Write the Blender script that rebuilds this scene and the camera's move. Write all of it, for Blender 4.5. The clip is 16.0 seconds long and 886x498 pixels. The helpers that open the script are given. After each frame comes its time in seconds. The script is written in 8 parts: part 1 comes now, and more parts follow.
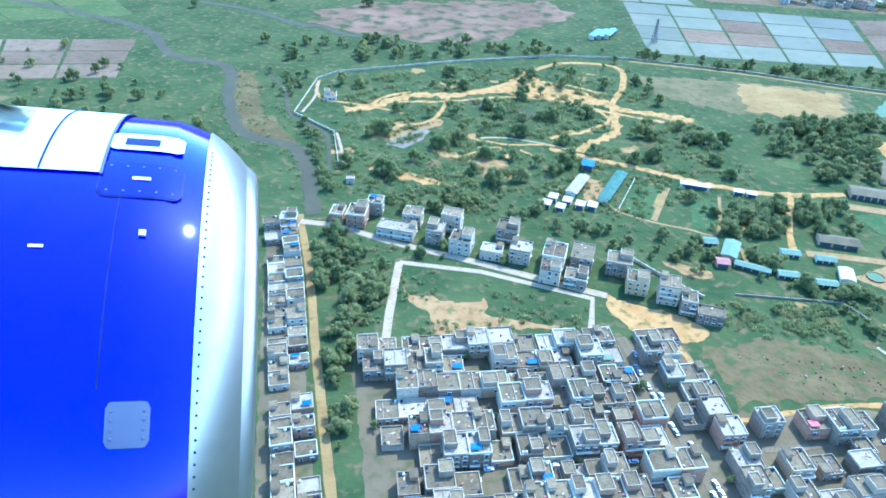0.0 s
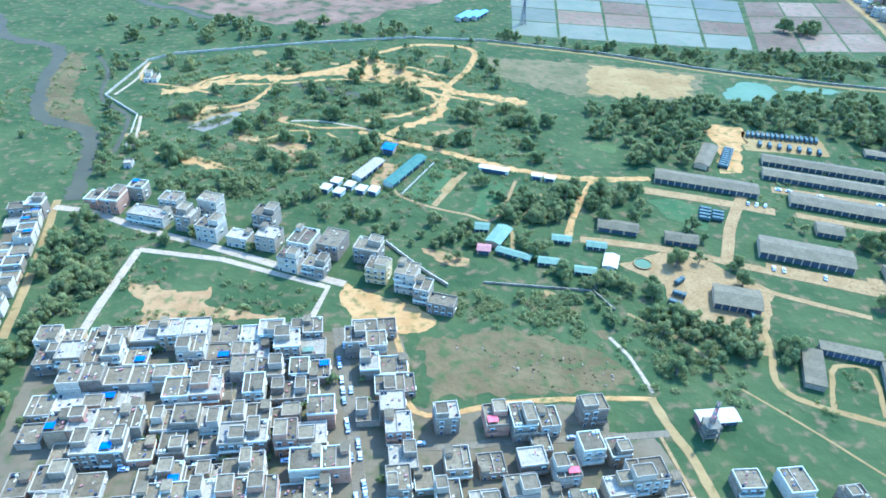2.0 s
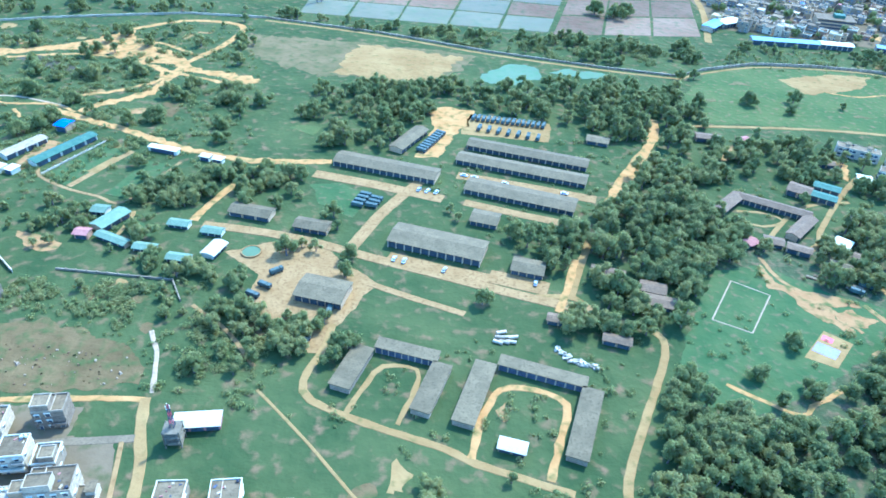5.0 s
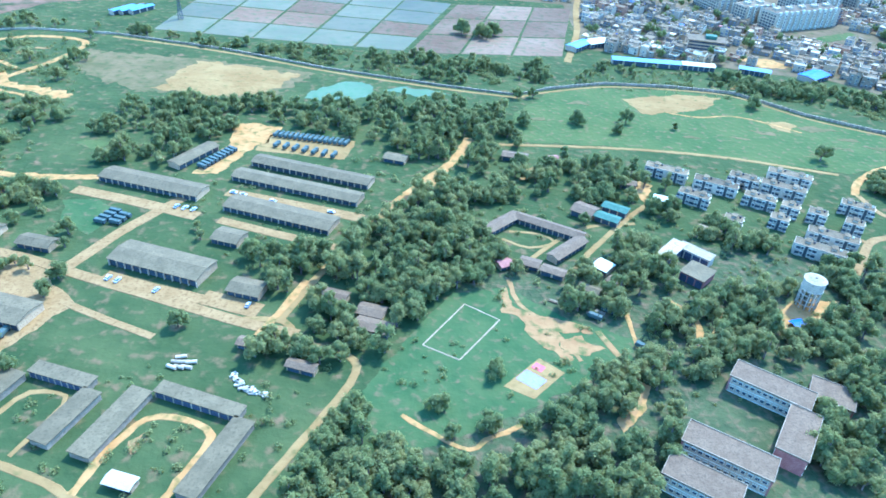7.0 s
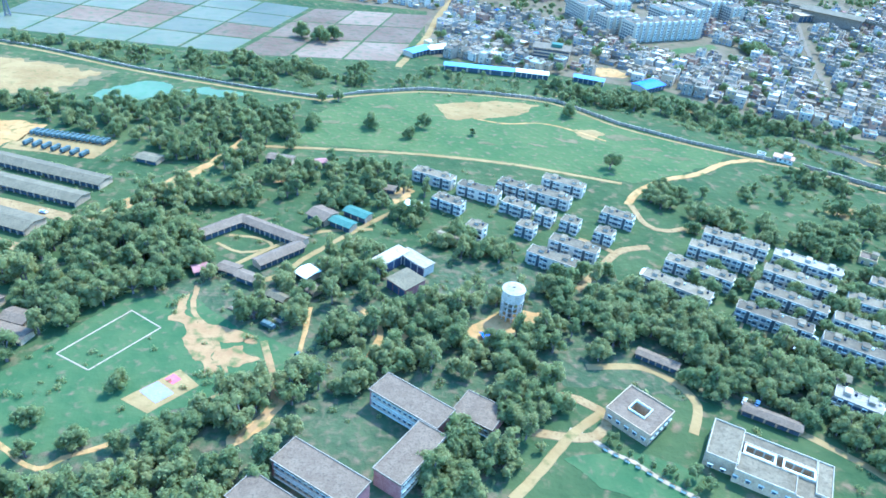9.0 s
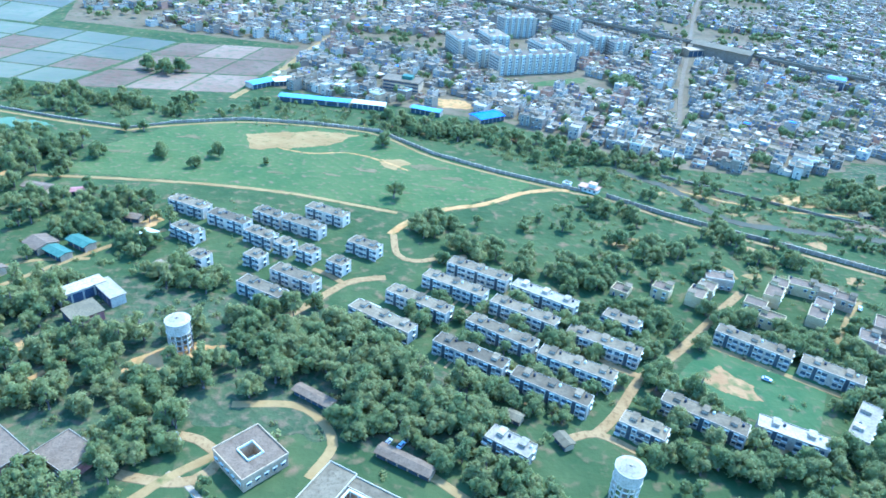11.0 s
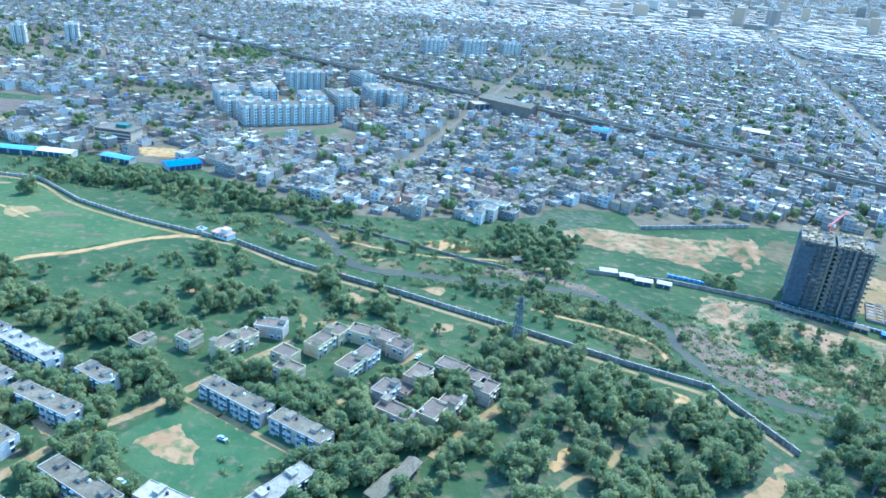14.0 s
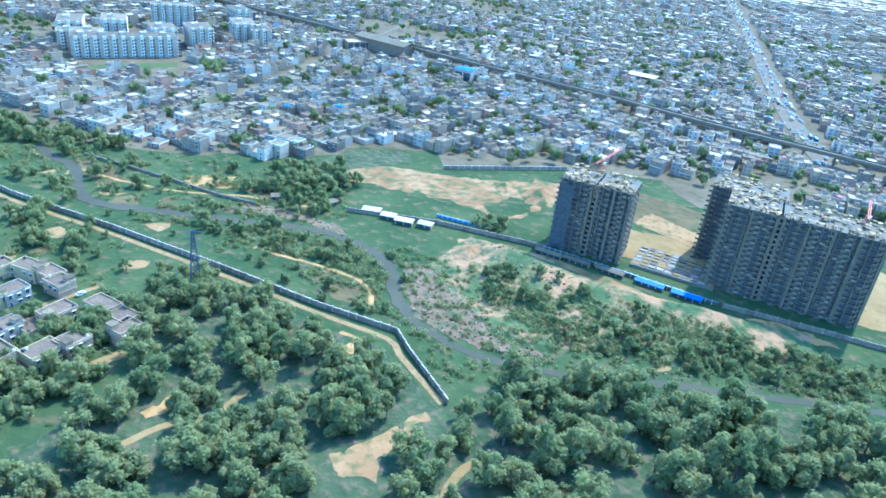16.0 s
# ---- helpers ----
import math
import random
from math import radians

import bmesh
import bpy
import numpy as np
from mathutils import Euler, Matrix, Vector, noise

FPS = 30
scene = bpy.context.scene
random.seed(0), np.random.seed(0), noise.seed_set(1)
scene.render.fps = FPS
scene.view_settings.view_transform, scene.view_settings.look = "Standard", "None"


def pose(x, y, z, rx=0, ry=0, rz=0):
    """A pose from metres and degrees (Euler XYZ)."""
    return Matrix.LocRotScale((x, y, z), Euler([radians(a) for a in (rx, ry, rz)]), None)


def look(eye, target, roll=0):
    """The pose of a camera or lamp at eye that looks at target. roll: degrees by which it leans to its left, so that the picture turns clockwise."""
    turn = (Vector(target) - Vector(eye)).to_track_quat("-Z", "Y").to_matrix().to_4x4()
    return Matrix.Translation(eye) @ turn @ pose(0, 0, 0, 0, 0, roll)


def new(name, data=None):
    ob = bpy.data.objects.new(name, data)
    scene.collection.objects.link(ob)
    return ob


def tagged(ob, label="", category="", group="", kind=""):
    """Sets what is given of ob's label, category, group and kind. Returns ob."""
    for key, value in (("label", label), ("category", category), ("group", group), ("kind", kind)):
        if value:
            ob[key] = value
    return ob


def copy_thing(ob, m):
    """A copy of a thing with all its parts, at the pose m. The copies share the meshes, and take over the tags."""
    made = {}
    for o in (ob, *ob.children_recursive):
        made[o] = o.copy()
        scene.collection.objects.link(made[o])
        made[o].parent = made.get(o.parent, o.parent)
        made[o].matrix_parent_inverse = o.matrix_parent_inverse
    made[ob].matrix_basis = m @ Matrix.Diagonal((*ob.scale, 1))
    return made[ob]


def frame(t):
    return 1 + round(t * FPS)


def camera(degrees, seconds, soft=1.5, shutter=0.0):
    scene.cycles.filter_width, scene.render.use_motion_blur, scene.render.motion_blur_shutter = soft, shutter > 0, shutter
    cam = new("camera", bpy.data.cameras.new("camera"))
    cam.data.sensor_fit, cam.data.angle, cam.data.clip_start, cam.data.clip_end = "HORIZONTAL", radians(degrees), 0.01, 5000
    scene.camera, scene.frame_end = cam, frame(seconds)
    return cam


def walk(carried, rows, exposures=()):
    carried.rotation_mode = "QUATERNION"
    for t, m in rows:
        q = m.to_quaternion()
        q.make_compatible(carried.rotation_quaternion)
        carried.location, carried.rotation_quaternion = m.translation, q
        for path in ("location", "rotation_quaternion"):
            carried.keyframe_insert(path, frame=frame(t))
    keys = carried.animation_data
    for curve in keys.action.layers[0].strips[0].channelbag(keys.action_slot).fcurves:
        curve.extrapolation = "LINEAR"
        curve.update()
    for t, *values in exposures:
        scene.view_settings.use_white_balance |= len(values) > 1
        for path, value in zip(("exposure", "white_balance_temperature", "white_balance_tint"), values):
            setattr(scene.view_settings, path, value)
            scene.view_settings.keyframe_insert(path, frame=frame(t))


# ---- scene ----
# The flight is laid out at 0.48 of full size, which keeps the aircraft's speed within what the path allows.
cam = camera(64.5, 16.0, soft=1.65)
EXPO, TINT = 2.42, 10.5
PATH = [
    (0, (-0.004, 0.044, 114.506), (0.007, 1.691, 113.372), 2.5),
    (0.5, (17.037, 2.123, 113.306), (17.046, 3.768, 112.169), 2.3),
    (1, (32.802, 4.031, 112.328), (32.812, 5.676, 111.192), 2.4),
    (1.5, (50.846, 6.332, 111.401), (50.859, 7.975, 110.26), 2.2),
    (2, (67.73, 8.392, 110.453), (67.749, 10.025, 109.297), 2.5),
    (2.5, (84.616, 10.55, 109.502), (84.637, 12.168, 108.327), 2.8),
    (3, (100.348, 12.327, 108.816), (100.37, 13.932, 107.624), 3.0),
    (3.5, (118.429, 14.502, 107.706), (118.45, 16.099, 106.503), 3.2),
    (4, (135.223, 16.854, 106.608), (135.246, 18.451, 105.405), 3.3),
    (4.2, (141.816, 17.811, 106.195), (141.844, 19.412, 104.996), 3.4),
    (6.3, (211.466, 27.07, 103.028), (211.478, 28.719, 101.896), 3.5),
    (6.5, (218.052, 27.896, 102.626), (218.058, 29.55, 101.501), 3.2),
    (7, (235.164, 30.161, 101.587), (235.177, 31.822, 100.472), 3.7),
    (7.5, (253.432, 32.989, 100.324), (253.458, 34.654, 99.216), 4.3),
    (8, (270.607, 35.003, 99.59), (270.644, 36.672, 98.488), 4.8),
    (8.5, (286.793, 37.241, 98.839), (286.838, 38.916, 97.746), 5.0),
    (9, (304.159, 39.29, 98.098), (304.212, 40.975, 97.022), 5.2),
    (9.5, (322.657, 41.377, 97.517), (322.714, 43.076, 96.463), 5.2),
    (9.7, (330.047, 42.249, 97.276), (330.101, 43.954, 96.232), 5.2),
    (11.8, (404.436, 51.348, 94.37), (404.452, 53.122, 93.447), 4.6),
    (12, (411.256, 52.221, 94.026), (411.273, 54.003, 93.118), 4.7),
    (12.5, (428.131, 54.399, 92.99), (428.168, 56.197, 92.114), 4.8),
    (13, (446.215, 56.978, 91.851), (446.281, 58.79, 91.007), 4.9),
    (13.5, (465.412, 59.541, 90.741), (465.505, 61.367, 89.93), 4.9),
    (14, (483.366, 61.85, 89.503), (483.485, 63.682, 88.709), 5.2),
    (14.5, (500.008, 64.114, 88.418), (500.147, 65.94, 87.614), 5.6),
    (15, (517.782, 66.336, 87.235), (517.933, 68.148, 86.4), 5.9),
    (15.5, (536.801, 69.103, 85.714), (536.95, 70.896, 84.84), 6.2),
    (16, (554.447, 71.201, 84.432), (554.593, 72.98, 83.53), 6.4),
]
walk(cam, [(t, look(eye, target, roll)) for t, eye, target, roll in PATH],
     [(t, EXPO + more, kelvin, TINT) for t, more, kelvin in ((0.0, 0.02, 3850), (2.5, 0.02, 3850), (4.2, 0.08, 3850), (6.5, 0.14, 3810), (8.0, 0.25, 3790), (9.6, 0.28, 3770),
                                                            (11.8, 0.04, 3670), (13.5, -0.06, 3660), (15.0, 0.02, 3690), (16.0, 0.1, 3730))])

# ---- daylight ----
SUN_EL, SUN_AZ = 53.0, 40.0      # azimuth of the sun: degrees clockwise from +y
world = bpy.data.worlds.new("sky")
scene.world = world
world.use_nodes = True
wn = world.node_tree
sky = wn.nodes.new("ShaderNodeTexSky")
sky.sky_type, sky.sun_disc = "NISHITA", False
sky.sun_elevation, sky.sun_rotation = radians(SUN_EL), radians(SUN_AZ)
sky.air_density, sky.dust_density, sky.ozone_density = 1.6, 0.8, 5.0
wn.links.new(sky.outputs[0], wn.nodes["Background"].inputs[0])
wn.nodes["Background"].inputs[1].default_value = 0.14
sun = new("sun", bpy.data.lights.new("sun", "SUN"))
sun.data.energy, sun.data.angle, sun.data.color = 2.1, radians(1.5), (1.0, 0.86, 0.58)
sa, se = radians(SUN_AZ), radians(SUN_EL)
sun.matrix_world = look((0, 0, 300), (-math.sin(sa) * math.cos(se), -math.cos(sa) * math.cos(se), 300 - math.sin(se)))

# ---- materials ----
M = {}


def mat(name, a, b, scale=1.0, rough=0.9, bump=0.3, c=None, scale2=None, per=0.0, metal=0.0, spec=0.14, lo=0.38, hi=0.62, thin=0.0, th=0.5):
    """A two-scale mottled surface: a to b over a coarse noise, c by a fine one, per: value change by object."""
    m = bpy.data.materials.new(name)
    m.use_nodes = True
    nt = m.node_tree
    N, K = nt.nodes, nt.links
    p = N["Principled BSDF"]
    g = N.new("ShaderNodeNewGeometry")
    n1 = N.new("ShaderNodeTexNoise")
    n1.inputs["Scale"].default_value, n1.inputs["Detail"].default_value = scale, 5
    n1.inputs["Roughness"].default_value = 0.65
    r1 = N.new("ShaderNodeValToRGB")
    r1.color_ramp.elements[0].position, r1.color_ramp.elements[1].position = lo, hi
    r1.color_ramp.elements[0].color, r1.color_ramp.elements[1].color = (*a, 1), (*b, 1)
    n2 = N.new("ShaderNodeTexNoise")
    n2.inputs["Scale"].default_value, n2.inputs["Detail"].default_value = scale2 or scale * 7, 5
    r2 = N.new("ShaderNodeValToRGB")
    r2.color_ramp.elements[0].position, r2.color_ramp.elements[1].position = th, th + 0.2
    mix = N.new("ShaderNodeMixRGB")
    mix.inputs[2].default_value = (*(c or tuple(v * 0.75 for v in a)), 1)
    K.new(g.outputs["Position"], n1.inputs["Vector"])
    K.new(g.outputs["Position"], n2.inputs["Vector"])
    K.new(n1.outputs["Fac"], r1.inputs[0])
    K.new(n2.outputs["Fac"], r2.inputs[0])
    K.new(r2.outputs[0], mix.inputs[0])
    K.new(r1.outputs[0], mix.inputs[1])
    out = mix.outputs[0]
    if per:
        o = N.new("ShaderNodeObjectInfo")
        h = N.new("ShaderNodeHueSaturation")
        mr = N.new("ShaderNodeMapRange")
        mr.inputs["To Min"].default_value, mr.inputs["To Max"].default_value = 1 - per, 1 + per
        add = N.new("ShaderNodeMath")
        isl = N.new("ShaderNodeMath")
        isl.operation = "FRACT"
        K.new(o.outputs["Random"], add.inputs[0])
        K.new(g.outputs["Random Per Island"], add.inputs[1])
        K.new(add.outputs[0], isl.inputs[0])
        K.new(isl.outputs[0], mr.inputs["Value"])
        K.new(mr.outputs[0], h.inputs["Value"])
        K.new(out, h.inputs["Color"])
        out = h.outputs[0]
    K.new(out, p.inputs["Base Color"])
    p.inputs["Roughness"].default_value, p.inputs["Metallic"].default_value = rough, metal
    p.inputs["Specular IOR Level"].default_value = spec
    if thin:
        tr = N.new("ShaderNodeBsdfTranslucent")
        mx = N.new("ShaderNodeMixShader")
        mx.inputs[0].default_value = thin
        K.new(out, tr.inputs["Color"])
        K.new(p.outputs[0], mx.inputs[1])
        K.new(tr.outputs[0], mx.inputs[2])
        K.new(mx.outputs[0], N["Material Output"].inputs["Surface"])
    if bump:
        bp = N.new("ShaderNodeBump")
        bp.inputs["Strength"].default_value, bp.inputs["Distance"].default_value = bump, 0.3 / max(scale, 0.05) ** 0.5
        K.new(n2.outputs["Fac"], bp.inputs["Height"])
        K.new(bp.outputs[0], p.inputs["Normal"])
    M[name] = m
    return m


mat("grass", (0.0347, 0.0475, 0.0131), (0.0616, 0.0689, 0.0189), 0.055, 1, 0.5, (0.132, 0.0825, 0.0342), 0.32, lo=0.36, hi=0.66, th=0.54, spec=0.03)
mat("meadow_grass", (0.0536, 0.0715, 0.0176), (0.0769, 0.0854, 0.0218), 0.06, 1, 0.3, (0.131, 0.088, 0.0368), 0.45, th=0.54, spec=0.03)
mat("lawn", (0.0437, 0.067, 0.0185), (0.065, 0.081, 0.023), 0.12, 1, 0.3, (0.121, 0.085, 0.036), 0.5, th=0.55, spec=0.03)
mat("waste", (0.0825, 0.0554, 0.0185), (0.122, 0.0819, 0.0286), 0.07, 1, 0.6, (0.0561, 0.063, 0.0157), 0.35, th=0.48, spec=0.03)
mat("sand", (0.262, 0.137, 0.0347), (0.324, 0.181, 0.0521), 0.2, 1, 0.4, (0.0964, 0.0878, 0.0196), 0.42, th=0.51, spec=0.03)
mat("red_soil", (0.212, 0.113, 0.036), (0.256, 0.147, 0.0484), 0.15, 1, 0.4, (0.0832, 0.0855, 0.0207), 0.42, th=0.49, spec=0.03)
mat("pale_soil", (0.181, 0.109, 0.0309), (0.228, 0.144, 0.0436), 0.08, 1, 0.4, (0.0871, 0.0804, 0.0182), 0.4, th=0.57, spec=0.03)
mat("site_soil", (0.172, 0.0895, 0.0285), (0.247, 0.14, 0.0484), 0.09, 1, 0.8, (0.0687, 0.0778, 0.0204), 0.28, lo=0.42, hi=0.58, th=0.46, spec=0.03)
mat("bank_soil", (0.062, 0.075, 0.022), (0.25, 0.14, 0.052), 0.11, 1, 0.9, (0.075, 0.088, 0.026), 0.33, lo=0.44, hi=0.56, th=0.5, spec=0.03)
mat("dry_grass", (0.0879, 0.0726, 0.0237), (0.135, 0.0951, 0.0355), 0.07, 1, 0.4, (0.0663, 0.0677, 0.0189), 0.3, th=0.5, spec=0.03)
mat("formwork", (0.2, 0.135, 0.052), (0.29, 0.2, 0.082), 0.6, 0.95, 0.3, (0.11, 0.075, 0.034), 1.4, per=0.5, spec=0.03)
# Shade behind the towers' open floors, put into this wall colour.
mat("shaded_inner_wall", (0.075, 0.07, 0.06), (0.11, 0.1, 0.085), 0.5, 0.95, 0.2, (0.06, 0.055, 0.05), 2.0)
mat("undergrowth", (0.0367, 0.0476, 0.0165), (0.0639, 0.0694, 0.0233), 0.12, 1, 0.8, (0.112, 0.0782, 0.0343), 0.5, th=0.48, spec=0.03)
mat("concrete_road", (0.191, 0.114, 0.0353), (0.241, 0.149, 0.0496), 0.25, 0.9, 0.2, (0.139, 0.0843, 0.0258), 1.2, spec=0.03)
mat("asphalt", (0.113, 0.0834, 0.0408), (0.151, 0.111, 0.0538), 0.3, 0.9, 0.2, (0.0903, 0.0671, 0.0327), 2.0, spec=0.03)
mat("barren", (0.109, 0.0646, 0.0306), (0.168, 0.0988, 0.049), 0.035, 1, 0.6, (0.0462, 0.0517, 0.0163), 0.12, th=0.46, spec=0.03)
mat("rubble", (0.122, 0.0718, 0.0312), (0.158, 0.101, 0.0458), 0.12, 1, 0.6, (0.0669, 0.07, 0.0234), 0.4, th=0.48, spec=0.03)
mat("pale_concrete", (0.251, 0.176, 0.0869), (0.309, 0.222, 0.115), 0.25, 0.9, 0.2, (0.197, 0.135, 0.0652), 1.2, spec=0.03)
mat("mud_water", (0.0561, 0.0465, 0.022), (0.0693, 0.0564, 0.0252), 0.08, 0.7, 0.05, (0.0528, 0.0515, 0.0252), 0.4, spec=0.03)
mat("pale_mud", (0.14, 0.11, 0.062), (0.18, 0.14, 0.08), 0.1, 0.6, 0.05, (0.12, 0.1, 0.055), 0.5, spec=0.03)
mat("pond_water", (0.0878, 0.112, 0.0481), (0.104, 0.129, 0.0553), 0.05, 0.7, 0.03, (0.081, 0.118, 0.0433), 0.3, spec=0.05)
mat("paddy", (0.0767, 0.069, 0.0257), (0.109, 0.0912, 0.0363), 0.02, 0.7, 0.1, (0.0736, 0.0775, 0.0242), 0.2, per=0.2, spec=0.12)
mat("field_brown", (0.124, 0.0766, 0.0376), (0.159, 0.105, 0.0541), 0.03, 0.95, 0.3, (0.0883, 0.0799, 0.0313), 0.3, per=0.2, spec=0.03)
mat("city_ground", (0.0955, 0.0671, 0.0286), (0.129, 0.0924, 0.0421), 0.05, 1, 0.3, (0.0625, 0.0628, 0.0189), 0.3, th=0.52, spec=0.03)
mat("leaf", (0.165, 0.182, 0.05), (0.218, 0.22, 0.058), 0.12, 0.8, 0.5, (0.22, 0.212, 0.07), 2.2, per=0.2, thin=0.6, spec=0.08)
mat("leaf_light", (0.215, 0.218, 0.06), (0.265, 0.25, 0.07), 0.12, 0.8, 0.5, (0.285, 0.242, 0.076), 2.2, per=0.2, thin=0.6, spec=0.08)
mat("bark", (0.12, 0.09, 0.06), (0.19, 0.15, 0.11), 3, 0.95, 0.5)
for i, (a, b) in enumerate([((0.324, 0.248, 0.134), (0.395, 0.312, 0.176)), ((0.316, 0.212, 0.0938), (0.386, 0.268, 0.124)), ((0.193, 0.146, 0.0775), (0.255, 0.196, 0.108)),
                            ((0.368, 0.3, 0.173), (0.447, 0.368, 0.218)), ((0.158, 0.114, 0.0606), (0.215, 0.16, 0.088)), ((0.299, 0.16, 0.0757), (0.36, 0.208, 0.0996))]):
    mat(f"wall_paint_{i}", a, b, 0.8, 0.9, 0.1, tuple(v * 0.72 for v in a), 3.0, per=0.18)
mat("ochre_paint", (0.384, 0.272, 0.096), (0.44, 0.32, 0.128), 0.8, 0.9, 0.1, per=0.05)
mat("white_paint", (0.482, 0.435, 0.272), (0.568, 0.517, 0.324), 0.8, 0.8, 0.1, (0.387, 0.344, 0.207), 3.0)
mat("roof_concrete", (0.107, 0.0758, 0.0323), (0.157, 0.113, 0.0502), 0.5, 0.95, 0.2, (0.0834, 0.0591, 0.0251), 1.8, per=0.32)
mat("roof_pale", (0.231, 0.176, 0.092), (0.298, 0.234, 0.131), 0.5, 0.95, 0.2, (0.165, 0.125, 0.0637), 1.8, per=0.2)
mat("shed_roof", (0.0994, 0.0742, 0.0304), (0.136, 0.1, 0.0418), 0.35, 0.9, 0.2, (0.0802, 0.0595, 0.0244), 2.0, per=0.1)
mat("tile_roof", (0.111, 0.0713, 0.0323), (0.15, 0.0994, 0.0461), 0.6, 0.9, 0.3, (0.0836, 0.0556, 0.0253), 2.5, per=0.1)
mat("green_sheet", (0.115, 0.142, 0.074), (0.148, 0.175, 0.092), 0.6, 0.7, 0.1, per=0.12, spec=0.08)
mat("teal_sheet", (0.055, 0.092, 0.052), (0.08, 0.12, 0.068), 0.6, 0.7, 0.1, spec=0.06)
mat("blue_sheet", (0.025, 0.068, 0.25), (0.04, 0.095, 0.3), 1.0, 0.6, 0.1, per=0.1, spec=0.2)
mat("cyan_sheet", (0.112, 0.18, 0.232), (0.144, 0.216, 0.272), 1.0, 0.6, 0.1, spec=0.2)
mat("red_sheet", (0.45, 0.07, 0.06), (0.52, 0.11, 0.09), 1.0, 0.6, 0.1)
# Dark glass, also used flat as the shade in open bays and balconies.
mat("glass_and_shade", (0.045, 0.05, 0.05), (0.07, 0.075, 0.075), 2, 0.2, 0, spec=0.6)
mat("town_window", (0.11, 0.115, 0.115), (0.15, 0.155, 0.15), 2, 0.4, 0, spec=0.4)
mat("brick_red", (0.238, 0.102, 0.068), (0.297, 0.145, 0.0935), 1.0, 0.9, 0.2)
mat("dark_metal", (0.05, 0.05, 0.055), (0.08, 0.08, 0.085), 2, 0.5, 0.1)
mat("steel", (0.35, 0.36, 0.37), (0.45, 0.46, 0.47), 2, 0.4, 0.1, metal=0.6)
mat("raw_concrete", (0.118, 0.094, 0.05), (0.153, 0.122, 0.067), 0.5, 0.9, 0.2, (0.09, 0.072, 0.039), 3, spec=0.06)
# Black of the safety nets, and of strips that imitate shaded stair slots.
mat("net_and_stair_shade", (0.052, 0.05, 0.04), (0.08, 0.078, 0.06), 1, 0.9, 0.2)
mat("car_paint", (0.357, 0.357, 0.323), (0.425, 0.425, 0.388), 1, 0.3, 0, (0.383, 0.383, 0.347), per=0.5, spec=0.5)
mat("truck_green", (0.06, 0.075, 0.05), (0.09, 0.1, 0.07), 1, 0.7, 0.1)
mat("tarp_white", (0.361, 0.303, 0.185), (0.447, 0.385, 0.24), 1, 0.8, 0.3)
mat("crane_paint", (0.5, 0.16, 0.07), (0.58, 0.2, 0.09), 1, 0.6, 0.1)
mat("rubber", (0.02, 0.02, 0.02), (0.03, 0.03, 0.03), 3, 0.9, 0)
mat("panel_violet", (0.208, 0.176, 0.272), (0.256, 0.224, 0.32), 0.5, 0.9, 0.1)
mat("tank_black", (0.03, 0.03, 0.03), (0.05, 0.05, 0.05), 2, 0.6, 0)

# ---- geometry helpers ----
RNG = random.Random(11)


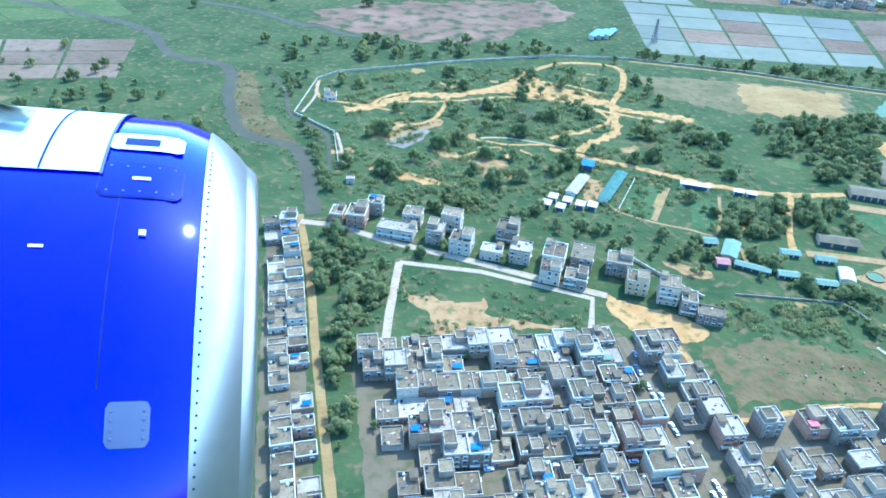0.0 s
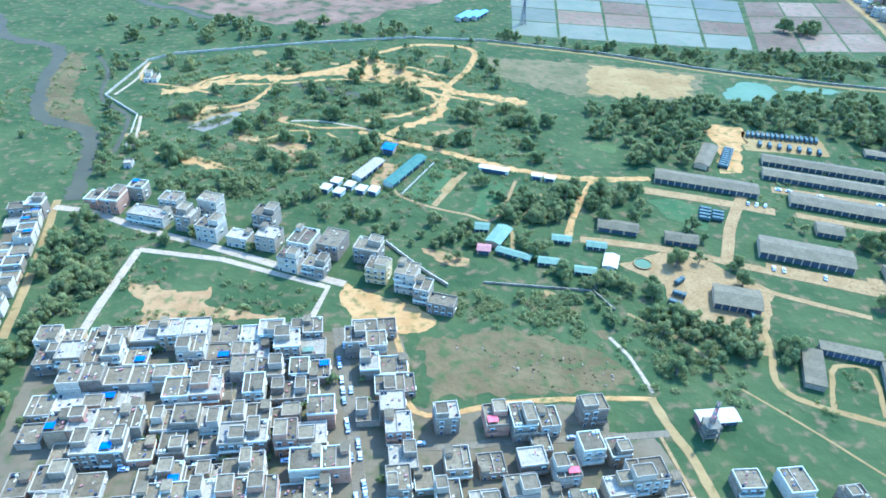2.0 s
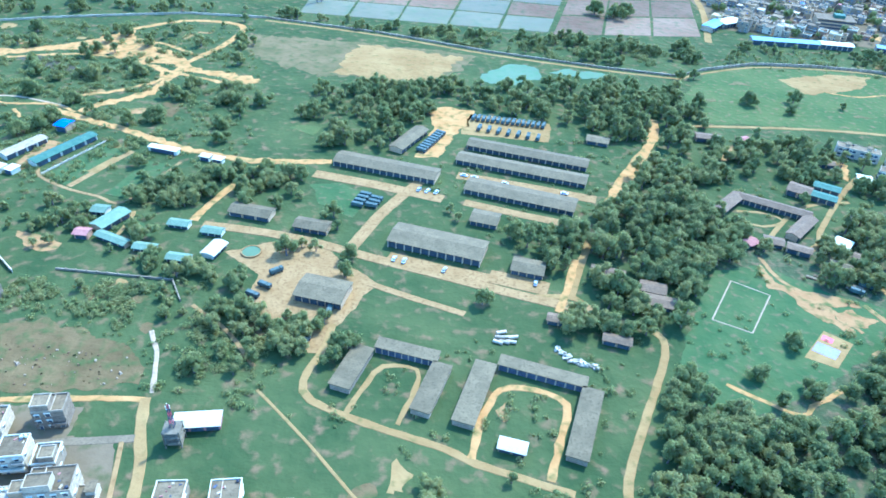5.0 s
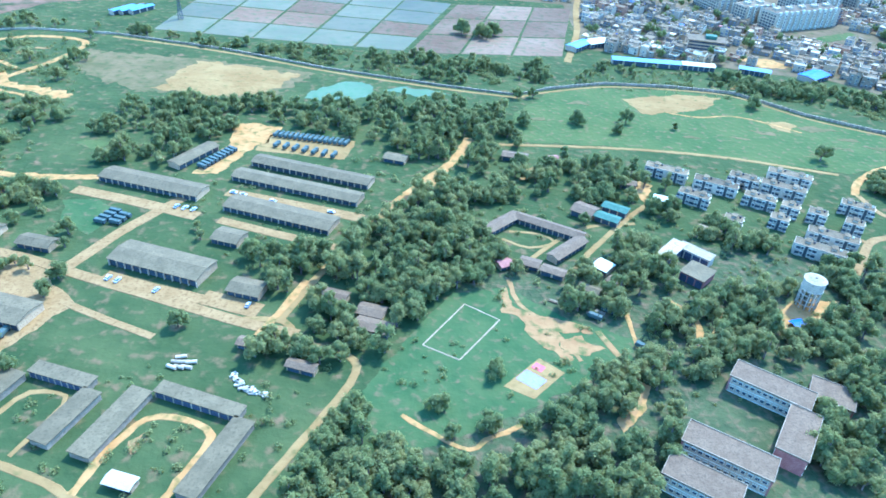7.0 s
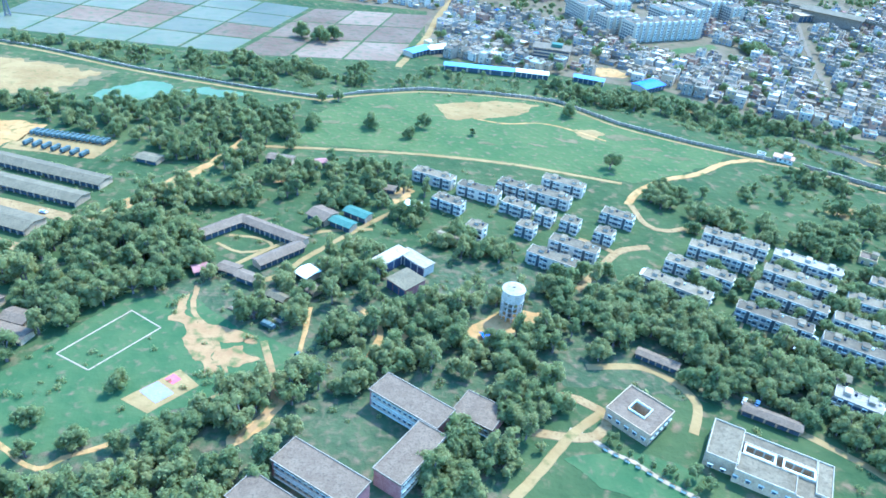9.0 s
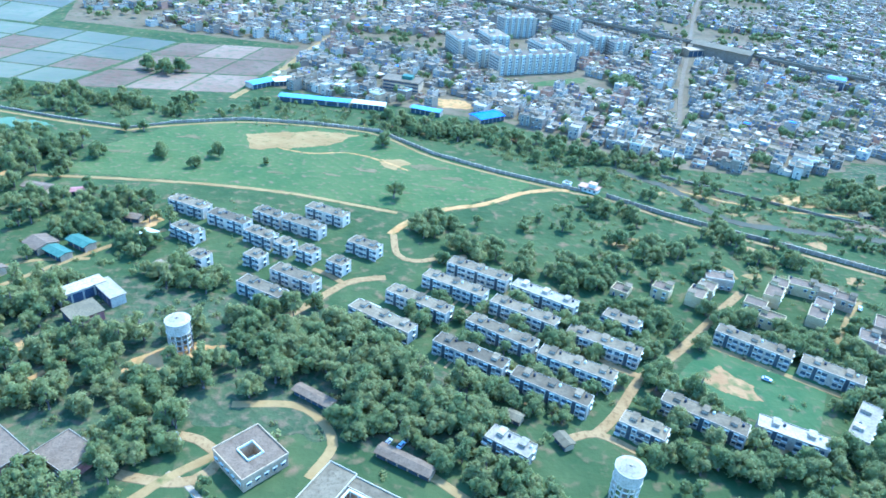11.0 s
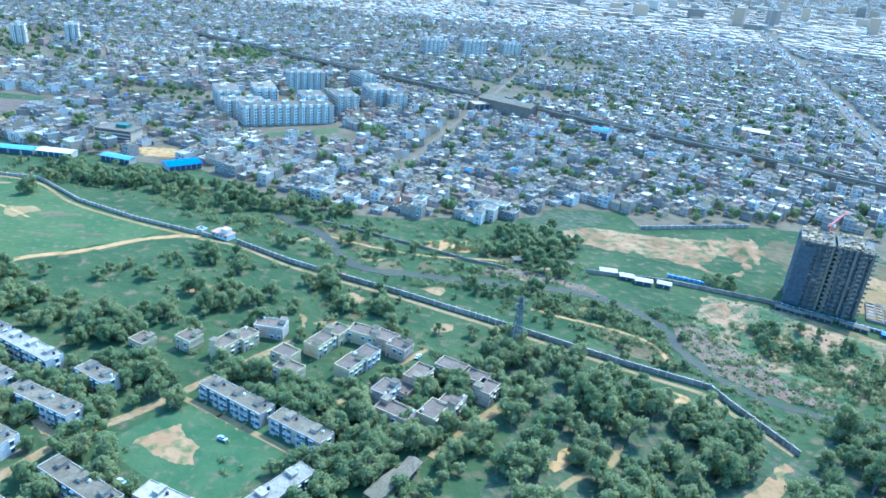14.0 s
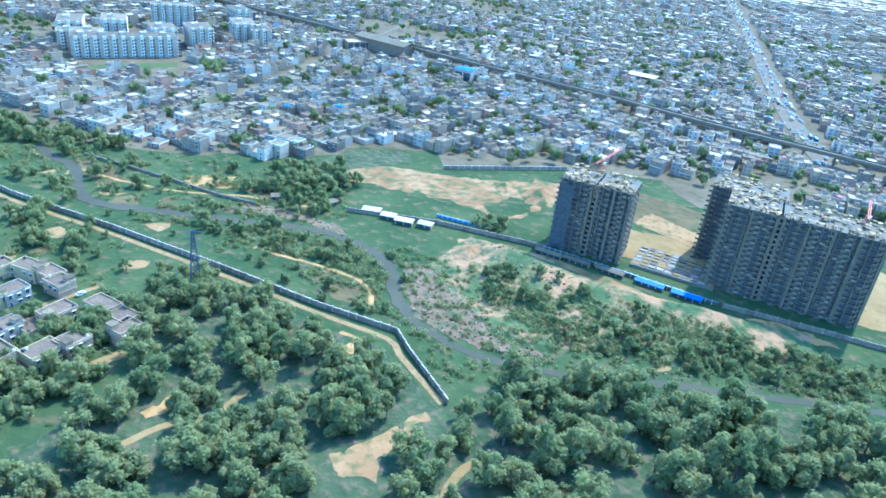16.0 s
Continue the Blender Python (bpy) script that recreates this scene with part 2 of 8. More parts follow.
class Geo:
    """Gathers boxes and polygons for one mesh."""

    def __init__(self):
        self.v, self.f, self.m = [], [], []

    def box(self, cx, cy, z0, sx, sy, h, ang=0.0, mi=0, top=1.0):
        c, s = math.cos(radians(ang)), math.sin(radians(ang))
        i = len(self.v)
        for z, k in ((z0, 1.0), (z0 + h, top)):
            for ux, uy in ((-1, -1), (1, -1), (1, 1), (-1, 1)):
                x, y = ux * sx / 2 * k, uy * sy / 2 * k
                self.v.append((cx + x * c - y * s, cy + x * s + y * c, z))
        for q in ((0, 3, 2, 1), (4, 5, 6, 7), (0, 1, 5, 4), (1, 2, 6, 5), (2, 3, 7, 6), (3, 0, 4, 7)):
            self.f.append(tuple(i + k for k in q))
            self.m.append(mi)
        return self

    def gable(self, cx, cy, z0, sx, sy, rise, over=0.25, mi=0):
        """A pitched roof, its ridge along x, with a thickness."""
        i = len(self.v)
        hx, hy, t = sx / 2 + over, sy / 2 + over, 0.12
        drop = rise * over / (sy / 2)
        for x in (-hx, hx):
            for y, z in ((-hy, -drop), (0, rise), (hy, -drop)):
                self.v.append((cx + x, cy + y, z0 + z + t))
                self.v.append((cx + x, cy + y, z0 + z))
        a, b = i, i + 6
        for q in ((a, b, b + 2, a + 2), (a + 2, b + 2, b + 4, a + 4), (a + 1, a + 3, b + 3, b + 1), (a + 3, a + 5, b + 5, b + 3),
                  (a, a + 1, b + 1, b), (a + 4, b + 4, b + 5, a + 5), (a, a + 2, a + 3, a + 1), (a + 2, a + 4, a + 5, a + 3), (b, b + 1, b + 3, b + 2), (b + 2, b + 3, b + 5, b + 4)):
            self.f.append(q)
            self.m.append(mi)
        return self

    def gable_end(self, cx, cy, z0, sx, sy, rise, mi=0):
        for x in (-sx / 2 + 0.01, sx / 2 - 0.01):
            i = len(self.v)
            self.v += [(cx + x, cy - sy / 2, z0), (cx + x, cy + sy / 2, z0), (cx + x, cy, z0 + rise)]
            self.f.append((i, i + 1, i + 2))
            self.m.append(mi)
        return self

    def drum(self, cx, cy, z0, r0, r1, h, n=12, mi=0):
        i = len(self.v)
        for z, r in ((z0, r0), (z0 + h, r1)):
            for k in range(n):
                a = 2 * math.pi * k / n
                self.v.append((cx + r * math.cos(a), cy + r * math.sin(a), z))
        for k in range(n):
            j = (k + 1) % n
            self.f.append((i + k, i + j, i + n + j, i + n + k))
            self.m.append(mi)
        self.f += [tuple(range(i + n - 1, i - 1, -1)), tuple(range(i + n, i + 2 * n))]
        self.m += [mi, mi]
        return self

    def beam(self, p, q, r=0.05, mi=0):
        """A square bar from p to q."""
        p, q = Vector(p), Vector(q)
        d = (q - p).normalized()
        u = d.orthogonal().normalized()
        w = d.cross(u)
        i = len(self.v)
        for e in (p, q):
            for a, b in ((-1, -1), (1, -1), (1, 1), (-1, 1)):
                self.v.append(tuple(e + u * a * r + w * b * r))
        for f in ((0, 3, 2, 1), (4, 5, 6, 7), (0, 1, 5, 4), (1, 2, 6, 5), (2, 3, 7, 6), (3, 0, 4, 7)):
            self.f.append(tuple(i + k for k in f))
            self.m.append(mi)
        return self

    def mesh(self, name, *mats):
        me = bpy.data.meshes.new(name)
        me.from_pydata(self.v, [], self.f)
        for m in mats:
            me.materials.append(M[m])
        if len(mats) > 1:
            me.polygons.foreach_set("material_index", self.m)
        me.update()
        return me


def part(name, data, parent, label="", m=None):
    """One mesh object under a thing or a part."""
    ob = new(name, data)
    ob.parent = parent
    if m is not None:
        ob.matrix_basis = m
    return tagged(ob, label) if label else ob


def thing(name, x, y, ang, label, category, group="", z=0.0):
    ob = new(name)
    ob.matrix_basis = pose(x, y, z, 0, 0, ang)
    ob.empty_display_size = 0.5
    return tagged(ob, label, category, group)


def setting(name, data, label, m=None):
    ob = new(name, data)
    if m is not None:
        ob.matrix_basis = m
    return tagged(ob, label, kind="structure")


OPEN = []                    # lawns kept free of trees
BUILT, LANES = [], []        # footprints (x, y, radius) and lane pieces, kept clear of trees and houses
CELLS, SEEN, CELL = {}, [0, 0], 12.0


def index_up():
    """Sorts new footprints and lane pieces into square cells."""
    for bx, by, br in BUILT[SEEN[0]:]:
        r = br + 6
        for i in range(int((bx - r) // CELL), int((bx + r) // CELL) + 1):
            for j in range(int((by - r) // CELL), int((by + r) // CELL) + 1):
                CELLS.setdefault((i, j), ([], []))[0].append((bx, by, br))
    for s in LANES[SEEN[1]:]:
        ax, ay, bx, by, w = s
        n = max(1, int(math.hypot(bx - ax, by - ay) / CELL) + 1)
        keys = set()
        for k in range(n + 1):
            x, y, r = ax + (bx - ax) * k / n, ay + (by - ay) * k / n, w / 2 + 12
            keys |= {(i, j) for i in range(int((x - r) // CELL), int((x + r) // CELL) + 1) for j in range(int((y - r) // CELL), int((y + r) // CELL) + 1)}
        for q in keys:
            CELLS.setdefault(q, ([], []))[1].append(s)
    SEEN[0], SEEN[1] = len(BUILT), len(LANES)


def clear(x, y, r=1.2, lane_share=0.6):
    if SEEN != [len(BUILT), len(LANES)]:
        index_up()
    circles, strips = CELLS.get((int(x // CELL), int(y // CELL)), ((), ()))
    for bx, by, br in circles:
        if (x - bx) ** 2 + (y - by) ** 2 < (br + r) ** 2:
            return False
    for ax, ay, bx, by, w in strips:
        dx, dy = bx - ax, by - ay
        k = max(0, min(1, ((x - ax) * dx + (y - ay) * dy) / (dx * dx + dy * dy + 1e-9)))
        if (x - ax - k * dx) ** 2 + (y - ay - k * dy) ** 2 < (w / 2 + r * lane_share) ** 2:
            return False
    return True


def footprint(x, y, w, d, ang):
    n = max(1, int(max(w, d) / min(w, d)))
    c, s = math.cos(radians(ang)), math.sin(radians(ang))
    for k in range(n):
        o = ((k + 0.5) / n - 0.5) * max(w, d)
        if w >= d:
            BUILT.append((x + o * c, y + o * s, min(w, d) * 0.6))
        else:
            BUILT.append((x - o * s, y + o * c, min(w, d) * 0.6))


def inside(x, y, poly):
    hit = False
    for (ax, ay), (bx, by) in zip(poly, poly[1:] + poly[:1]):
        if (ay > y) != (by > y) and x < (bx - ax) * (y - ay) / (by - ay) + ax:
            hit = not hit
    return hit


def smooth_line(pts, step=2.0):
    """A soft line through the points."""
    out = []
    P = [pts[0]] + list(pts) + [pts[-1]]
    for i in range(1, len(P) - 2):
        a, b, c, d = (Vector(p) for p in P[i - 1:i + 3])
        n = max(2, int((c - b).length / step))
        for k in range(n):
            t = k / n
            out.append(0.5 * (2 * b + (c - a) * t + (2 * a - 5 * b + 4 * c - d) * t * t + (3 * b - 3 * c + d - a) * t ** 3))
    out.append(Vector(pts[-1]))
    return out


LIFT = [0.0]


def lane(name, pts, width, material, label, z=0.06, rag=0.15, straight=False, keep=True):
    """A strip of road or track with an uneven edge and a low rim."""
    LIFT[0] += 0.004
    z += LIFT[0] % 0.05
    line = [Vector(p) for p in pts] if straight else smooth_line(pts)
    g = Geo()
    for i, p in enumerate(line):
        d = (line[min(i + 1, len(line) - 1)] - line[max(i - 1, 0)]).normalized()
        n = Vector((-d.y, d.x))
        wl = width / 2 * (1 + rag * (noise.noise((p.x * 0.4, p.y * 0.4, 3)) * 1.6))
        wr = width / 2 * (1 + rag * (noise.noise((p.x * 0.4, p.y * 0.4, 9)) * 1.6))
        g.v += [(*(p + n * (wl + 0.15)), -0.05), (*(p + n * wl), z), (*(p - n * wr), z), (*(p - n * (wr + 0.15)), -0.05)]
        if i:
            j = 4 * i
            for k in range(3):
                g.f.append((j - 4 + k, j - 3 + k, j + 1 + k, j + k))
                g.m.append(0)
            if keep:
                LANES.append((*line[i - 1], *p, width))
    return setting(name, g.mesh(name, material), label)


def patch(name, pts, material, label, z=0.03, rag=1.2, fine=0.25, step=0.7, keep=False):
    """A flat area with a ragged natural outline, sunk at its rim."""
    ring = []
    for (ax, ay), (bx, by) in zip(pts, pts[1:] + pts[:1]):
        n = max(1, int(math.hypot(bx - ax, by - ay) / step))
        for k in range(n):
            x, y = ax + (bx - ax) * k / n, ay + (by - ay) * k / n
            o = Vector((noise.noise((x * fine, y * fine, 1)), noise.noise((x * fine, y * fine, 7)))) * min(rag, 0.85 / fine)
            o += Vector((noise.noise((x * 1.1, y * 1.1, 4)), noise.noise((x * 1.1, y * 1.1, 2)))) * min(rag * 0.4, 0.45)
            o += Vector((noise.noise((x * 2.9, y * 2.9, 5)), noise.noise((x * 2.9, y * 2.9, 8)))) * min(rag * 0.2, 0.14)
            ring.append((x + o.x, y + o.y))
    bm = bmesh.new()
    vs = [bm.verts.new((x, y, z)) for x, y in ring]
    es = [bm.edges.new((vs[i], vs[(i + 1) % len(vs)])) for i in range(len(vs))]
    bmesh.ops.triangle_fill(bm, use_beauty=True, use_dissolve=False, edges=es)
    low = [bm.verts.new((v.co.x, v.co.y, -0.05)) for v in vs]
    for i in range(len(vs)):
        j = (i + 1) % len(vs)
        bm.faces.new((vs[i], low[i], low[j], vs[j]))
    bmesh.ops.recalc_face_normals(bm, faces=bm.faces)
    me = bpy.data.meshes.new(name)
    bm.to_mesh(me)
    bm.free()
    me.materials.append(M[material])
    if me.polygons and sum(p.normal.z for p in me.polygons) < 0:
        me.flip_normals()
    if keep:
        for (ax, ay), (bx, by) in zip(pts, pts[1:] + pts[:1]):
            LANES.append((ax, ay, bx, by, 1.0))
        OPEN.append(list(pts))
    return setting(name, me, label)

# ---- the ground and what lies on it ----
g = Geo()
xs = [-5000, -2000, -800, -300, 0, 200, 400, 600, 800, 1200, 2200, 5000]
ys = [-1500, -300, 0, 100, 200, 300, 400, 600, 1000, 2000, 5000]
for y in ys:
    for x in xs:
        g.v.append((x, y, 0.0))
for j in range(len(ys) - 1):
    for i in range(len(xs) - 1):
        k = j * len(xs) + i
        g.f.append((k, k + 1, k + 1 + len(xs), k + len(xs)))
        g.m.append(0)
setting("ground", g.mesh("ground", "grass"), "green and dusty scrub land reaching the horizon")

# western colony and its roads
lane("lane_dirt_west", [(-43, 182), (-42, 178), (-35, 153), (-29, 126), (-24, 105), (-18, 80), (-12, 55)], 2.0, "pale_soil", "rutted pale dirt lane beside a row of small houses")
lane("road_concrete", [(-42, 178), (-30, 176), (-13, 168.5), (9, 161), (34, 151.5), (45, 147.5)], 2.4, "pale_concrete", "pale concrete road in front of apartment houses", rag=0.05)
lane("road_plot_edge", [(-12, 122), (-12, 136), (-11, 159)], 2.0, "pale_concrete", "pale concrete road round an empty plot", rag=0.05, straight=True)
lane("road_plot_top", [(-11, 159), (12, 156), (41, 146), (38, 130)], 1.7, "pale_concrete", "pale concrete road round an empty plot", rag=0.05, straight=True, z=0.065)
patch("bare_soil_plot", [(-10.4, 147.4), (-3, 143.7), (5, 141.4), (13, 144.4), (13.2, 138.5), (18, 136.2), (26, 135.4), (33, 134.4), (16, 132.4), (7.5, 131.2), (4.6, 130.4), (3.8, 125), (1.8, 122), (-0.2, 124.3), (0.4, 129.8), (-2.8, 137)], "red_soil", "bare reddish soil worn into an empty plot", rag=2.0)
patch("sand_bank", [(44, 149), (48, 145.2), (56.4, 143), (64.6, 139.5), (68.5, 135), (66.5, 130.5), (60, 130), (54.4, 131.5), (48.5, 135), (44.5, 141)], "sand", "heap of yellow sand beside the last apartment houses", rag=1.6)
patch("colony_ground", [(-20, 123.5), (4, 126), (40, 130), (60, 130), (63, 120), (63, 103), (70, 84), (72, 60), (-8, 55), (-12, 82)], "city_ground", "dusty grey ground between the houses", rag=0.6)
patch("strip_ground", [(-52, 178), (-44, 180), (-31, 122), (-18, 66), (-29, 62), (-41, 122)], "city_ground", "dusty grey ground between small houses", rag=0.6)
lane("street_colony", [(45.5, 131), (47, 125), (51, 108), (54, 94), (58, 75)], 2.6, "asphalt", "narrow grey street between rows of houses", rag=0.05)
lane("dirt_track_east", [(58, 133), (62, 118), (63, 109), (67, 105.5), (78, 108), (89, 110.5), (108, 112), (115, 112)], 1.3, "sand", "sandy footpath round the houses", rag=0.5)
lane("dirt_road_east", [(114.5, 112.5), (116, 106), (119, 97), (121, 87), (124, 70)], 1.9, "pale_soil", "pale dirt road along the edge of the colony", rag=0.2)
lane("road_side", [(60, 97), (74, 98), (83, 99.5), (100, 101), (116, 103)], 1.6, "asphalt", "grey side street between plots", rag=0.1)
lane("drain_channel", [(114, 102), (115.5, 95), (117.5, 85)], 0.7, "concrete_road", "straight concrete drain beside a dirt road", rag=0.0, z=0.12)
lane("foot_track", [(109, 131), (112.2, 125.2), (114, 119), (115.2, 113.8)], 0.8, "pale_concrete", "broken pale wall foot through weeds", rag=0.6)
patch("plot_ground", [(61.5, 109), (70, 107), (88, 109.5), (104, 109.5), (104, 103), (113, 102.5), (116, 92), (119, 70), (60, 64), (63, 98)], "city_ground", "dusty grey ground between house plots", rag=0.8, z=0.025)
patch("waste_land", [(64, 127), (75, 131), (86, 133), (109, 124), (112, 116), (89, 112.5), (68, 110)], "waste", "brown weedy waste ground with rubbish", rag=3)

# scrub with sandy tracks in the north-west
SAND = "pale sandy track worn through green scrub"
lane("track_main", [(39, 234), (54, 227), (70, 221), (89, 212), (107, 207), (117, 206), (136, 208)], 2.8, "sand", SAND, rag=0.6)
lane("track_cross", [(68, 262), (66, 250), (53, 237), (50, 232)], 3.8, "sand", SAND, rag=0.8)
lane("track_long", [(-40, 262), (-29, 266), (-14, 279), (3, 281), (23, 290), (43, 290), (64, 281), (76, 272), (101, 265)], 5.0, "sand", SAND, rag=0.9)
lane("track_braid", [(-20, 272), (0, 274), (24, 281), (46, 280), (66, 270), (88, 262)], 1.8, "sand", SAND, rag=0.9)
lane("track_braid", [(40, 243), (54, 250), (66, 262), (60, 274)], 1.6, "sand", SAND, rag=0.9)
lane("track_braid", [(20, 292), (34, 300), (52, 298), (70, 288)], 1.8, "sand", SAND, rag=0.9)
lane("track_loop", [(37, 312), (56, 326), (80, 323), (79, 301), (70, 279)], 2.6, "sand", SAND, rag=0.3)
lane("track_link", [(2, 281), (-2, 262), (-8, 252), (-24, 247), (-30, 243)], 1.6, "sand", SAND, rag=0.5)
lane("track_south", [(68, 262), (70, 275)], 3.2, "sand", SAND, rag=0.5)
lane("track_lower", [(10, 240), (24, 236), (38, 237), (48, 232)], 1.2, "sand", SAND, rag=0.6)
patch("sand_flat", [(15, 288), (25, 296), (37, 312), (45, 298), (64, 288), (72, 278), (60, 274), (45, 281), (30, 284)], "sand", "broad sandy ground in the scrub", rag=5)
patch("sand_flat_west", [(-29, 246), (-6, 254), (-4, 248), (-17, 236), (-27, 238)], "pale_soil", "bare pale soil in the scrub", rag=3)
patch("sand_flat_low", [(-3, 232), (8, 226), (23, 222), (24, 210), (15, 209), (12, 218), (4, 222), (-4, 226)], "red_soil", "bare reddish soil with low earth banks", rag=4)
patch("sand_flat_lower", [(-26, 216), (-16, 213), (-4, 208), (3, 203), (-6, 204), (-18, 209)], "sand", "bare pale soil in the scrub", rag=3)
patch("sand_field", [(85, 314), (133, 311), (181, 303), (169, 272), (122, 274), (104, 282), (87, 295)], "dry_grass", "wide bare field of pale soil with dry grass", rag=3)
patch("sand_field_pale", [(132, 308), (156, 305), (176, 300), (167, 275), (146, 272.5), (126, 276)], "pale_soil", "sandy bare ground inside a dry field", rag=4, z=0.06)
patch("pond", [(181.5, 280), (186.7, 288), (195, 295.5), (205.5, 294), (206, 282), (197, 275), (185.5, 274.5)], "pond_water", "shallow green pond at the edge of the trees", rag=2, z=0.05, keep=True)
patch("pond_small", [(209.5, 288.3), (216.3, 293.5), (230.8, 291.6), (237.3, 288.5), (224, 284.5)], "pond_water", "shallow green pond beside a field wall", rag=2, z=0.05, keep=True)
patch("tank_pond", [(7, 274.5), (14, 278.5), (26, 272.5), (38, 266), (35, 263.5), (26, 266), (13, 270.5)], "mud_water", "dark narrow pond in the scrub", rag=1, z=0.05)

patch("scrub_pond", [(-21.3, 232.2), (-15.3, 240.7), (-7.8, 247.1), (-5.1, 245.3), (-7.4, 237.4), (-14, 229.5)], "pale_mud", "shallow pale brown pool in the scrub", rag=0.8, z=0.06, keep=True)
patch("dug_earth", [(-27.4, 242.4), (-20.2, 250.2), (-17.5, 246.1), (-26.4, 238.3)], "sand", "freshly dug sandy earth beside a pool", rag=1.2, z=0.05)
patch("dug_earth", [(-16.6, 250.5), (-6.3, 254.5), (-5.5, 250.2), (-15, 245)], "waste", "freshly dug brown earth beside a pool", rag=1.2, z=0.055)
lane("guard_path", [(-55, 292), (-54, 279), (-49.4, 270.5), (-42.5, 269), (-34.4, 267.2), (-23.8, 263.5), (-16.6, 260.2)], 1.3, "sand", SAND, rag=0.4)
lane("guard_path", [(-29.3, 267.7), (-26.7, 274.6), (-21.1, 279.3), (-14.7, 282.8)], 1.5, "sand", SAND, rag=0.5)
lane("wall_strip", [(-55.2, 291), (-53.8, 274), (-56.2, 257.5)], 0.9, "pale_concrete", "pale patrol strip inside a boundary wall", rag=0.1)
lane("wall_strip", [(-40, 240.2), (-36.4, 226.8), (-34.5, 217.2)], 0.9, "pale_concrete", "pale patrol strip inside a boundary wall", rag=0.1)
lane("low_path", [(13.9, 240.7), (23.5, 241.6), (35.1, 238.7), (44.2, 235.5)], 0.8, "pale_concrete", "narrow pale path through scrub", rag=0.3)
lane("ditch", [(-78, 296), (-67.3, 279), (-60.5, 255.5), (-47.5, 243), (-43, 236.5), (-38.5, 212.5)], 1.6, "mud_water", "dark overgrown ditch outside a boundary wall", rag=0.5, z=0.045)
lane("far_river", [(-140, 402), (-110, 391), (-79.6, 369.6), (-65.7, 366), (-51, 354.8), (-30, 350)], 4.0, "mud_water", "dull far arm of a river", rag=0.5, z=0.05)
for (ax, ay), (bx, by) in (((12.5, 232.6), (20.7, 233.4)), ((20.7, 233.4), (23.1, 224.8)), ((15.6, 221.7), (22.2, 218.7)), ((4, 224), (12, 229)), ((28, 232), (33, 226))):
    lane("earth_line", [(ax, ay), ((ax + bx) / 2 + 0.6, (ay + by) / 2), (bx, by)], 1.0, "sand", "low line of sandy earth in the scrub", rag=0.6)

# north-western stream and rough land
lane("stream_north", [(-260, 400), (-191, 371), (-150, 348), (-128, 317), (-98, 302), (-87, 265), (-74, 237), (-54, 227), (-45, 207), (-39, 182)], 5.0, "mud_water", "dull grey-brown stream winding through scrub", z=0.05, rag=0.5)
patch("stream_bank", [(-92, 300), (-84, 300), (-74, 262), (-60, 240), (-50, 228), (-58, 225), (-78, 240), (-88, 268)], "waste", "stony brown bank of a stream", rag=3, z=0.03)
patch("barren_north", [(-74, 373), (-67, 398), (-47, 414), (4, 424), (60, 432), (74, 398), (56, 387), (40, 377), (24, 354), (-12, 347), (-38, 356), (-52, 362)], "barren", "pale stony barren land with patches of rubble", rag=8, fine=0.08, step=2)

# worn brown earth showing through the scrub
RP = random.Random(77)
for poly, n in (([(-40, 205), (60, 186), (100, 216), (100, 262), (0, 262), (-45, 250)], 12), ([(-40, 262), (90, 268), (84, 325), (0, 314), (-44, 298)], 7), ([(64, 150), (110, 150), (140, 128), (116, 118), (80, 138)], 6),
                ([(440, 276), (520, 270), (545, 246), (514, 228), (470, 252)], 9), ([(505, 244), (556, 206), (552, 228), (536, 240)], 4), ([(580, 220), (604, 209), (650, 196), (616, 190), (588, 198)], 7),
                ([(380, 236), (440, 206), (515, 208), (470, 236), (425, 256)], 6), ([(300, 320), (376, 324), (420, 304), (380, 304)], 4), ([(125, 100), (160, 88), (205, 130), (150, 108)], 4), ([(-45, 178), (-120, 190), (-160, 250), (-90, 230)], 6)):
    xs, ys = [p[0] for p in poly], [p[1] for p in poly]
    k = 0
    while k < n:
        x, y = RP.uniform(min(xs), max(xs)), RP.uniform(min(ys), max(ys))
        if not inside(x, y, poly):
            continue
        k += 1
        r, q, a0 = RP.uniform(2.0, 5.5), RP.uniform(0.35, 0.8), RP.uniform(0, 3.14)
        pts = []
        for i in range(9):
            a = 2 * math.pi * i / 9
            u, v = r * RP.uniform(0.6, 1.2) * math.cos(a), r * q * RP.uniform(0.6, 1.2) * math.sin(a)
            pts.append((x + u * math.cos(a0) - v * math.sin(a0), y + u * math.sin(a0) + v * math.cos(a0)))
        patch("bare_earth", pts, RP.choice(("waste", "pale_soil", "red_soil", "waste")), "worn patch of bare earth in green scrub", rag=r * 0.6, z=0.02 + 0.0015 * k)

# far fields, each plot with a low earth bund round it
def plots(name, corners, nx, ny, material, label):
    a, b, c, d = (Vector(p) for p in corners)
    k = 0
    for i in range(nx):
        for j in range(ny):
            q = []
            for u, v in ((i, j), (i + 1, j), (i + 1, j + 1), (i, j + 1)):
                u, v = u / nx, v / ny
                q.append(a.lerp(b, u).lerp(d.lerp(c, u), v))
            m = sum(q, Vector((0, 0))) / 4
            q = [p + (m - p).normalized() * RNG.uniform(0.5, 1.1) for p in q]
            gg = Geo()
            gg.v = [(*p, -0.05) for p in q] + [(*(p + (m - p) * 0.02), 0.08) for p in q]
            gg.f = [(4, 5, 6, 7), (0, 1, 5, 4), (1, 2, 6, 5), (2, 3, 7, 6), (3, 0, 4, 7)]
            gg.m = [0] * 5
            setting(name, gg.mesh(name, material if RNG.random() < 0.8 else "field_brown"), label)
            k += 1


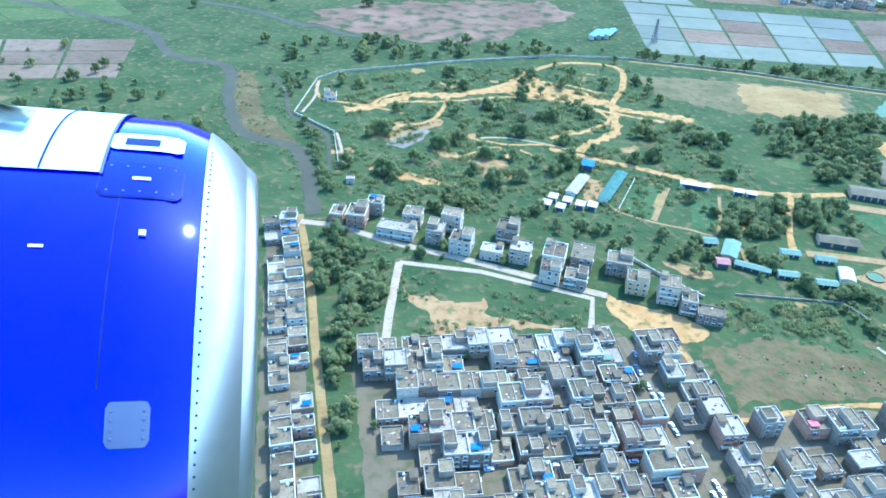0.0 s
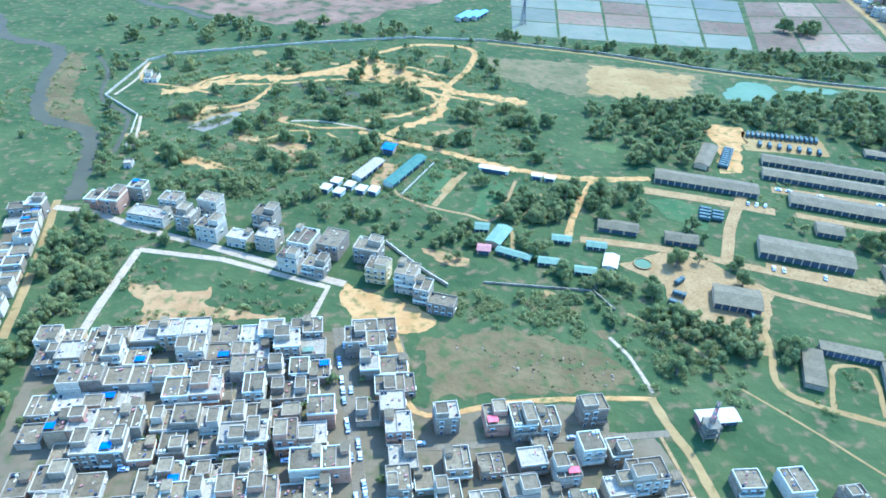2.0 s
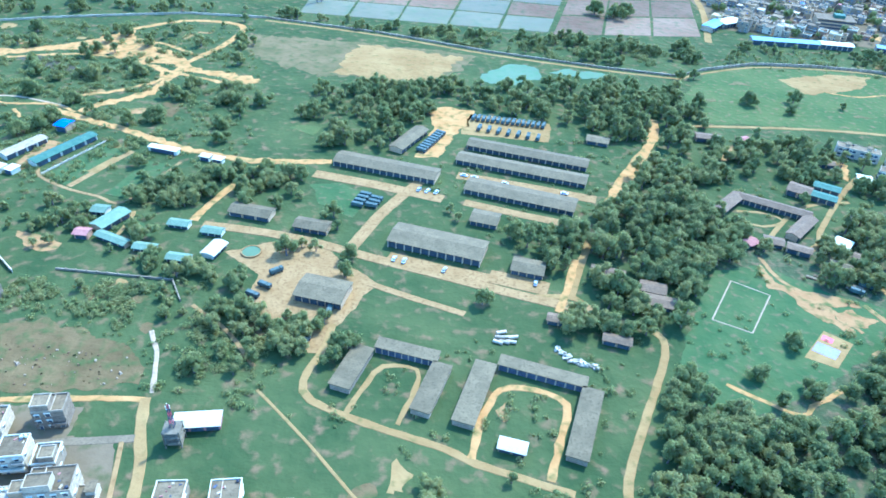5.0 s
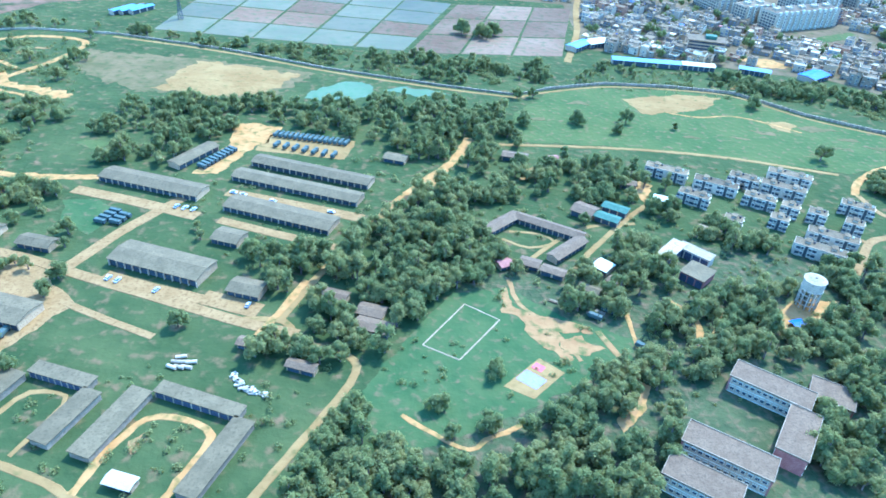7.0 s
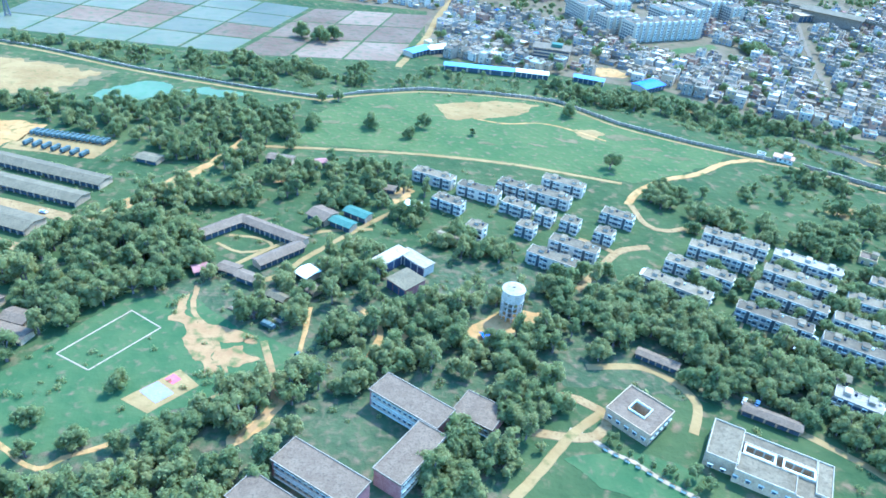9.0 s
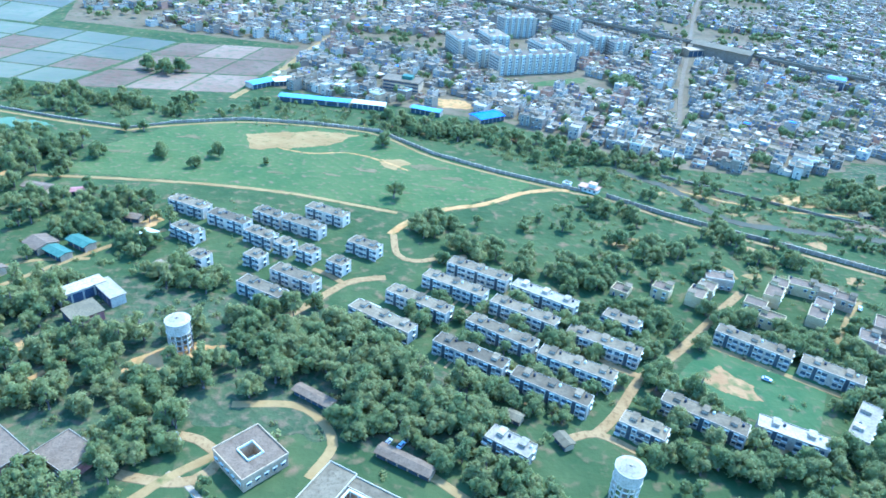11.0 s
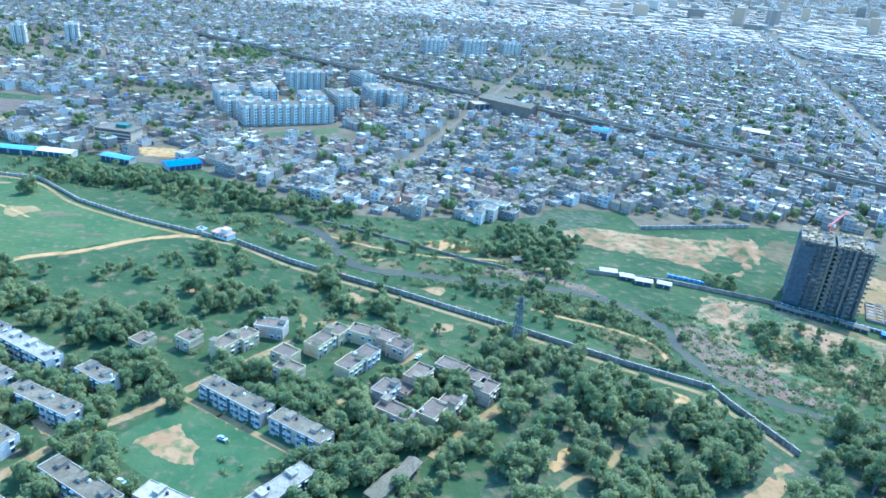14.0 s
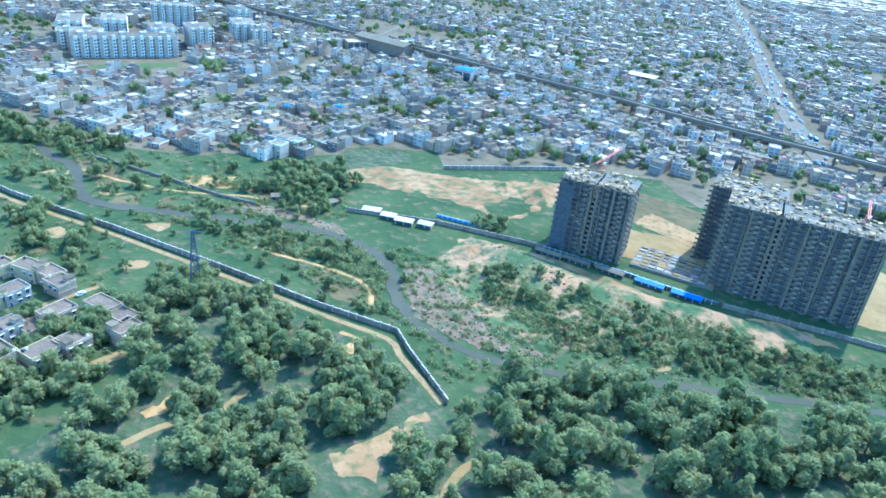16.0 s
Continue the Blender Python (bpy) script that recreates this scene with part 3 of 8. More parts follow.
plots("field_wet", [(100, 345), (215, 336), (235, 420), (105, 440)], 5, 4, "paddy", "flooded pale grey rice field with low bunds")
plots("field_dry", [(216, 334), (286, 342), (300, 425), (237, 420)], 3, 3, "field_brown", "brown ploughed field with low bunds")
plots("field_far", [(20, 450), (150, 436), (140, 520), (0, 560)], 4, 2, "paddy", "far pale field with low bunds")
plots("field_west", [(-240, 270), (-140, 285), (-150, 335), (-270, 320)], 4, 3, "field_brown", "brown and grey field plot beside a stream")
plots("field_far", [(-200, 452), (5, 462), (-20, 560), (-240, 570)], 5, 3, "paddy", "far pale field with low bunds")
plots("field_green", [(-430, 390), (-235, 415), (-215, 520), (-480, 510)], 5, 3, "dry_grass", "dull green and brown field with low bunds")
plots("field_green", [(-330, 205), (-190, 222), (-170, 262), (-340, 258)], 4, 2, "dry_grass", "dull green and brown field with low bunds")
plots("field_green", [(-250, 345), (-165, 372), (-190, 405), (-300, 392)], 3, 2, "meadow_grass", "green field beside a stream")
plots("field_far", [(-420, 590), (150, 600), (170, 700), (-500, 720)], 8, 3, "dry_grass", "far pale field with low bunds")
lane("field_road", [(287, 335), (297, 380), (305, 440), (330, 560)], 3.0, "pale_soil", "pale road between fields and the town", rag=0.2)

# depot
patch("depot_yard", [(117, 160), (131, 167.5), (136, 168.5), (148, 157), (155, 151), (150, 140), (147.5, 134), (145, 127), (143, 127), (139, 136), (125, 138), (127, 152)], "concrete_road", "worn concrete yard of a vehicle depot", rag=0.8)
lane("depot_road", [(108, 171.5), (120, 170), (135, 167), (154, 160.5), (168, 156), (193, 148), (206, 145)], 3.0, "concrete_road", "pale concrete depot road", rag=0.05, z=0.09)
lane("depot_spur", [(147, 164), (150, 172), (153, 180), (158, 190), (163, 199)], 3.2, "concrete_road", "pale concrete depot road", rag=0.05, z=0.1)
lane("depot_apron", [(132, 200.5), (150, 196), (170, 190)], 4.0, "concrete_road", "concrete apron in front of a long shed", rag=0.05, z=0.07)
lane("depot_apron", [(174, 204), (195, 199), (214, 194)], 4.0, "concrete_road", "concrete apron in front of a long shed", rag=0.05, z=0.07)
lane("depot_apron", [(176, 189), (192, 184), (210, 179)], 3.0, "concrete_road", "concrete apron in front of a long shed", rag=0.05, z=0.07)
lane("depot_apron", [(157, 162), (168, 158.5), (182, 155)], 3.4, "concrete_road", "concrete apron in front of a long shed", rag=0.05, z=0.07)
lane("depot_apron", [(182, 156), (196, 152)], 5.0, "concrete_road", "concrete apron in front of a long shed", rag=0.05, z=0.075)
patch("depot_sand", [(161.3, 214.5), (167.5, 213.7), (172.5, 228), (176, 236), (180, 246), (179, 250.5), (164.5, 251), (165.5, 240), (165, 230)], "sand", "bare sandy yard beside parked vehicles", rag=1.5, keep=True)
patch("vehicle_park", [(175, 231), (178.5, 246.5), (190, 245.5), (206, 242), (204, 228.5), (190, 229.5)], "pale_soil", "worn parking ground for vehicles", rag=1, keep=True)
lane("depot_road_low", [(153, 151), (162, 147), (176, 141.5)], 1.8, "concrete_road", "short concrete road through grass", rag=0.1, z=0.08)
lane("camp_road", [(147, 136), (146, 128), (143.5, 119), (146, 114), (157, 109), (172, 104), (178, 101), (195, 95.5)], 1.5, "pale_soil", "narrow pale road past low blocks", rag=0.2)
lane("court_path", [(153, 111), (156, 119), (159, 124), (166, 123.5), (166, 118), (163, 109)], 1.0, "pale_soil", "worn path round a grass court", rag=0.5)
lane("court_path", [(177, 102), (179, 111), (183, 119), (190, 119.5), (196, 116), (194, 108), (191, 98)], 1.4, "sand", "worn sandy path round a grass court", rag=0.5)
lane("east_road", [(193, 149), (202, 149), (207, 143), (213, 141), (219, 138), (219, 131), (211, 113), (205, 99), (204, 88)], 1.6, "pale_soil", "pale narrow road along a row of trees", rag=0.2)
lane("east_road_upper", [(211, 179), (205, 162), (201, 149)], 1.8, "pale_soil", "pale road between trees", rag=0.2)
lane("north_road", [(216, 190), (222, 203), (230, 218), (240, 236), (243, 250)], 2.6, "sand", "sandy road through trees", rag=0.4)
lane("camp_lane", [(117, 206), (115, 201), (110, 190), (106, 178), (105, 173)], 2.0, "sand", "sandy lane down to green-roofed huts", rag=0.3)
patch("dirt_heap", [(63, 164.5), (70, 163), (77, 160), (74, 156.5), (68, 159)], "red_soil", "bare reddish soil with rubbish beside huts", rag=1.5)
lane("garden_path", [(66.5, 186.5), (71, 197), (76, 208)], 1.8, "concrete_road", "pale straight path between lawns", rag=0.05)
lane("camp_lane_low", [(88.5, 176), (89, 172), (88.5, 165)], 1.0, "pale_soil", "narrow path between lawns", rag=0.1)
lane("foot_track", [(115, 140), (120, 136), (125, 132), (133, 122)], 0.8, "concrete_road", "narrow pale wall-side path through scrub", rag=0.2)
lane("foot_track", [(135, 116), (146, 105), (156, 94), (160, 90)], 0.5, "pale_soil", "faint path through scrub", rag=0.2)
for pts in ([(57.5, 191), (65.5, 187), (75, 208), (66, 211)], [(77.5, 183.5), (83.5, 182), (90.5, 201.5), (82.5, 202.5)], [(89, 173.5), (93.5, 170), (97, 165), (90, 166)]):
    patch("lawn", pts, "lawn", "plain green lawn in a walled plot", rag=0.3, z=0.05)
patch("lawn", [(146, 178), (150, 190), (140, 196), (132, 194), (136, 184)], "lawn", "green lawn between depot roads", rag=0.6, z=0.05)
lane("plot_wall_path", [(54, 195), (56.5, 191), (66, 185.6), (76, 182.4), (84.5, 180.5), (92, 203)], 0.9, "concrete_road", "pale path along garden plots", rag=0.1)
patch("garden_bed", [(68, 195), (71, 194), (74.5, 203), (72, 204)], "pale_soil", "paved strip in a garden plot", rag=0.2, z=0.07)
patch("garden_bed", [(92.6, 183), (95, 182), (101.5, 195), (99, 196)], "pale_soil", "bare planting bed in a garden plot", rag=0.3, z=0.07)

# meadow and campus
patch("meadow", [(258, 250), (260, 274), (276, 298), (292, 305), (326, 308), (352, 303), (374, 286), (396, 275), (408, 269), (404, 261), (380, 245), (369, 240), (330, 248), (290, 250)], "meadow_grass", "wide open meadow of short green grass", rag=1.2)
lane("meadow_foot", [(318, 284), (330, 281), (344, 284), (356, 279), (366, 272)], 0.8, "sand", "faint foot track across a meadow", rag=0.8, z=0.075, keep=False)
patch("meadow_bare", [(304, 295), (330, 303.5), (345, 303), (337, 291), (326, 285), (309, 281)], "pale_soil", "bare sandy earth in a meadow", rag=1.6, z=0.07)
patch("meadow_bare", [(356, 282), (366, 280), (362, 272), (354, 275)], "pale_soil", "thin dry earth in a meadow", rag=3, z=0.07)
for mx, my, mr in ((372, 276, 4.5), (382, 268, 3.0), (376, 260, 2.2), (352, 270, 3.0), (340, 264, 2.0), (390, 262, 2.4), (322, 262, 2.2), (286, 288, 3.0), (268, 270, 2.6), (365, 254, 2.0)):
    patch("meadow_bare", [(mx + mr * 1.6 * math.cos(q * 0.9) * (1 + 0.35 * math.sin(q * 2.7 + mx)), my + mr * 0.55 * math.sin(q * 0.9)) for q in range(7)], "dry_grass", "thin dry earth in a meadow", rag=1.4, z=0.075)
lane("meadow_track", [(250, 246), (274, 248), (302, 249), (330, 247), (352, 242), (365, 239)], 1.6, "pale_soil", "pale track along a meadow", rag=0.3, z=0.09)
lane("meadow_track", [(364, 225), (369, 234), (380, 244), (392, 250), (404, 260), (415, 265), (421, 265)], 2.2, "sand", "sandy track to a gatehouse", rag=0.2, z=0.1)
patch("court_red", [(250, 133), (258, 142), (263, 138), (256, 130)], "pale_soil", "paved sports court", rag=0.1, z=0.06)
patch("court_blue", [(252.6, 135.4), (255, 138.2), (259, 135.4), (256.6, 132.6)], "panel_violet", "faded violet paint on a sports court", rag=0.05, z=0.085)
patch("court_paint", [(256.0, 139.0), (257.3, 140.6), (259.2, 139.2), (258, 137.6)], "red_sheet", "red painted area on a sports court", rag=0.05, z=0.1)
patch("campus_lawn", [(239, 163), (252.7, 166), (264, 156.6), (280, 150), (278, 143), (266, 135), (252, 125), (233, 115), (225, 117), (222, 130), (229.5, 146)], "lawn", "playing field of short grass", rag=1, keep=True)
for p, q in (((242, 159), (250, 154)), ((250, 154), (241, 140)), ((241, 140), (233, 144)), ((233, 144), (242, 159))):
    lane("pitch_line", [p, q], 0.22, "pale_concrete", "white line round a playing field", rag=0.1, z=0.07, straight=True)
patch("campus_bare", [(251.5, 166), (254.5, 158), (259.5, 154.5), (266, 141), (263, 140.5), (256, 151.5), (250.5, 160)], "red_soil", "bare reddish earth beside a playing field", rag=2.2, z=0.062)
patch("campus_bare", [(257, 156.5), (262, 156), (270, 154), (271.5, 150.5), (262, 151.5), (257, 152)], "red_soil", "bare reddish earth beside a playing field", rag=1.8, z=0.066)
patch("garden_lawn", [(118.9, 229), (121.4, 231.8), (129.5, 230.2), (127.6, 224.3)], "meadow_grass", "bright green lawn among trees", rag=0.4, z=0.05, keep=True)
lane("villa_approach", [(322, 116.3), (326.6, 121.7), (332.8, 130), (336.5, 133.9), (341, 138)], 1.8, "pale_soil", "pale approach road of a villa", rag=0.15)
lane("hedge_path", [(334, 133.1), (338, 131), (341.3, 127.9), (345, 126), (349, 122.5), (354.7, 118.8)], 0.9, "pale_concrete", "narrow paved path beside clipped trees", rag=0.1, z=0.08)
patch("campus_bare", [(263, 148.7), (268, 149.7), (272, 146.7), (268.6, 143.3), (263.8, 144.2)], "red_soil", "bare reddish earth beside a playing field", rag=1.5, z=0.06)
lane("campus_path", [(252.8, 169.8), (255, 160), (261, 153.3), (267, 141.8)], 1.1, "red_soil", "reddish path worn across a playing field", rag=0.5, z=0.07)
lane("campus_path", [(279.7, 164.5), (280, 152), (280.2, 146.5)], 0.9, "sand", "sandy path worn through campus grass", rag=0.5)
patch("campus_sand", [(278.2, 136.8), (280.5, 135.4), (276.8, 127.4), (272.3, 122.7), (271.8, 125.6), (275.9, 131.1)], "sand", "bare sandy ground under campus trees", rag=0.8, z=0.05)
lane("campus_path", [(303.2, 165.7), (303.2, 160.3), (297.8, 151.8)], 1.4, "sand", "sandy path worn under campus trees", rag=0.5)
lane("campus_path", [(230, 123.7), (236.6, 119.4), (243, 116), (246, 118.7), (253.8, 123.4)], 0.9, "sand", "reddish path worn along the trees", rag=0.8)
patch("campus_slab", [(265.6, 135), (267.8, 136.4), (271.7, 133.1), (269.3, 130.8)], "concrete_road", "pale concrete slab beside a sports court", rag=0.1, z=0.06)
lane("campus_road", [(302.5, 218.2), (290.5, 205.2), (274.3, 183.2), (272, 177.8), (265.6, 172.3)], 1.5, "pale_soil", "pale road past a courtyard building", rag=0.2)
patch("campus_sand", [(261.2, 229.5), (266, 233.3), (265.2, 224.3), (258.9, 222.4)], "red_soil", "bare reddish yard between campus houses", rag=1.2, z=0.05)
patch("campus_sand", [(296.6, 227.2), (300.2, 223.3), (295.6, 212.3), (293.2, 218.8)], "sand", "bare sandy yard between campus houses", rag=1.2, z=0.05)
patch("depot_sand", [(219.5, 196), (224.1, 210.3), (232.9, 219.1), (236, 214), (227.5, 206), (223, 196)], "sand", "sandy yard at the end of long garages", rag=1.2, z=0.05)
lane("camp_lane", [(197.4, 143.7), (199.6, 149.5), (201.6, 156), (204.1, 164.4)], 1.8, "sand", "sandy lane past small tiled houses", rag=0.4, z=0.13)
lane("campus_lane", [(243, 250), (238, 232), (233, 215), (238, 205)], 2.0, "sand", "sandy lane under trees", rag=0.4)
lane("campus_lane", [(258, 178), (268, 190), (277, 197), (290, 200)], 1.2, "pale_soil", "pale lane past a courtyard building", rag=0.2)
lane("campus_lane", [(272, 152), (275, 145), (278, 135), (274, 125)], 1.4, "red_soil", "reddish path under trees", rag=0.4)
lane("campus_lane", [(290, 166), (296, 158), (294, 148)], 1.4, "sand", "sandy path under trees", rag=0.4)
patch("tower_yard", [(314.5, 160), (318, 164.5), (323.4, 169), (330, 169), (334.5, 168.5), (330, 163), (324, 160.3), (317.5, 155.8)], "sand", "bare ground under a water tower", rag=1, keep=True)
lane("villa_drive", [(326, 132), (333, 131), (339, 132), (342, 137), (337, 141), (333, 142)], 2.0, "concrete_road", "pale paved drive of a large villa", rag=0.1)
lane("villa_lane", [(340, 151), (352, 152), (358, 148), (361, 142), (358, 134)], 1.8, "pale_soil", "pale lane beside garages", rag=0.1)
lane("villa_lane", [(372, 142), (380, 136), (390, 128), (396, 120)], 1.6, "pale_soil", "pale lane behind a large house", rag=0.1)
patch("villa_lawn", [(340, 128), (349, 128), (357, 124), (350, 116), (338, 120), (332, 126)], "lawn", "clipped lawn of a villa", rag=0.5, z=0.05)

# quarters
Q = "pale concrete road between housing blocks"
lane("quarters_road", [(342, 179), (346, 184), (355, 197), (360, 200), (365, 201.5)], 2.2, "concrete_road", Q, rag=0.05)
lane("quarters_road", [(355, 197), (350, 201), (346, 203)], 1.5, "concrete_road", Q, rag=0.05, z=0.07)
lane("quarters_road", [(365, 225), (367, 214), (372, 211), (380, 214), (386, 215.5)], 1.8, "concrete_road", Q, rag=0.05, z=0.08)
lane("quarters_road", [(411, 150), (416, 156), (424, 168.5), (433, 177), (440, 185), (451, 198), (459, 207)], 2.1, "concrete_road", Q, rag=0.05)
lane("quarters_road", [(424, 168.5), (419, 171), (416, 174)], 1.7, "concrete_road", Q, rag=0.05, z=0.07)
lane("quarters_road", [(405, 148), (411, 150), (418, 146)], 1.8, "concrete_road", Q, rag=0.05, z=0.07)
lane("quarters_road", [(439, 184), (446, 180), (454, 175), (470, 165)], 1.4, "pale_soil", Q, rag=0.05, z=0.07)
lane("quarters_road", [(491, 207), (484, 199), (477, 189), (470, 182)], 1.3, "pale_soil", Q, rag=0.1, z=0.07)
lane("quarters_road", [(507, 186), (500, 178), (492, 168)], 2.6, "pale_soil", "broad dirt road under trees", rag=0.2)
lane("quarters_road", [(430, 148), (440, 146), (452, 152)], 1.4, "pale_soil", Q, rag=0.1, z=0.07)
patch("quarters_lawn", [(436.3, 175), (444, 181.8), (463, 176), (464, 167), (455, 152), (443, 158.4), (430.6, 167)], "lawn", "green court between housing blocks", rag=0.5, z=0.04, keep=True)
patch("play_dirt", [(435.7, 168.4), (442.3, 174.7), (448.5, 168), (448.4, 163.4), (444.2, 164.2)], "red_soil", "worn earth in a grass court", rag=1.4, z=0.06)

# stream and building site in the east
lane("stream_east", [(440, 290), (448, 281), (458, 273), (470, 252), (487, 248), (504, 246), (537, 242), (553, 228), (556, 212), (559, 205)], 3.4, "mud_water", "dull grey stream between stony banks", z=0.05, rag=0.45)
lane("stream_lower", [(557, 208), (561, 201), (568, 194), (575, 190), (587, 186), (598, 185), (615, 184), (642, 181), (700, 174)], 2.2, "mud_water", "narrow muddy stream between banks", z=0.05, rag=0.5)
patch("stony_bank", [(558, 229), (564, 228), (570, 217), (578, 199), (590, 190), (578, 192), (569, 196), (561, 203), (557.5, 215)], "rubble", "stony bank of a stream with rubbish", rag=1.6, z=0.06)
patch("stony_bank", [(505, 252), (530, 248), (545, 238), (540, 246), (530, 254), (512, 258)], "rubble", "stony bank of a stream with rubbish", rag=2, z=0.06)
lane("scrub_path", [(520, 231), (528.6, 227), (537, 223.7), (545.7, 219), (550, 214), (551, 205.6)], 1.0, "sand", "faint sandy path through scrub", rag=0.6)
lane("scrub_path", [(441, 283), (470, 268), (492, 262), (512, 262), (530, 258)], 0.9, "sand", "faint sandy path through scrub", rag=0.6)
patch("scrub_earth", [(536, 222), (548, 219), (552, 210), (547, 206), (540, 212)], "waste", "worn brown earth in scrub", rag=2.5, z=0.05)
patch("scrub_earth", [(455, 282), (468, 276), (478, 266), (470, 262), (458, 272)], "waste", "worn brown earth in scrub", rag=2.5, z=0.05)
patch("scrub_earth", [(508, 268), (524, 270), (530, 262), (518, 258)], "waste", "worn brown earth in scrub", rag=2.5, z=0.05)
patch("site_strip", [(632.4, 212.6), (645.7, 212.9), (654.3, 207.6), (660, 202), (644.4, 205.4), (632.9, 207.7)], "sand", "strip of yellow sand below a site wall", rag=1.5, z=0.05)
patch("site_sand", [(573, 243.4), (584, 243.4), (596, 238.4), (611.8, 228), (621.6, 218), (616.8, 213.4), (604.7, 216), (592, 222.5), (581, 227), (572.9, 231.8)], "site_soil", "bare yellow soil along a building site", rag=2.2, z=0.05)
patch("site_green", [(581.7, 268), (590.6, 277.5), (597.7, 275.6), (595.7, 266.5), (585.5, 260.5)], "grass", "island of weeds on open sandy ground", rag=2, z=0.09)
patch("site_dirt", [(536, 295), (552.5, 296.3), (577.5, 291), (593.3, 291.7), (610, 295), (610.5, 285), (595, 264), (587, 258.8), (578, 267.6), (561, 275.5), (548, 277.7), (539, 283)], "site_soil", "open ground of pale soil with weeds", rag=4, z=0.05)
patch("sand_spot", [(490, 274), (505, 277), (508, 268), (495, 265)], "sand", "bare sandy spot in scrub", rag=2, z=0.05)
patch("rubble_slope", [(580.6, 224), (591, 219.6), (604, 213), (618, 210), (632, 206), (640, 198), (616, 191), (593, 196), (582, 203), (576, 212)], "undergrowth", "overgrown slope of dumped earth", rag=2.5, z=0.06)
patch("undergrowth", [(500, 202), (520, 208), (554, 190), (566, 172), (580, 181), (620, 180), (680, 170), (690, 120), (480, 110), (496, 150), (508, 178)], "undergrowth", "shaded green undergrowth below dense trees", rag=2, z=0.02)
patch("undergrowth", [(224, 128), (232, 146), (242, 168), (256, 176), (270, 180), (300, 192), (352, 186), (378, 168), (396, 148), (384, 140), (330, 146), (318, 112), (300, 100), (240, 94)], "undergrowth", "shaded green undergrowth below dense trees", rag=2, z=0.02)
patch("forest_floor", [(514.2, 167), (518.2, 172.8), (521.5, 174.7), (519, 169.7), (515.5, 165.7)], "sand", "bare clearing under trees", rag=1, z=0.05, keep=True)
patch("forest_floor", [(545.4, 190.7), (549, 193), (551.4, 190.3), (547.7, 187.9)], "sand", "bare clearing under trees", rag=1, z=0.05, keep=True)
patch("forest_floor", [(547.5, 159), (553, 163), (560, 170.7), (563.4, 172.5), (562, 166.3), (555, 160.2), (553.4, 153.7), (547, 154.5)], "red_soil", "bare reddish clearing under trees", rag=3, z=0.05, keep=True)
lane("forest_path", [(565, 150), (569, 158), (576, 159.5), (583, 154)], 1.6, "pale_soil", "looping dirt path under trees", rag=0.3)
lane("forest_path", [(545, 195.5), (550, 192.5), (550, 188)], 1.2, "sand", "short sandy path to a boundary wall", rag=0.3)
lane("forest_path", [(530, 175), (526, 168), (518, 164), (512, 158)], 1.5, "pale_soil", "dirt path under trees", rag=0.4)
lane("wall_path", [(421, 264), (434, 260), (451, 248.5), (467, 240.5), (484, 232.5), (517, 215), (538, 203), (555, 194), (557.5, 189), (566, 174)], 1.3, "concrete_road", "pale patrol path along a boundary wall", rag=0.15)

patch("works_yard", [(368.5, 356), (384, 358), (393, 346), (376, 343.7)], "sand", "bare sandy yard beside works sheds", rag=1.5, z=0.06)
patch("edge_weeds", [(536, 311), (557, 312.5), (559, 302.7), (539, 290), (528, 293)], "undergrowth", "weedy green strip at the edge of a town", rag=2, z=0.055)
# the town's own ground
patch("town_ground", [(160, 448), (296, 432), (297, 356), (376, 336), (402, 333), (421, 314), (456, 295), (484, 292), (537, 303), (541, 315), (568, 316), (570, 300), (615, 309), (649, 306), (654, 281), (721, 300), (1200, 300), (2600, 900), (4000, 4000), (2000, 4900), (300, 4900), (-1500, 3200), (-500, 1500), (100, 640)], "city_ground", "dusty grey ground of a dense town", rag=2, step=6)
lane("court_path", [(252, 188), (259, 184.5), (266, 188), (262, 191.5), (254, 192)], 0.9, "pale_soil", "worn path round a courtyard lawn", rag=0.2)
for bx, by, ba in ((386.4, 169.4, -29), (416.6, 176.6, -27), (402.8, 159.6, -29), (399.4, 186.6, -30), (382.8, 196.4, -28), (452.2, 180.7, -33)):
    ux, uy = math.cos(radians(ba)), math.sin(radians(ba))
    for o in (-6, -3.4, -0.6, 2.2, 5.0):
        x, y = bx + ux * o + uy * 2.4, by + uy * o - ux * 2.4
        lane("entry_path", [(x, y), (x + uy * 2.6, y - ux * 2.6)], 0.5, "concrete_road", "short concrete entry path to a housing block", rag=0.0, straight=True, keep=False)

# ---- shared pieces ----
FLOOR = 1.45


def window_mesh(w, h, name="window"):
    k = Geo().box(0, 0, 0, w + 0.10, 0.07, h + 0.10, mi=0).box(0, -0.025, 0.05, w / 2 - 0.03, 0.06, h, mi=1)
    k.box(-w / 4, -0.03, 0.05, w / 2 - 0.05, 0.06, h, mi=1).box(w / 4, -0.03, 0.05, w / 2 - 0.05, 0.06, h, mi=1)
    k.box(0, -0.12, h + 0.10, w + 0.25, 0.3, 0.06, mi=0)
    return k.mesh(name, "white_paint", "glass_and_shade")


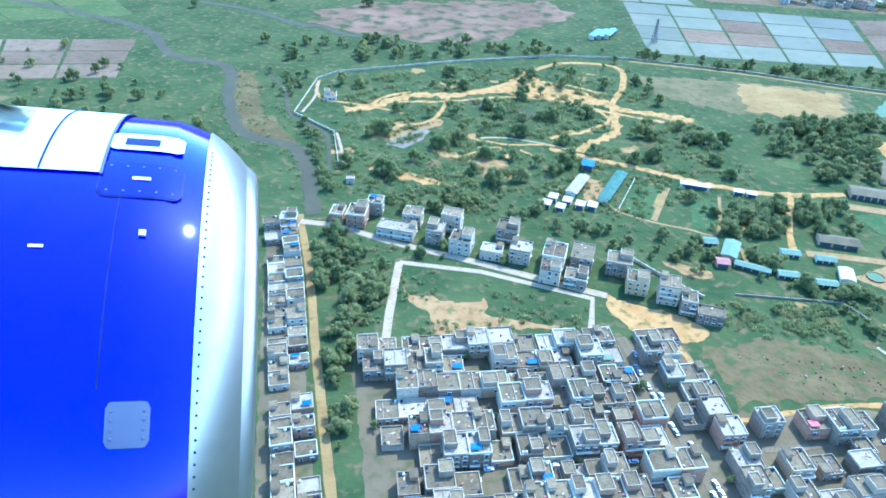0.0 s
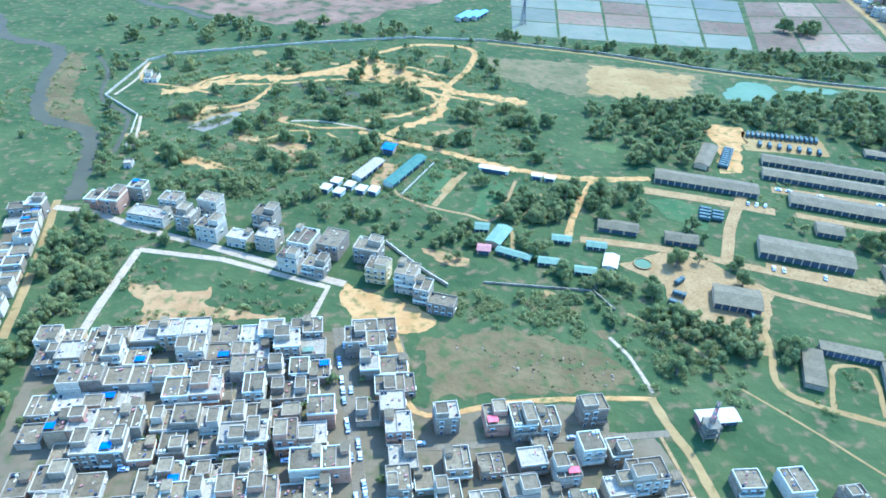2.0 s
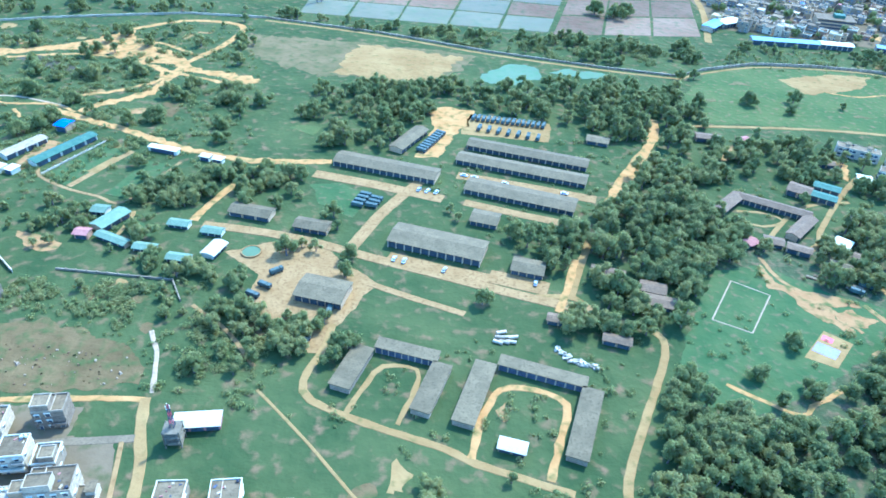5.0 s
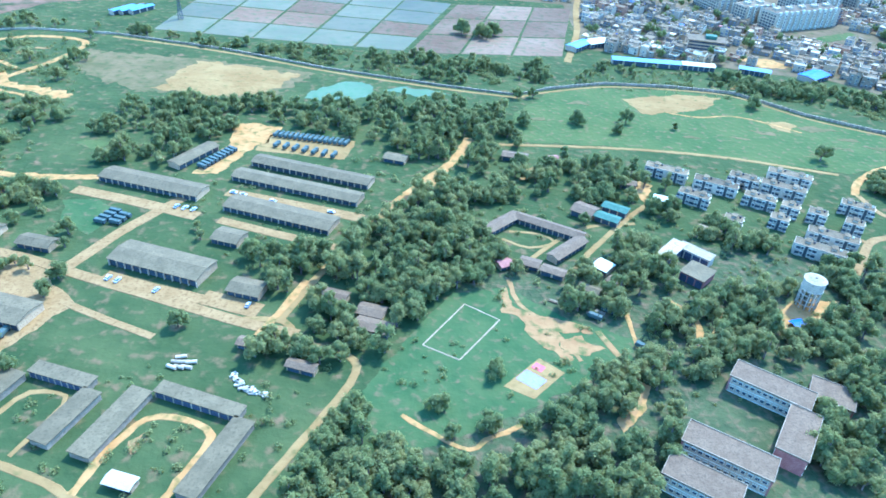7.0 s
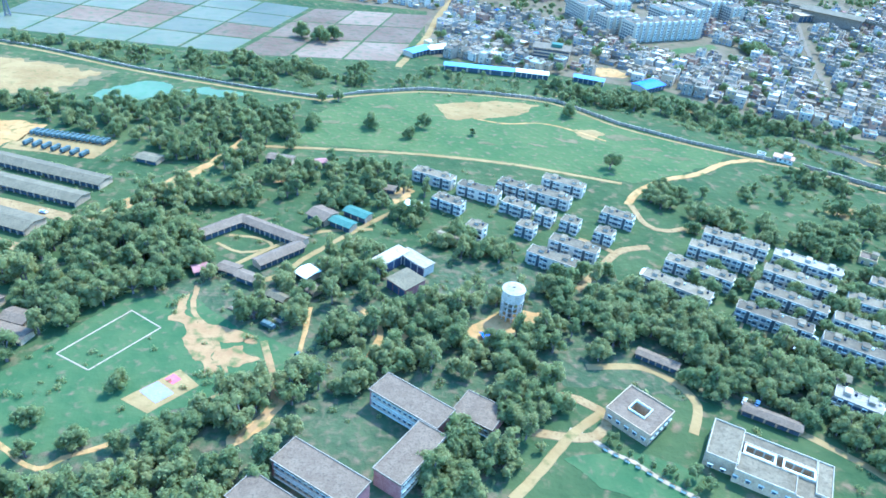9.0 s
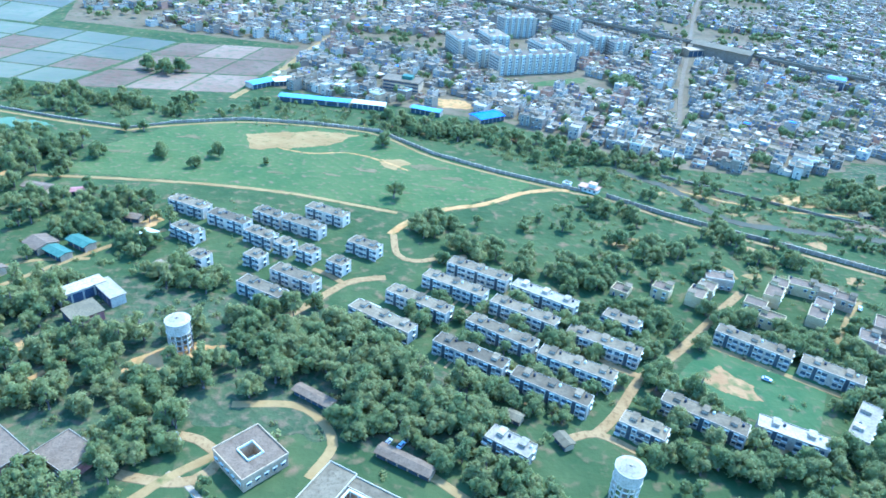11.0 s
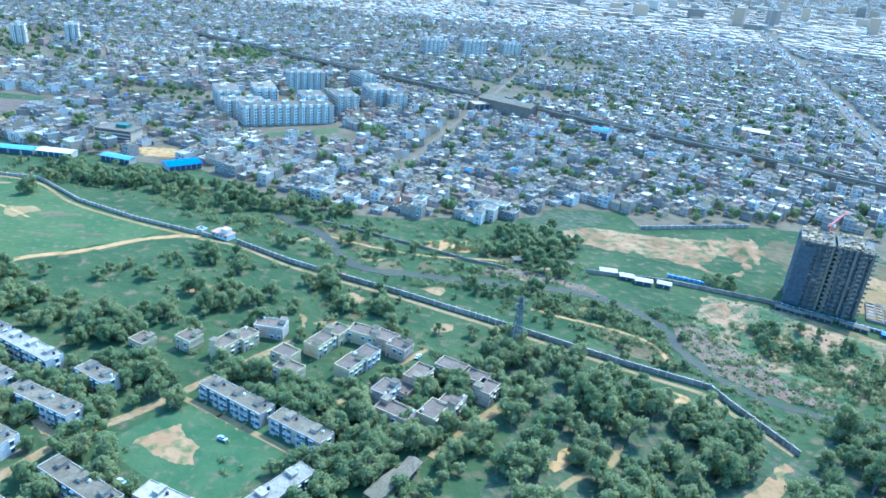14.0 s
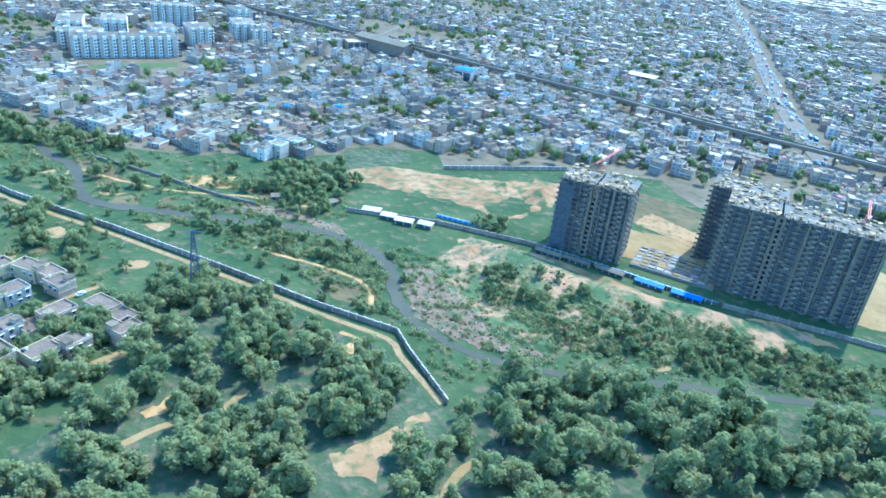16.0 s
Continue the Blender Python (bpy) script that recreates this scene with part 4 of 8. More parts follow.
WIN = window_mesh(0.75, 0.7)
WIN_TALL = window_mesh(0.8, 1.0)
DOOR = Geo().box(0, 0, 0, 0.62, 0.08, 1.05, mi=0).box(0, -0.03, 0, 0.5, 0.06, 0.98, mi=1).mesh("door", "white_paint", "dark_metal")
TANK = Geo().drum(0, 0, 0, 0.28, 0.28, 0.45, 10).drum(0, 0, 0.45, 0.28, 0.12, 0.12, 10).drum(0, 0, 0.57, 0.1, 0.1, 0.05, 8).mesh("water_tank", "tank_black")
TANK_W = Geo().drum(0, 0, 0, 0.28, 0.28, 0.45, 10).drum(0, 0, 0.45, 0.28, 0.12, 0.12, 10).drum(0, 0, 0.57, 0.1, 0.1, 0.05, 8).mesh("water_tank", "white_paint")


def ring(g, w, d, z, h, t, mi=0):
    g.box(0, -d / 2 + t / 2, z, w, t, h, mi=mi).box(0, d / 2 - t / 2, z, w, t, h, mi=mi)
    return g.box(-w / 2 + t / 2, 0, z, t, d - 2 * t, h, mi=mi).box(w / 2 - t / 2, 0, z, t, d - 2 * t, h, mi=mi)


def house(x, y, w, d, ang, floors, paint=None, name="house", label="", group="", rich=True, sheet=None, rng=RNG, blind=False):
    """A flat-roofed town house: walls, slab, parapet, stair room, tanks, windows, door and balconies."""
    paint = paint or rng.choice(["wall_paint_0", "wall_paint_0", "wall_paint_1", "wall_paint_2", "wall_paint_2", "wall_paint_3", "wall_paint_4", "wall_paint_5"])
    words = {"wall_paint_0": "off-white", "wall_paint_1": "beige", "wall_paint_2": "grey", "wall_paint_3": "white", "wall_paint_4": "unpainted grey", "wall_paint_5": "brown", "ochre_paint": "yellow ochre"}
    tall = {1: "one-storey", 2: "two-storey", 3: "three-storey", 4: "four-storey"}[floors]
    ob = thing(name, x, y, ang, label or f"{words[paint]} {tall} flat-roofed brick house with parapet", "house", group)
    footprint(x, y, w, d, ang)
    h = floors * FLOOR
    k = Geo().box(0, 0, -0.1, w, d, h + 0.1)
    for f in range(1, floors + 1):
        k.box(0, 0, f * FLOOR - 0.1, w + 0.16, d + 0.16, 0.1)
    part("wall", k.mesh("wall", paint), ob)
    roof = part("roof", Geo().box(0, 0, h, w - 0.2, d - 0.2, 0.06).mesh("roof", "tile_roof" if "ochre" in label else rng.choice(("roof_concrete", "roof_concrete", "roof_concrete", "roof_pale"))), ob)
    rail = ring(Geo(), w + 0.06, d + 0.06, h, rng.uniform(0.32, 0.5), 0.13)
    part("parapet", rail.mesh("parapet", paint if "ochre" in label else rng.choice(["white_paint", "wall_paint_0", "wall_paint_3", "wall_paint_2"])), roof)
    rc = random.Random(int(x * 31 + y * 17))
    if rich:
        k = Geo()
        if rc.random() < 0.6:
            k.box(rc.uniform(-0.2, 0.2) * w, 0, 0, 0.1, d - 0.3, 0.3)
        for _ in range(rc.randrange(3, 8)):
            k.box(rc.uniform(-0.4, 0.4) * w, rc.uniform(-0.4, 0.4) * d, 0, rc.uniform(0.15, 0.8), rc.uniform(0.15, 0.5), rc.uniform(0.08, 0.4), rc.uniform(0, 90), rc.randrange(3))
        tagged(part("roof_clutter", k.mesh("roof_clutter", "wall_paint_0", "dark_metal", "brick_red"), roof, "low walls and stored oddments on the roof", m=pose(0, 0, h + 0.05)), kind="stuff")
    sx, sy = rng.choice((-1, 1)), rng.choice((-1, 1, 1))
    rw, rd = min(1.5, w * 0.4), min(2.0, d * 0.4)
    upper = rng.random() < 0.75
    if upper and rich and rc.random() < 0.55 and floors < 4:
        uw, ud = w * rc.uniform(0.42, 0.62), d * rc.uniform(0.5, 0.72)
        px, py = sx * (w / 2 - uw / 2 - 0.12), sy * (d / 2 - ud / 2 - 0.12)
        part("upper_storey", Geo().box(0, 0, 0, uw, ud, FLOOR).mesh("upper_storey", paint), roof, m=pose(px, py, h + 0.05))
        part("upper_roof", Geo().box(0, 0, 0, uw - 0.2, ud - 0.2, 0.05).mesh("upper_roof", "roof_concrete"), roof, m=pose(px, py, h + FLOOR + 0.05))
        part("parapet", ring(Geo(), uw + 0.06, ud + 0.06, 0, 0.3, 0.1).mesh("parapet", "wall_paint_0"), roof, m=pose(px, py, h + FLOOR + 0.05))
    elif upper:
        part("stair_room", Geo().box(0, 0, 0, rw, rd, 1.1, mi=0).box(0, 0, 1.1, rw + 0.3, rd + 0.3, 0.1, mi=1).mesh("stair_room", paint, "roof_concrete"), roof, m=pose(sx * (w / 2 - rw / 2 - 0.15), sy * (d / 2 - rd / 2 - 0.15), h))
    for t in range(rng.choice((0, 1, 1, 2))):
        part("water_tank", rng.choice((TANK, TANK_W)), roof, m=pose(-sx * (w / 2 - 0.6 - t * 0.7), sy * (d / 2 - 0.6), h + 0.06))
    if sheet:
        k = Geo().box(0, 0, 0.75, w * 0.45, d * 0.3, 0.04)
        for a in (-1, 1):
            for b in (-1, 1):
                k.box(a * w * 0.2, b * d * 0.13, 0, 0.06, 0.06, 0.75)
        part("roof_sheet", k.mesh("roof_sheet", sheet), roof, "bright sheet shelter on the roof", m=pose(-sx * w * 0.2, -sy * d * 0.25, h))
    n = max(1, int(w / 1.6))
    for f in range(floors):
        z = f * FLOOR + 0.42
        if f and rich and not blind and rng.random() < 0.6:
            bw = w * rng.choice((0.45, 0.95))
            k = Geo().box(0, -0.35, -0.12, bw, 0.7, 0.1).box(0, -0.67, -0.02, bw, 0.06, 0.42).box(-bw / 2 + 0.03, -0.35, -0.02, 0.06, 0.6, 0.42).box(bw / 2 - 0.03, -0.35, -0.02, 0.06, 0.6, 0.42)
            part("balcony", k.mesh("balcony", rng.choice(("white_paint", paint))), ob, m=pose(rng.choice((-1, 1)) * (w - bw) / 2, -d / 2, f * FLOOR))
        for i in range(n):
            if f == 0 and i == 0 and not blind:
                part("door", DOOR, ob, m=pose((i + 0.5) / n * w - w / 2, -d / 2 - 0.02, 0))
            elif rng.random() < (0.15 if blind else 0.75):
                part("window", WIN if rng.random() < 0.7 else WIN_TALL, ob, m=pose((i + 0.5) / n * w - w / 2, -d / 2 - 0.02, z - 0.15))
        if rich and rng.random() < 0.5:
            part("window", WIN, ob, m=pose(w / 2 + 0.02, rng.uniform(-d * 0.3, d * 0.3), z, 0, 0, 90))
    return ob


def shed(x, y, w, d, ang, h, roof="shed_roof", bays=0, label="", name="shed", rise=0.55, wall="wall_paint_1", mono=False):
    """A long low shed: walls, pitched roof, pillars and dark bays along its front."""
    ob = thing(name, x, y, ang, label, "shed")
    footprint(x, y, w, d, ang)
    if mono:
        part("wall", Geo().box(0, 0, -0.1, w, d, h + 0.1).mesh("wall", wall), ob)
        part("roof", Geo().box(0, 0, h, w + 0.5, d + 0.5, 0.16).mesh("roof", roof), ob)
    else:
        k = Geo().box(0, 0.2 if bays else 0, -0.1, w, d - (0.4 if bays else 0), h + 0.1).gable_end(0, 0, h, w, d, rise)
        part("wall", k.mesh("wall", wall), ob)
        part("roof", Geo().gable(0, 0, h, w, d, rise).mesh("roof", roof), ob)
    if bays:
        # Pitched sheds: flat dark panels stand for the shade inside open bays.
        bay = Geo().box(0, 0, 0, w / bays * 0.82, 0.08, h * 0.84).mesh("bay_door", "glass_and_shade" if not mono else "dark_metal")
        post = Geo().box(0, 0, 0, 0.2, 0.2, h).mesh("post", "wall_paint_0")
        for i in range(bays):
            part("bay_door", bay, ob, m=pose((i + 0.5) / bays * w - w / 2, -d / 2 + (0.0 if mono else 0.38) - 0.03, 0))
        for i in range(bays + 1 if bays > 8 else 0):
            part("post", post, ob, m=pose(i / bays * (w - 0.2) - w / 2 + 0.1, -d / 2 - (0.02 if mono else -0.1), 0))
    return ob


# ---- things of the western colony ----
U = Vector((math.cos(radians(7.6)), math.sin(radians(7.6))))
V = Vector((U.y, -U.x))
BLUE = "blue_sheet"
n = 0
for row, v in enumerate((2.7, 8.3, 15.4, 21.0, 28.2, 33.8, 41.0, 46.6)):
    u = 0.6 + v * 0.19 + RNG.uniform(0, 0.8)
    while u < 92:
        w = RNG.uniform(3.8, 6.0)
        p = Vector((-20, 123)) + U * (u + w / 2) + V * v
        u += w + (0.12 if RNG.random() < 0.8 else RNG.uniform(0.6, 1.6))
        if p.x > 61.5 + (123 - p.y) * 0.16 - (2 if row < 2 else 0) or not clear(p.x, p.y, w / 2 + 0.4) and min(abs(p.x - 51 - (108 - p.y) * 0.24), 99) < 3.6:
            continue
        if RNG.random() < 0.06:
            continue
        n += 1
        floors = RNG.choice((1, 1, 2, 2, 3, 3)) if row else RNG.choice((1, 2, 2, 3))
        house(p.x, p.y, w, RNG.uniform(4.9, 5.5), 7.6, floors, blind=row % 2 == 0 and row > 0, group="houses of the colony",
              sheet=BLUE if RNG.random() < 0.09 else ("green_sheet" if RNG.random() < 0.05 else None))
line = smooth_line([(-42, 178), (-35, 153), (-29, 126), (-24, 105), (-18, 80), (-14, 62)], 0.5)
for col, off in enumerate((3.9, 8.6)):
    s, last = 0.0, line[0]
    nxt = 2.0
    for i in range(1, len(line)):
        s += (line[i] - line[i - 1]).length
        if s >= nxt:
            d = (line[i] - line[i - 1]).normalized()
            p = line[i] + Vector((d.y, -d.x)) * off
            dep = RNG.uniform(3.0, 4.6)
            nxt = s + dep + (0.3 if RNG.random() < 0.8 else 2.5)
            if RNG.random() < 0.92:
                house(p.x, p.y, 4.4, dep - 0.1, math.degrees(math.atan2(d.y, d.x)) + 90, RNG.choice((1, 1, 1, 2)), group="small houses along the lane", rich=False,
                      sheet=BLUE if RNG.random() < 0.16 else None)
APT = "apartment houses by the concrete road"
for x, y, w, d, a, f, c in ((-44.3, 174, 4.7, 4.1, 4, 3, "wall_paint_4"), (-31, 180.6, 3.9, 5.2, -6, 2, "wall_paint_5"), (-24.8, 178.9, 5.6, 6.5, -6, 3, "wall_paint_5"),
                            (-20.0, 185.2, 4.6, 4.5, -6, 3, "wall_paint_2"), (-12.6, 173.0, 11.0, 5.2, -13, 2, "wall_paint_3"), (-8.2, 179.2, 5.6, 5.0, -10, 3, "wall_paint_0"),
                            (-1.2, 171.0, 4.8, 5.6, -12, 3, "wall_paint_2"), (3.6, 177.2, 5.8, 4.6, -14, 4, "wall_paint_0"), (6.4, 166.6, 6.2, 5.8, -15, 3, "wall_paint_3"),
                            (20.0, 173.2, 6.2, 5.4, -14, 3, "wall_paint_2"), (14.9, 163.6, 6.0, 4.2, -14, 2, "wall_paint_0"), (23.0, 163.0, 5.8, 5.6, -14, 3, "wall_paint_0"),
                            (32.4, 161.8, 6.2, 7.6, -15, 3, "wall_paint_3"), (40.2, 161.6, 6.0, 8.0, -15, 3, "wall_paint_4"), (30.4, 153.8, 5.4, 4.6, -15, 3, "wall_paint_0"),
                            (37.2, 152.4, 6.0, 4.8, -15, 2, "wall_paint_2"), (50.0, 158.9, 6.8, 5.6, -14, 3, "wall_paint_2"), (53.3, 150.7, 5.6, 5.2, -12, 3, "ochre_paint"),
                            (60.8, 147.2, 5.2, 5.6, -14, 4, "wall_paint_0"), (64.9, 142.8, 3.9, 5.0, -14, 3, "wall_paint_2"), (69.6, 138.9, 6.6, 4.2, -14, 2, "wall_paint_4")):
    house(x, y, w, d, a, f, c, group=APT, sheet=BLUE if x == -20.0 else None)
EAST = "houses at the colony's eastern edge"
for x, y, w, d, a, f, c in ((70.9, 103.1, 4.8, 4.4, 9, 3, "wall_paint_2"), (80.8, 103.6, 4.6, 5.6, 8, 2, "wall_paint_5"), (86, 102.8, 4.8, 6.2, 9, 3, "wall_paint_2"),
                            (91.2, 103.6, 4.0, 5.2, 9, 2, "wall_paint_0"), (100.4, 106.4, 5.4, 4.2, 10, 3, "wall_paint_4"), (73.1, 92.8, 4.8, 5.4, 8, 2, "wall_paint_1"),
                            (98.6, 96.8, 4.4, 4.6, 10, 3, "wall_paint_3"), (108, 90.6, 7.0, 5.0, 10, 3, "wall_paint_0"), (93.4, 91.6, 4.8, 4.6, 10, 2, "wall_paint_3"),
                            (84.8, 87.4, 5.8, 4.6, 10, 2, "wall_paint_0"), (102.6, 88.0, 5.2, 4.2, 10, 2, "wall_paint_1"), (87.2, 93.8, 5.2, 4.2, 10, 2, "wall_paint_4"),
                            (79.6, 93.0, 5.0, 4.8, 9, 1, "wall_paint_1"), (104, 96.6, 4.0, 4.4, 10, 2, "wall_paint_2"), (78.2, 84.6, 5.4, 5.0, 9, 1, "wall_paint_2"), (71.5, 85.6, 4.6, 4.8, 9, 2, "wall_paint_0"),
                            (95.8, 84.4, 5.0, 4.4, 10, 2, "wall_paint_2"), (104.5, 82.5, 5.0, 4.4, 10, 2, "wall_paint_0"), (127, 90.4, 4.9, 4.2, 5, 2, "wall_paint_2"), (136, 90.6, 5.0, 5.4, 8, 2, "wall_paint_3"), (145.6, 88.2, 4.4, 3.2, 10, 2, "wall_paint_4"),
                            (126.5, 84.5, 5.2, 4.2, 6, 1, "wall_paint_2"), (135.5, 84, 5.0, 4.2, 8, 1, "wall_paint_1")):
    house(x, y, w, d, a, f, c, group=EAST, sheet="red_sheet" if (x, y) in ((80.8, 103.6), (93.4, 91.6)) else None)

RH = random.Random(314)
for row, y0 in enumerate((97.5, 91.5, 85.5, 80.0)):
    x = 64.5 + row * 0.7
    while x < 112.5:
        w = RH.uniform(3.6, 5.2)
        px, py = x + w / 2, y0 + (x - 64) * 0.14 - 2.5
        x += w + RH.choice((0.2, 0.2, 1.2))
        if clear(px, py, w * 0.42) and py < 101:
            house(px, py, w, RH.uniform(4.2, 5.0), 9, RH.choice((1, 1, 2)), group=EAST, rich=False, rng=RH, blind=True)

# lattice phone mast on an unfinished frame, and the shed beside it
shed(126.5, 106.6, 8.2, 3.4, 8, 1.7, "tarp_white", 3, "low shed with a pale sheet roof on bare ground", wall="brick_red", rise=0.25)
mb = thing("frame_building", 123.6, 102.6, 5, "unfinished grey concrete frame building", "building")
footprint(123.6, 102.6, 3.4, 3.2, 0)
for f in range(3):
    part("floor_slab", Geo().box(0, 0, 0, 3.2, 3.0, 0.14).mesh("floor_slab", "raw_concrete"), mb, m=pose(0, 0, (f + 1) * 1.3))
for a in (-1.4, 1.4):
    for b in (-1.3, 1.3):
        part("post", Geo().box(0, 0, 0, 0.22, 0.22, 4.3).mesh("post", "raw_concrete"), mb, m=pose(a, b, 0))
part("wall", Geo().box(0, 0.3, 0, 2.6, 2.0, 2.6).mesh("wall", "wall_paint_4"), mb)
ms = thing("phone_mast", 123.6, 102.9, 0, "slim red and white steel lattice phone mast", "mast", z=4.04)
for a, b in ((-1, -1), (1, -1), (1, 1), (-1, 1)):
    part("leg", Geo().beam((a * 0.4, b * 0.4, 0), (a * 0.15, b * 0.15, 5.6), 0.04).mesh("leg", "dark_metal"), ms)
for i in range(6):
    z0, z1 = i * 0.93, (i + 1) * 0.93
    r0, r1 = 0.4 - 0.25 * z0 / 5.6, 0.4 - 0.25 * z1 / 5.6
    k = Geo()
    for a, b, c, d in ((-1, -1, 1, -1), (1, -1, 1, 1), (1, 1, -1, 1), (-1, 1, -1, -1)):
        k.beam((a * r0, b * r0, z0), (c * r1, d * r1, z1), 0.03).beam((c * r0, d * r0, z0), (a * r1, b * r1, z1), 0.03)
    part("brace", k.mesh("brace", "red_sheet" if i % 2 else "dark_metal"), ms)
for i in range(3):
    part("antenna", Geo().box(0.35 * math.cos(i * 2.1), 0.35 * math.sin(i * 2.1), 4.7, 0.12, 0.12, 0.9).mesh("antenna", "white_paint"), ms)

# ---- depot ----
LONG = "long low garage with grey pitched sheet roof and open bays"
for x, y, w, d, a, h, b in ((152.9, 204.9, 31.5, 6.8, -15, 1.7, 15), (195.9, 217.9, 38, 5.6, -16, 1.6, 18), (193.3, 208, 39.5, 5.8, -16, 1.6, 18), (192, 192.5, 31.5, 7.2, -17, 1.6, 15),
                            (181.6, 179.5, 7.2, 6.0, -15, 1.6, 4), (169.2, 166.6, 24.2, 8.6, -16, 2.1, 11), (191.6, 158.7, 7.8, 5.6, -13, 1.6, 4), (143.4, 145.6, 11.2, 8.0, -13, 2.0, 6),
                            (136.4, 172, 8.8, 4.6, -11, 1.6, 4), (119.5, 177.1, 11.2, 4.8, -12, 1.6, 3)):
    shed(x, y, w, d, a, h, "shed_roof", b, LONG, rise=0.7)
shed(158.5, 223.4, 16.5, 4.8, 63, 1.7, "shed_roof", 6, "low brick store with a grey pitched roof", rise=0.5)
BLOCK = "long single-storey barrack with a flat grey roof"
for x, y, w, d, a in ((163.8, 127.7, 13.2, 2.9, -15), (152.9, 122.2, 11.8, 4.2, 72), (169.2, 117.6, 13.2, 3.8, 72), (191.8, 123.4, 18, 2.8, -17), (177.8, 117, 16.6, 4.2, 73), (198.7, 110.5, 17.6, 3.9, 72)):
    shed(x, y, w, d, a, 1.6, "shed_roof", 9 if a < 0 else 0, BLOCK, "barrack", mono=True, wall="wall_paint_2")
shed(184.5, 104.4, 5.0, 2.6, -14, 1.4, "tarp_white", 2, "small hut with a cream sheet roof", "hut", rise=0.3)
GREEN = "small hut with a green sheet roof and pale walls"
for x, y, w, d, a in ((102.5, 170.2, 5.2, 2.8, -8), (111.8, 167.6, 5.2, 2.8, -8), (97.7, 159.3, 5.4, 2.7, -8), (107, 155.8, 5.5, 2.7, -8), (80.4, 174.7, 3.8, 3.4, -5)):
    shed(x, y, w, d, a, 1.2, "green_sheet", 3, GREEN, "hut", rise=0.45, wall="white_paint")
shed(114.4, 160, 5.9, 3.6, 73, 1.3, "tarp_white", 2, "small hut with a pale cream roof", "hut", rise=0.4, wall="white_paint")
shed(85.0, 170.2, 9.0, 4.2, 64, 1.6, "green_sheet", 3, "long hut with a faded green roof", "hut", rise=0.5)
shed(88.6, 162.0, 9.5, 2.4, -24, 1.3, "green_sheet", 4, "long low hut with a faded green roof", "hut", rise=0.35)
shed(80.6, 163.6, 3.4, 3.0, -5, 1.6, "brick_red", 1, "small red-roofed hut beside bare soil", "hut", rise=0.4, wall="wall_paint_5")
shed(45.2, 205.2, 13.5, 3.6, 63, 1.7, "roof_pale", 4, "long pale-roofed hall beside a dirt yard", "hall", rise=0.4, wall="white_paint")
shed(57.0, 205.4, 21, 3.6, 63, 1.7, "teal_sheet", 5, "long hall with a teal sheet roof", "hall", rise=0.4, wall="white_paint")
patch("yard_red", [(49, 212), (54, 211), (53, 199), (49.5, 194), (46, 198)], "red_soil", "reddish dirt yard between two halls", rag=0.6, z=0.08)
shed(50.8, 219.6, 3.8, 4.6, -14, 2.2, "blue_sheet", 1, "small hut with a blue sheet roof", "hut", rise=0.3)
for x, y in ((33.6, 193), (36.2, 197.2), (37.8, 191), (40.6, 195.2), (44.4, 193), (48.2, 192.6)):
    shed(x, y, 2.6, 3.0, -20, 1.4, "wall_paint_3", 1, "small white flat-roofed cottage", "cottage", mono=True, wall="white_paint")
for x, y, w in ((85.4, 208.8, 9.5), (99, 205.4, 3), (103, 204.2, 3)):
    shed(x, y, w, 2.0, -14, 1.3, "wall_paint_3", 1, "low white store beside a sandy track", "store", mono=True, wall="white_paint")
house(-47.3, 273, 5.0, 6.0, 6, 1, "wall_paint_3", label="white flat-roofed guard house at a field wall")
house(-30.3, 203.5, 2.5, 3.0, 5, 1, "wall_paint_3", label="small white pump house in scrub")

pl = thing("round_tank", 123.2, 160.6, 0, "round open water tank with a pale rim", "tank")
k = Geo()
for i in range(32):
    a, b = 2 * math.pi * i / 32, 2 * math.pi * (i + 1) / 32
    j = len(k.v)
    for r, z in ((2.5, 0), (2.5, 0.45), (2.25, 0.45), (2.25, 0.1)):
        k.v += [(r * math.cos(a), r * math.sin(a), z), (r * math.cos(b), r * math.sin(b), z)]
    k.f += [(j, j + 1, j + 3, j + 2), (j + 2, j + 3, j + 5, j + 4), (j + 4, j + 5, j + 7, j + 6)]
    k.m += [0, 0, 0]
part("rim", k.mesh("rim", "concrete_road"), pl)
part("water", Geo().drum(0, 0, 0, 2.26, 2.26, 0.28, 32).mesh("water", "pond_water"), pl)
BUILT.append((123.2, 160.6, 3))

# ---- campus ----
YARD = "single-storey school wing with a brown tiled roof"
for x, y, w, a in ((252.2, 194.3, 12.5, 47), (265.1, 193.7, 19.6, -27), (268.8, 183.1, 13.0, 47)):
    shed(x, y, w, 3.6, a, 1.7, "tile_roof", int(w / 1.6), YARD, "school_wing", rise=0.6)
shed(285.3, 205.6, 7.2, 3.6, -30, 1.8, "teal_sheet", 3, "hall with a teal sheet roof among trees", "hall", rise=0.4)
shed(282, 200, 6.8, 3.6, -30, 1.8, "teal_sheet", 3, "hall with a teal sheet roof among trees", "hall", rise=0.4)
shed(276.1, 203.4, 6.2, 6.0, -34, 1.9, "tile_roof", 2, "square hall with a brown hipped roof", "hall", rise=0.8)
wb = "white flat-roofed school building among trees"
shed(295.6, 183.4, 10.5, 3.6, 50, 2.8, "roof_pale", 4, wb, "school_building", mono=True, wall="wall_paint_3")
shed(302.3, 183.8, 9.0, 3.4, -42, 2.6, "roof_pale", 4, wb, "school_building", mono=True, wall="wall_paint_3")
shed(300.4, 174.8, 6.2, 6.6, -42, 2.4, "shed_roof", 3, "low brick block in front of a white school", "school_building", mono=True, wall="brick_red")
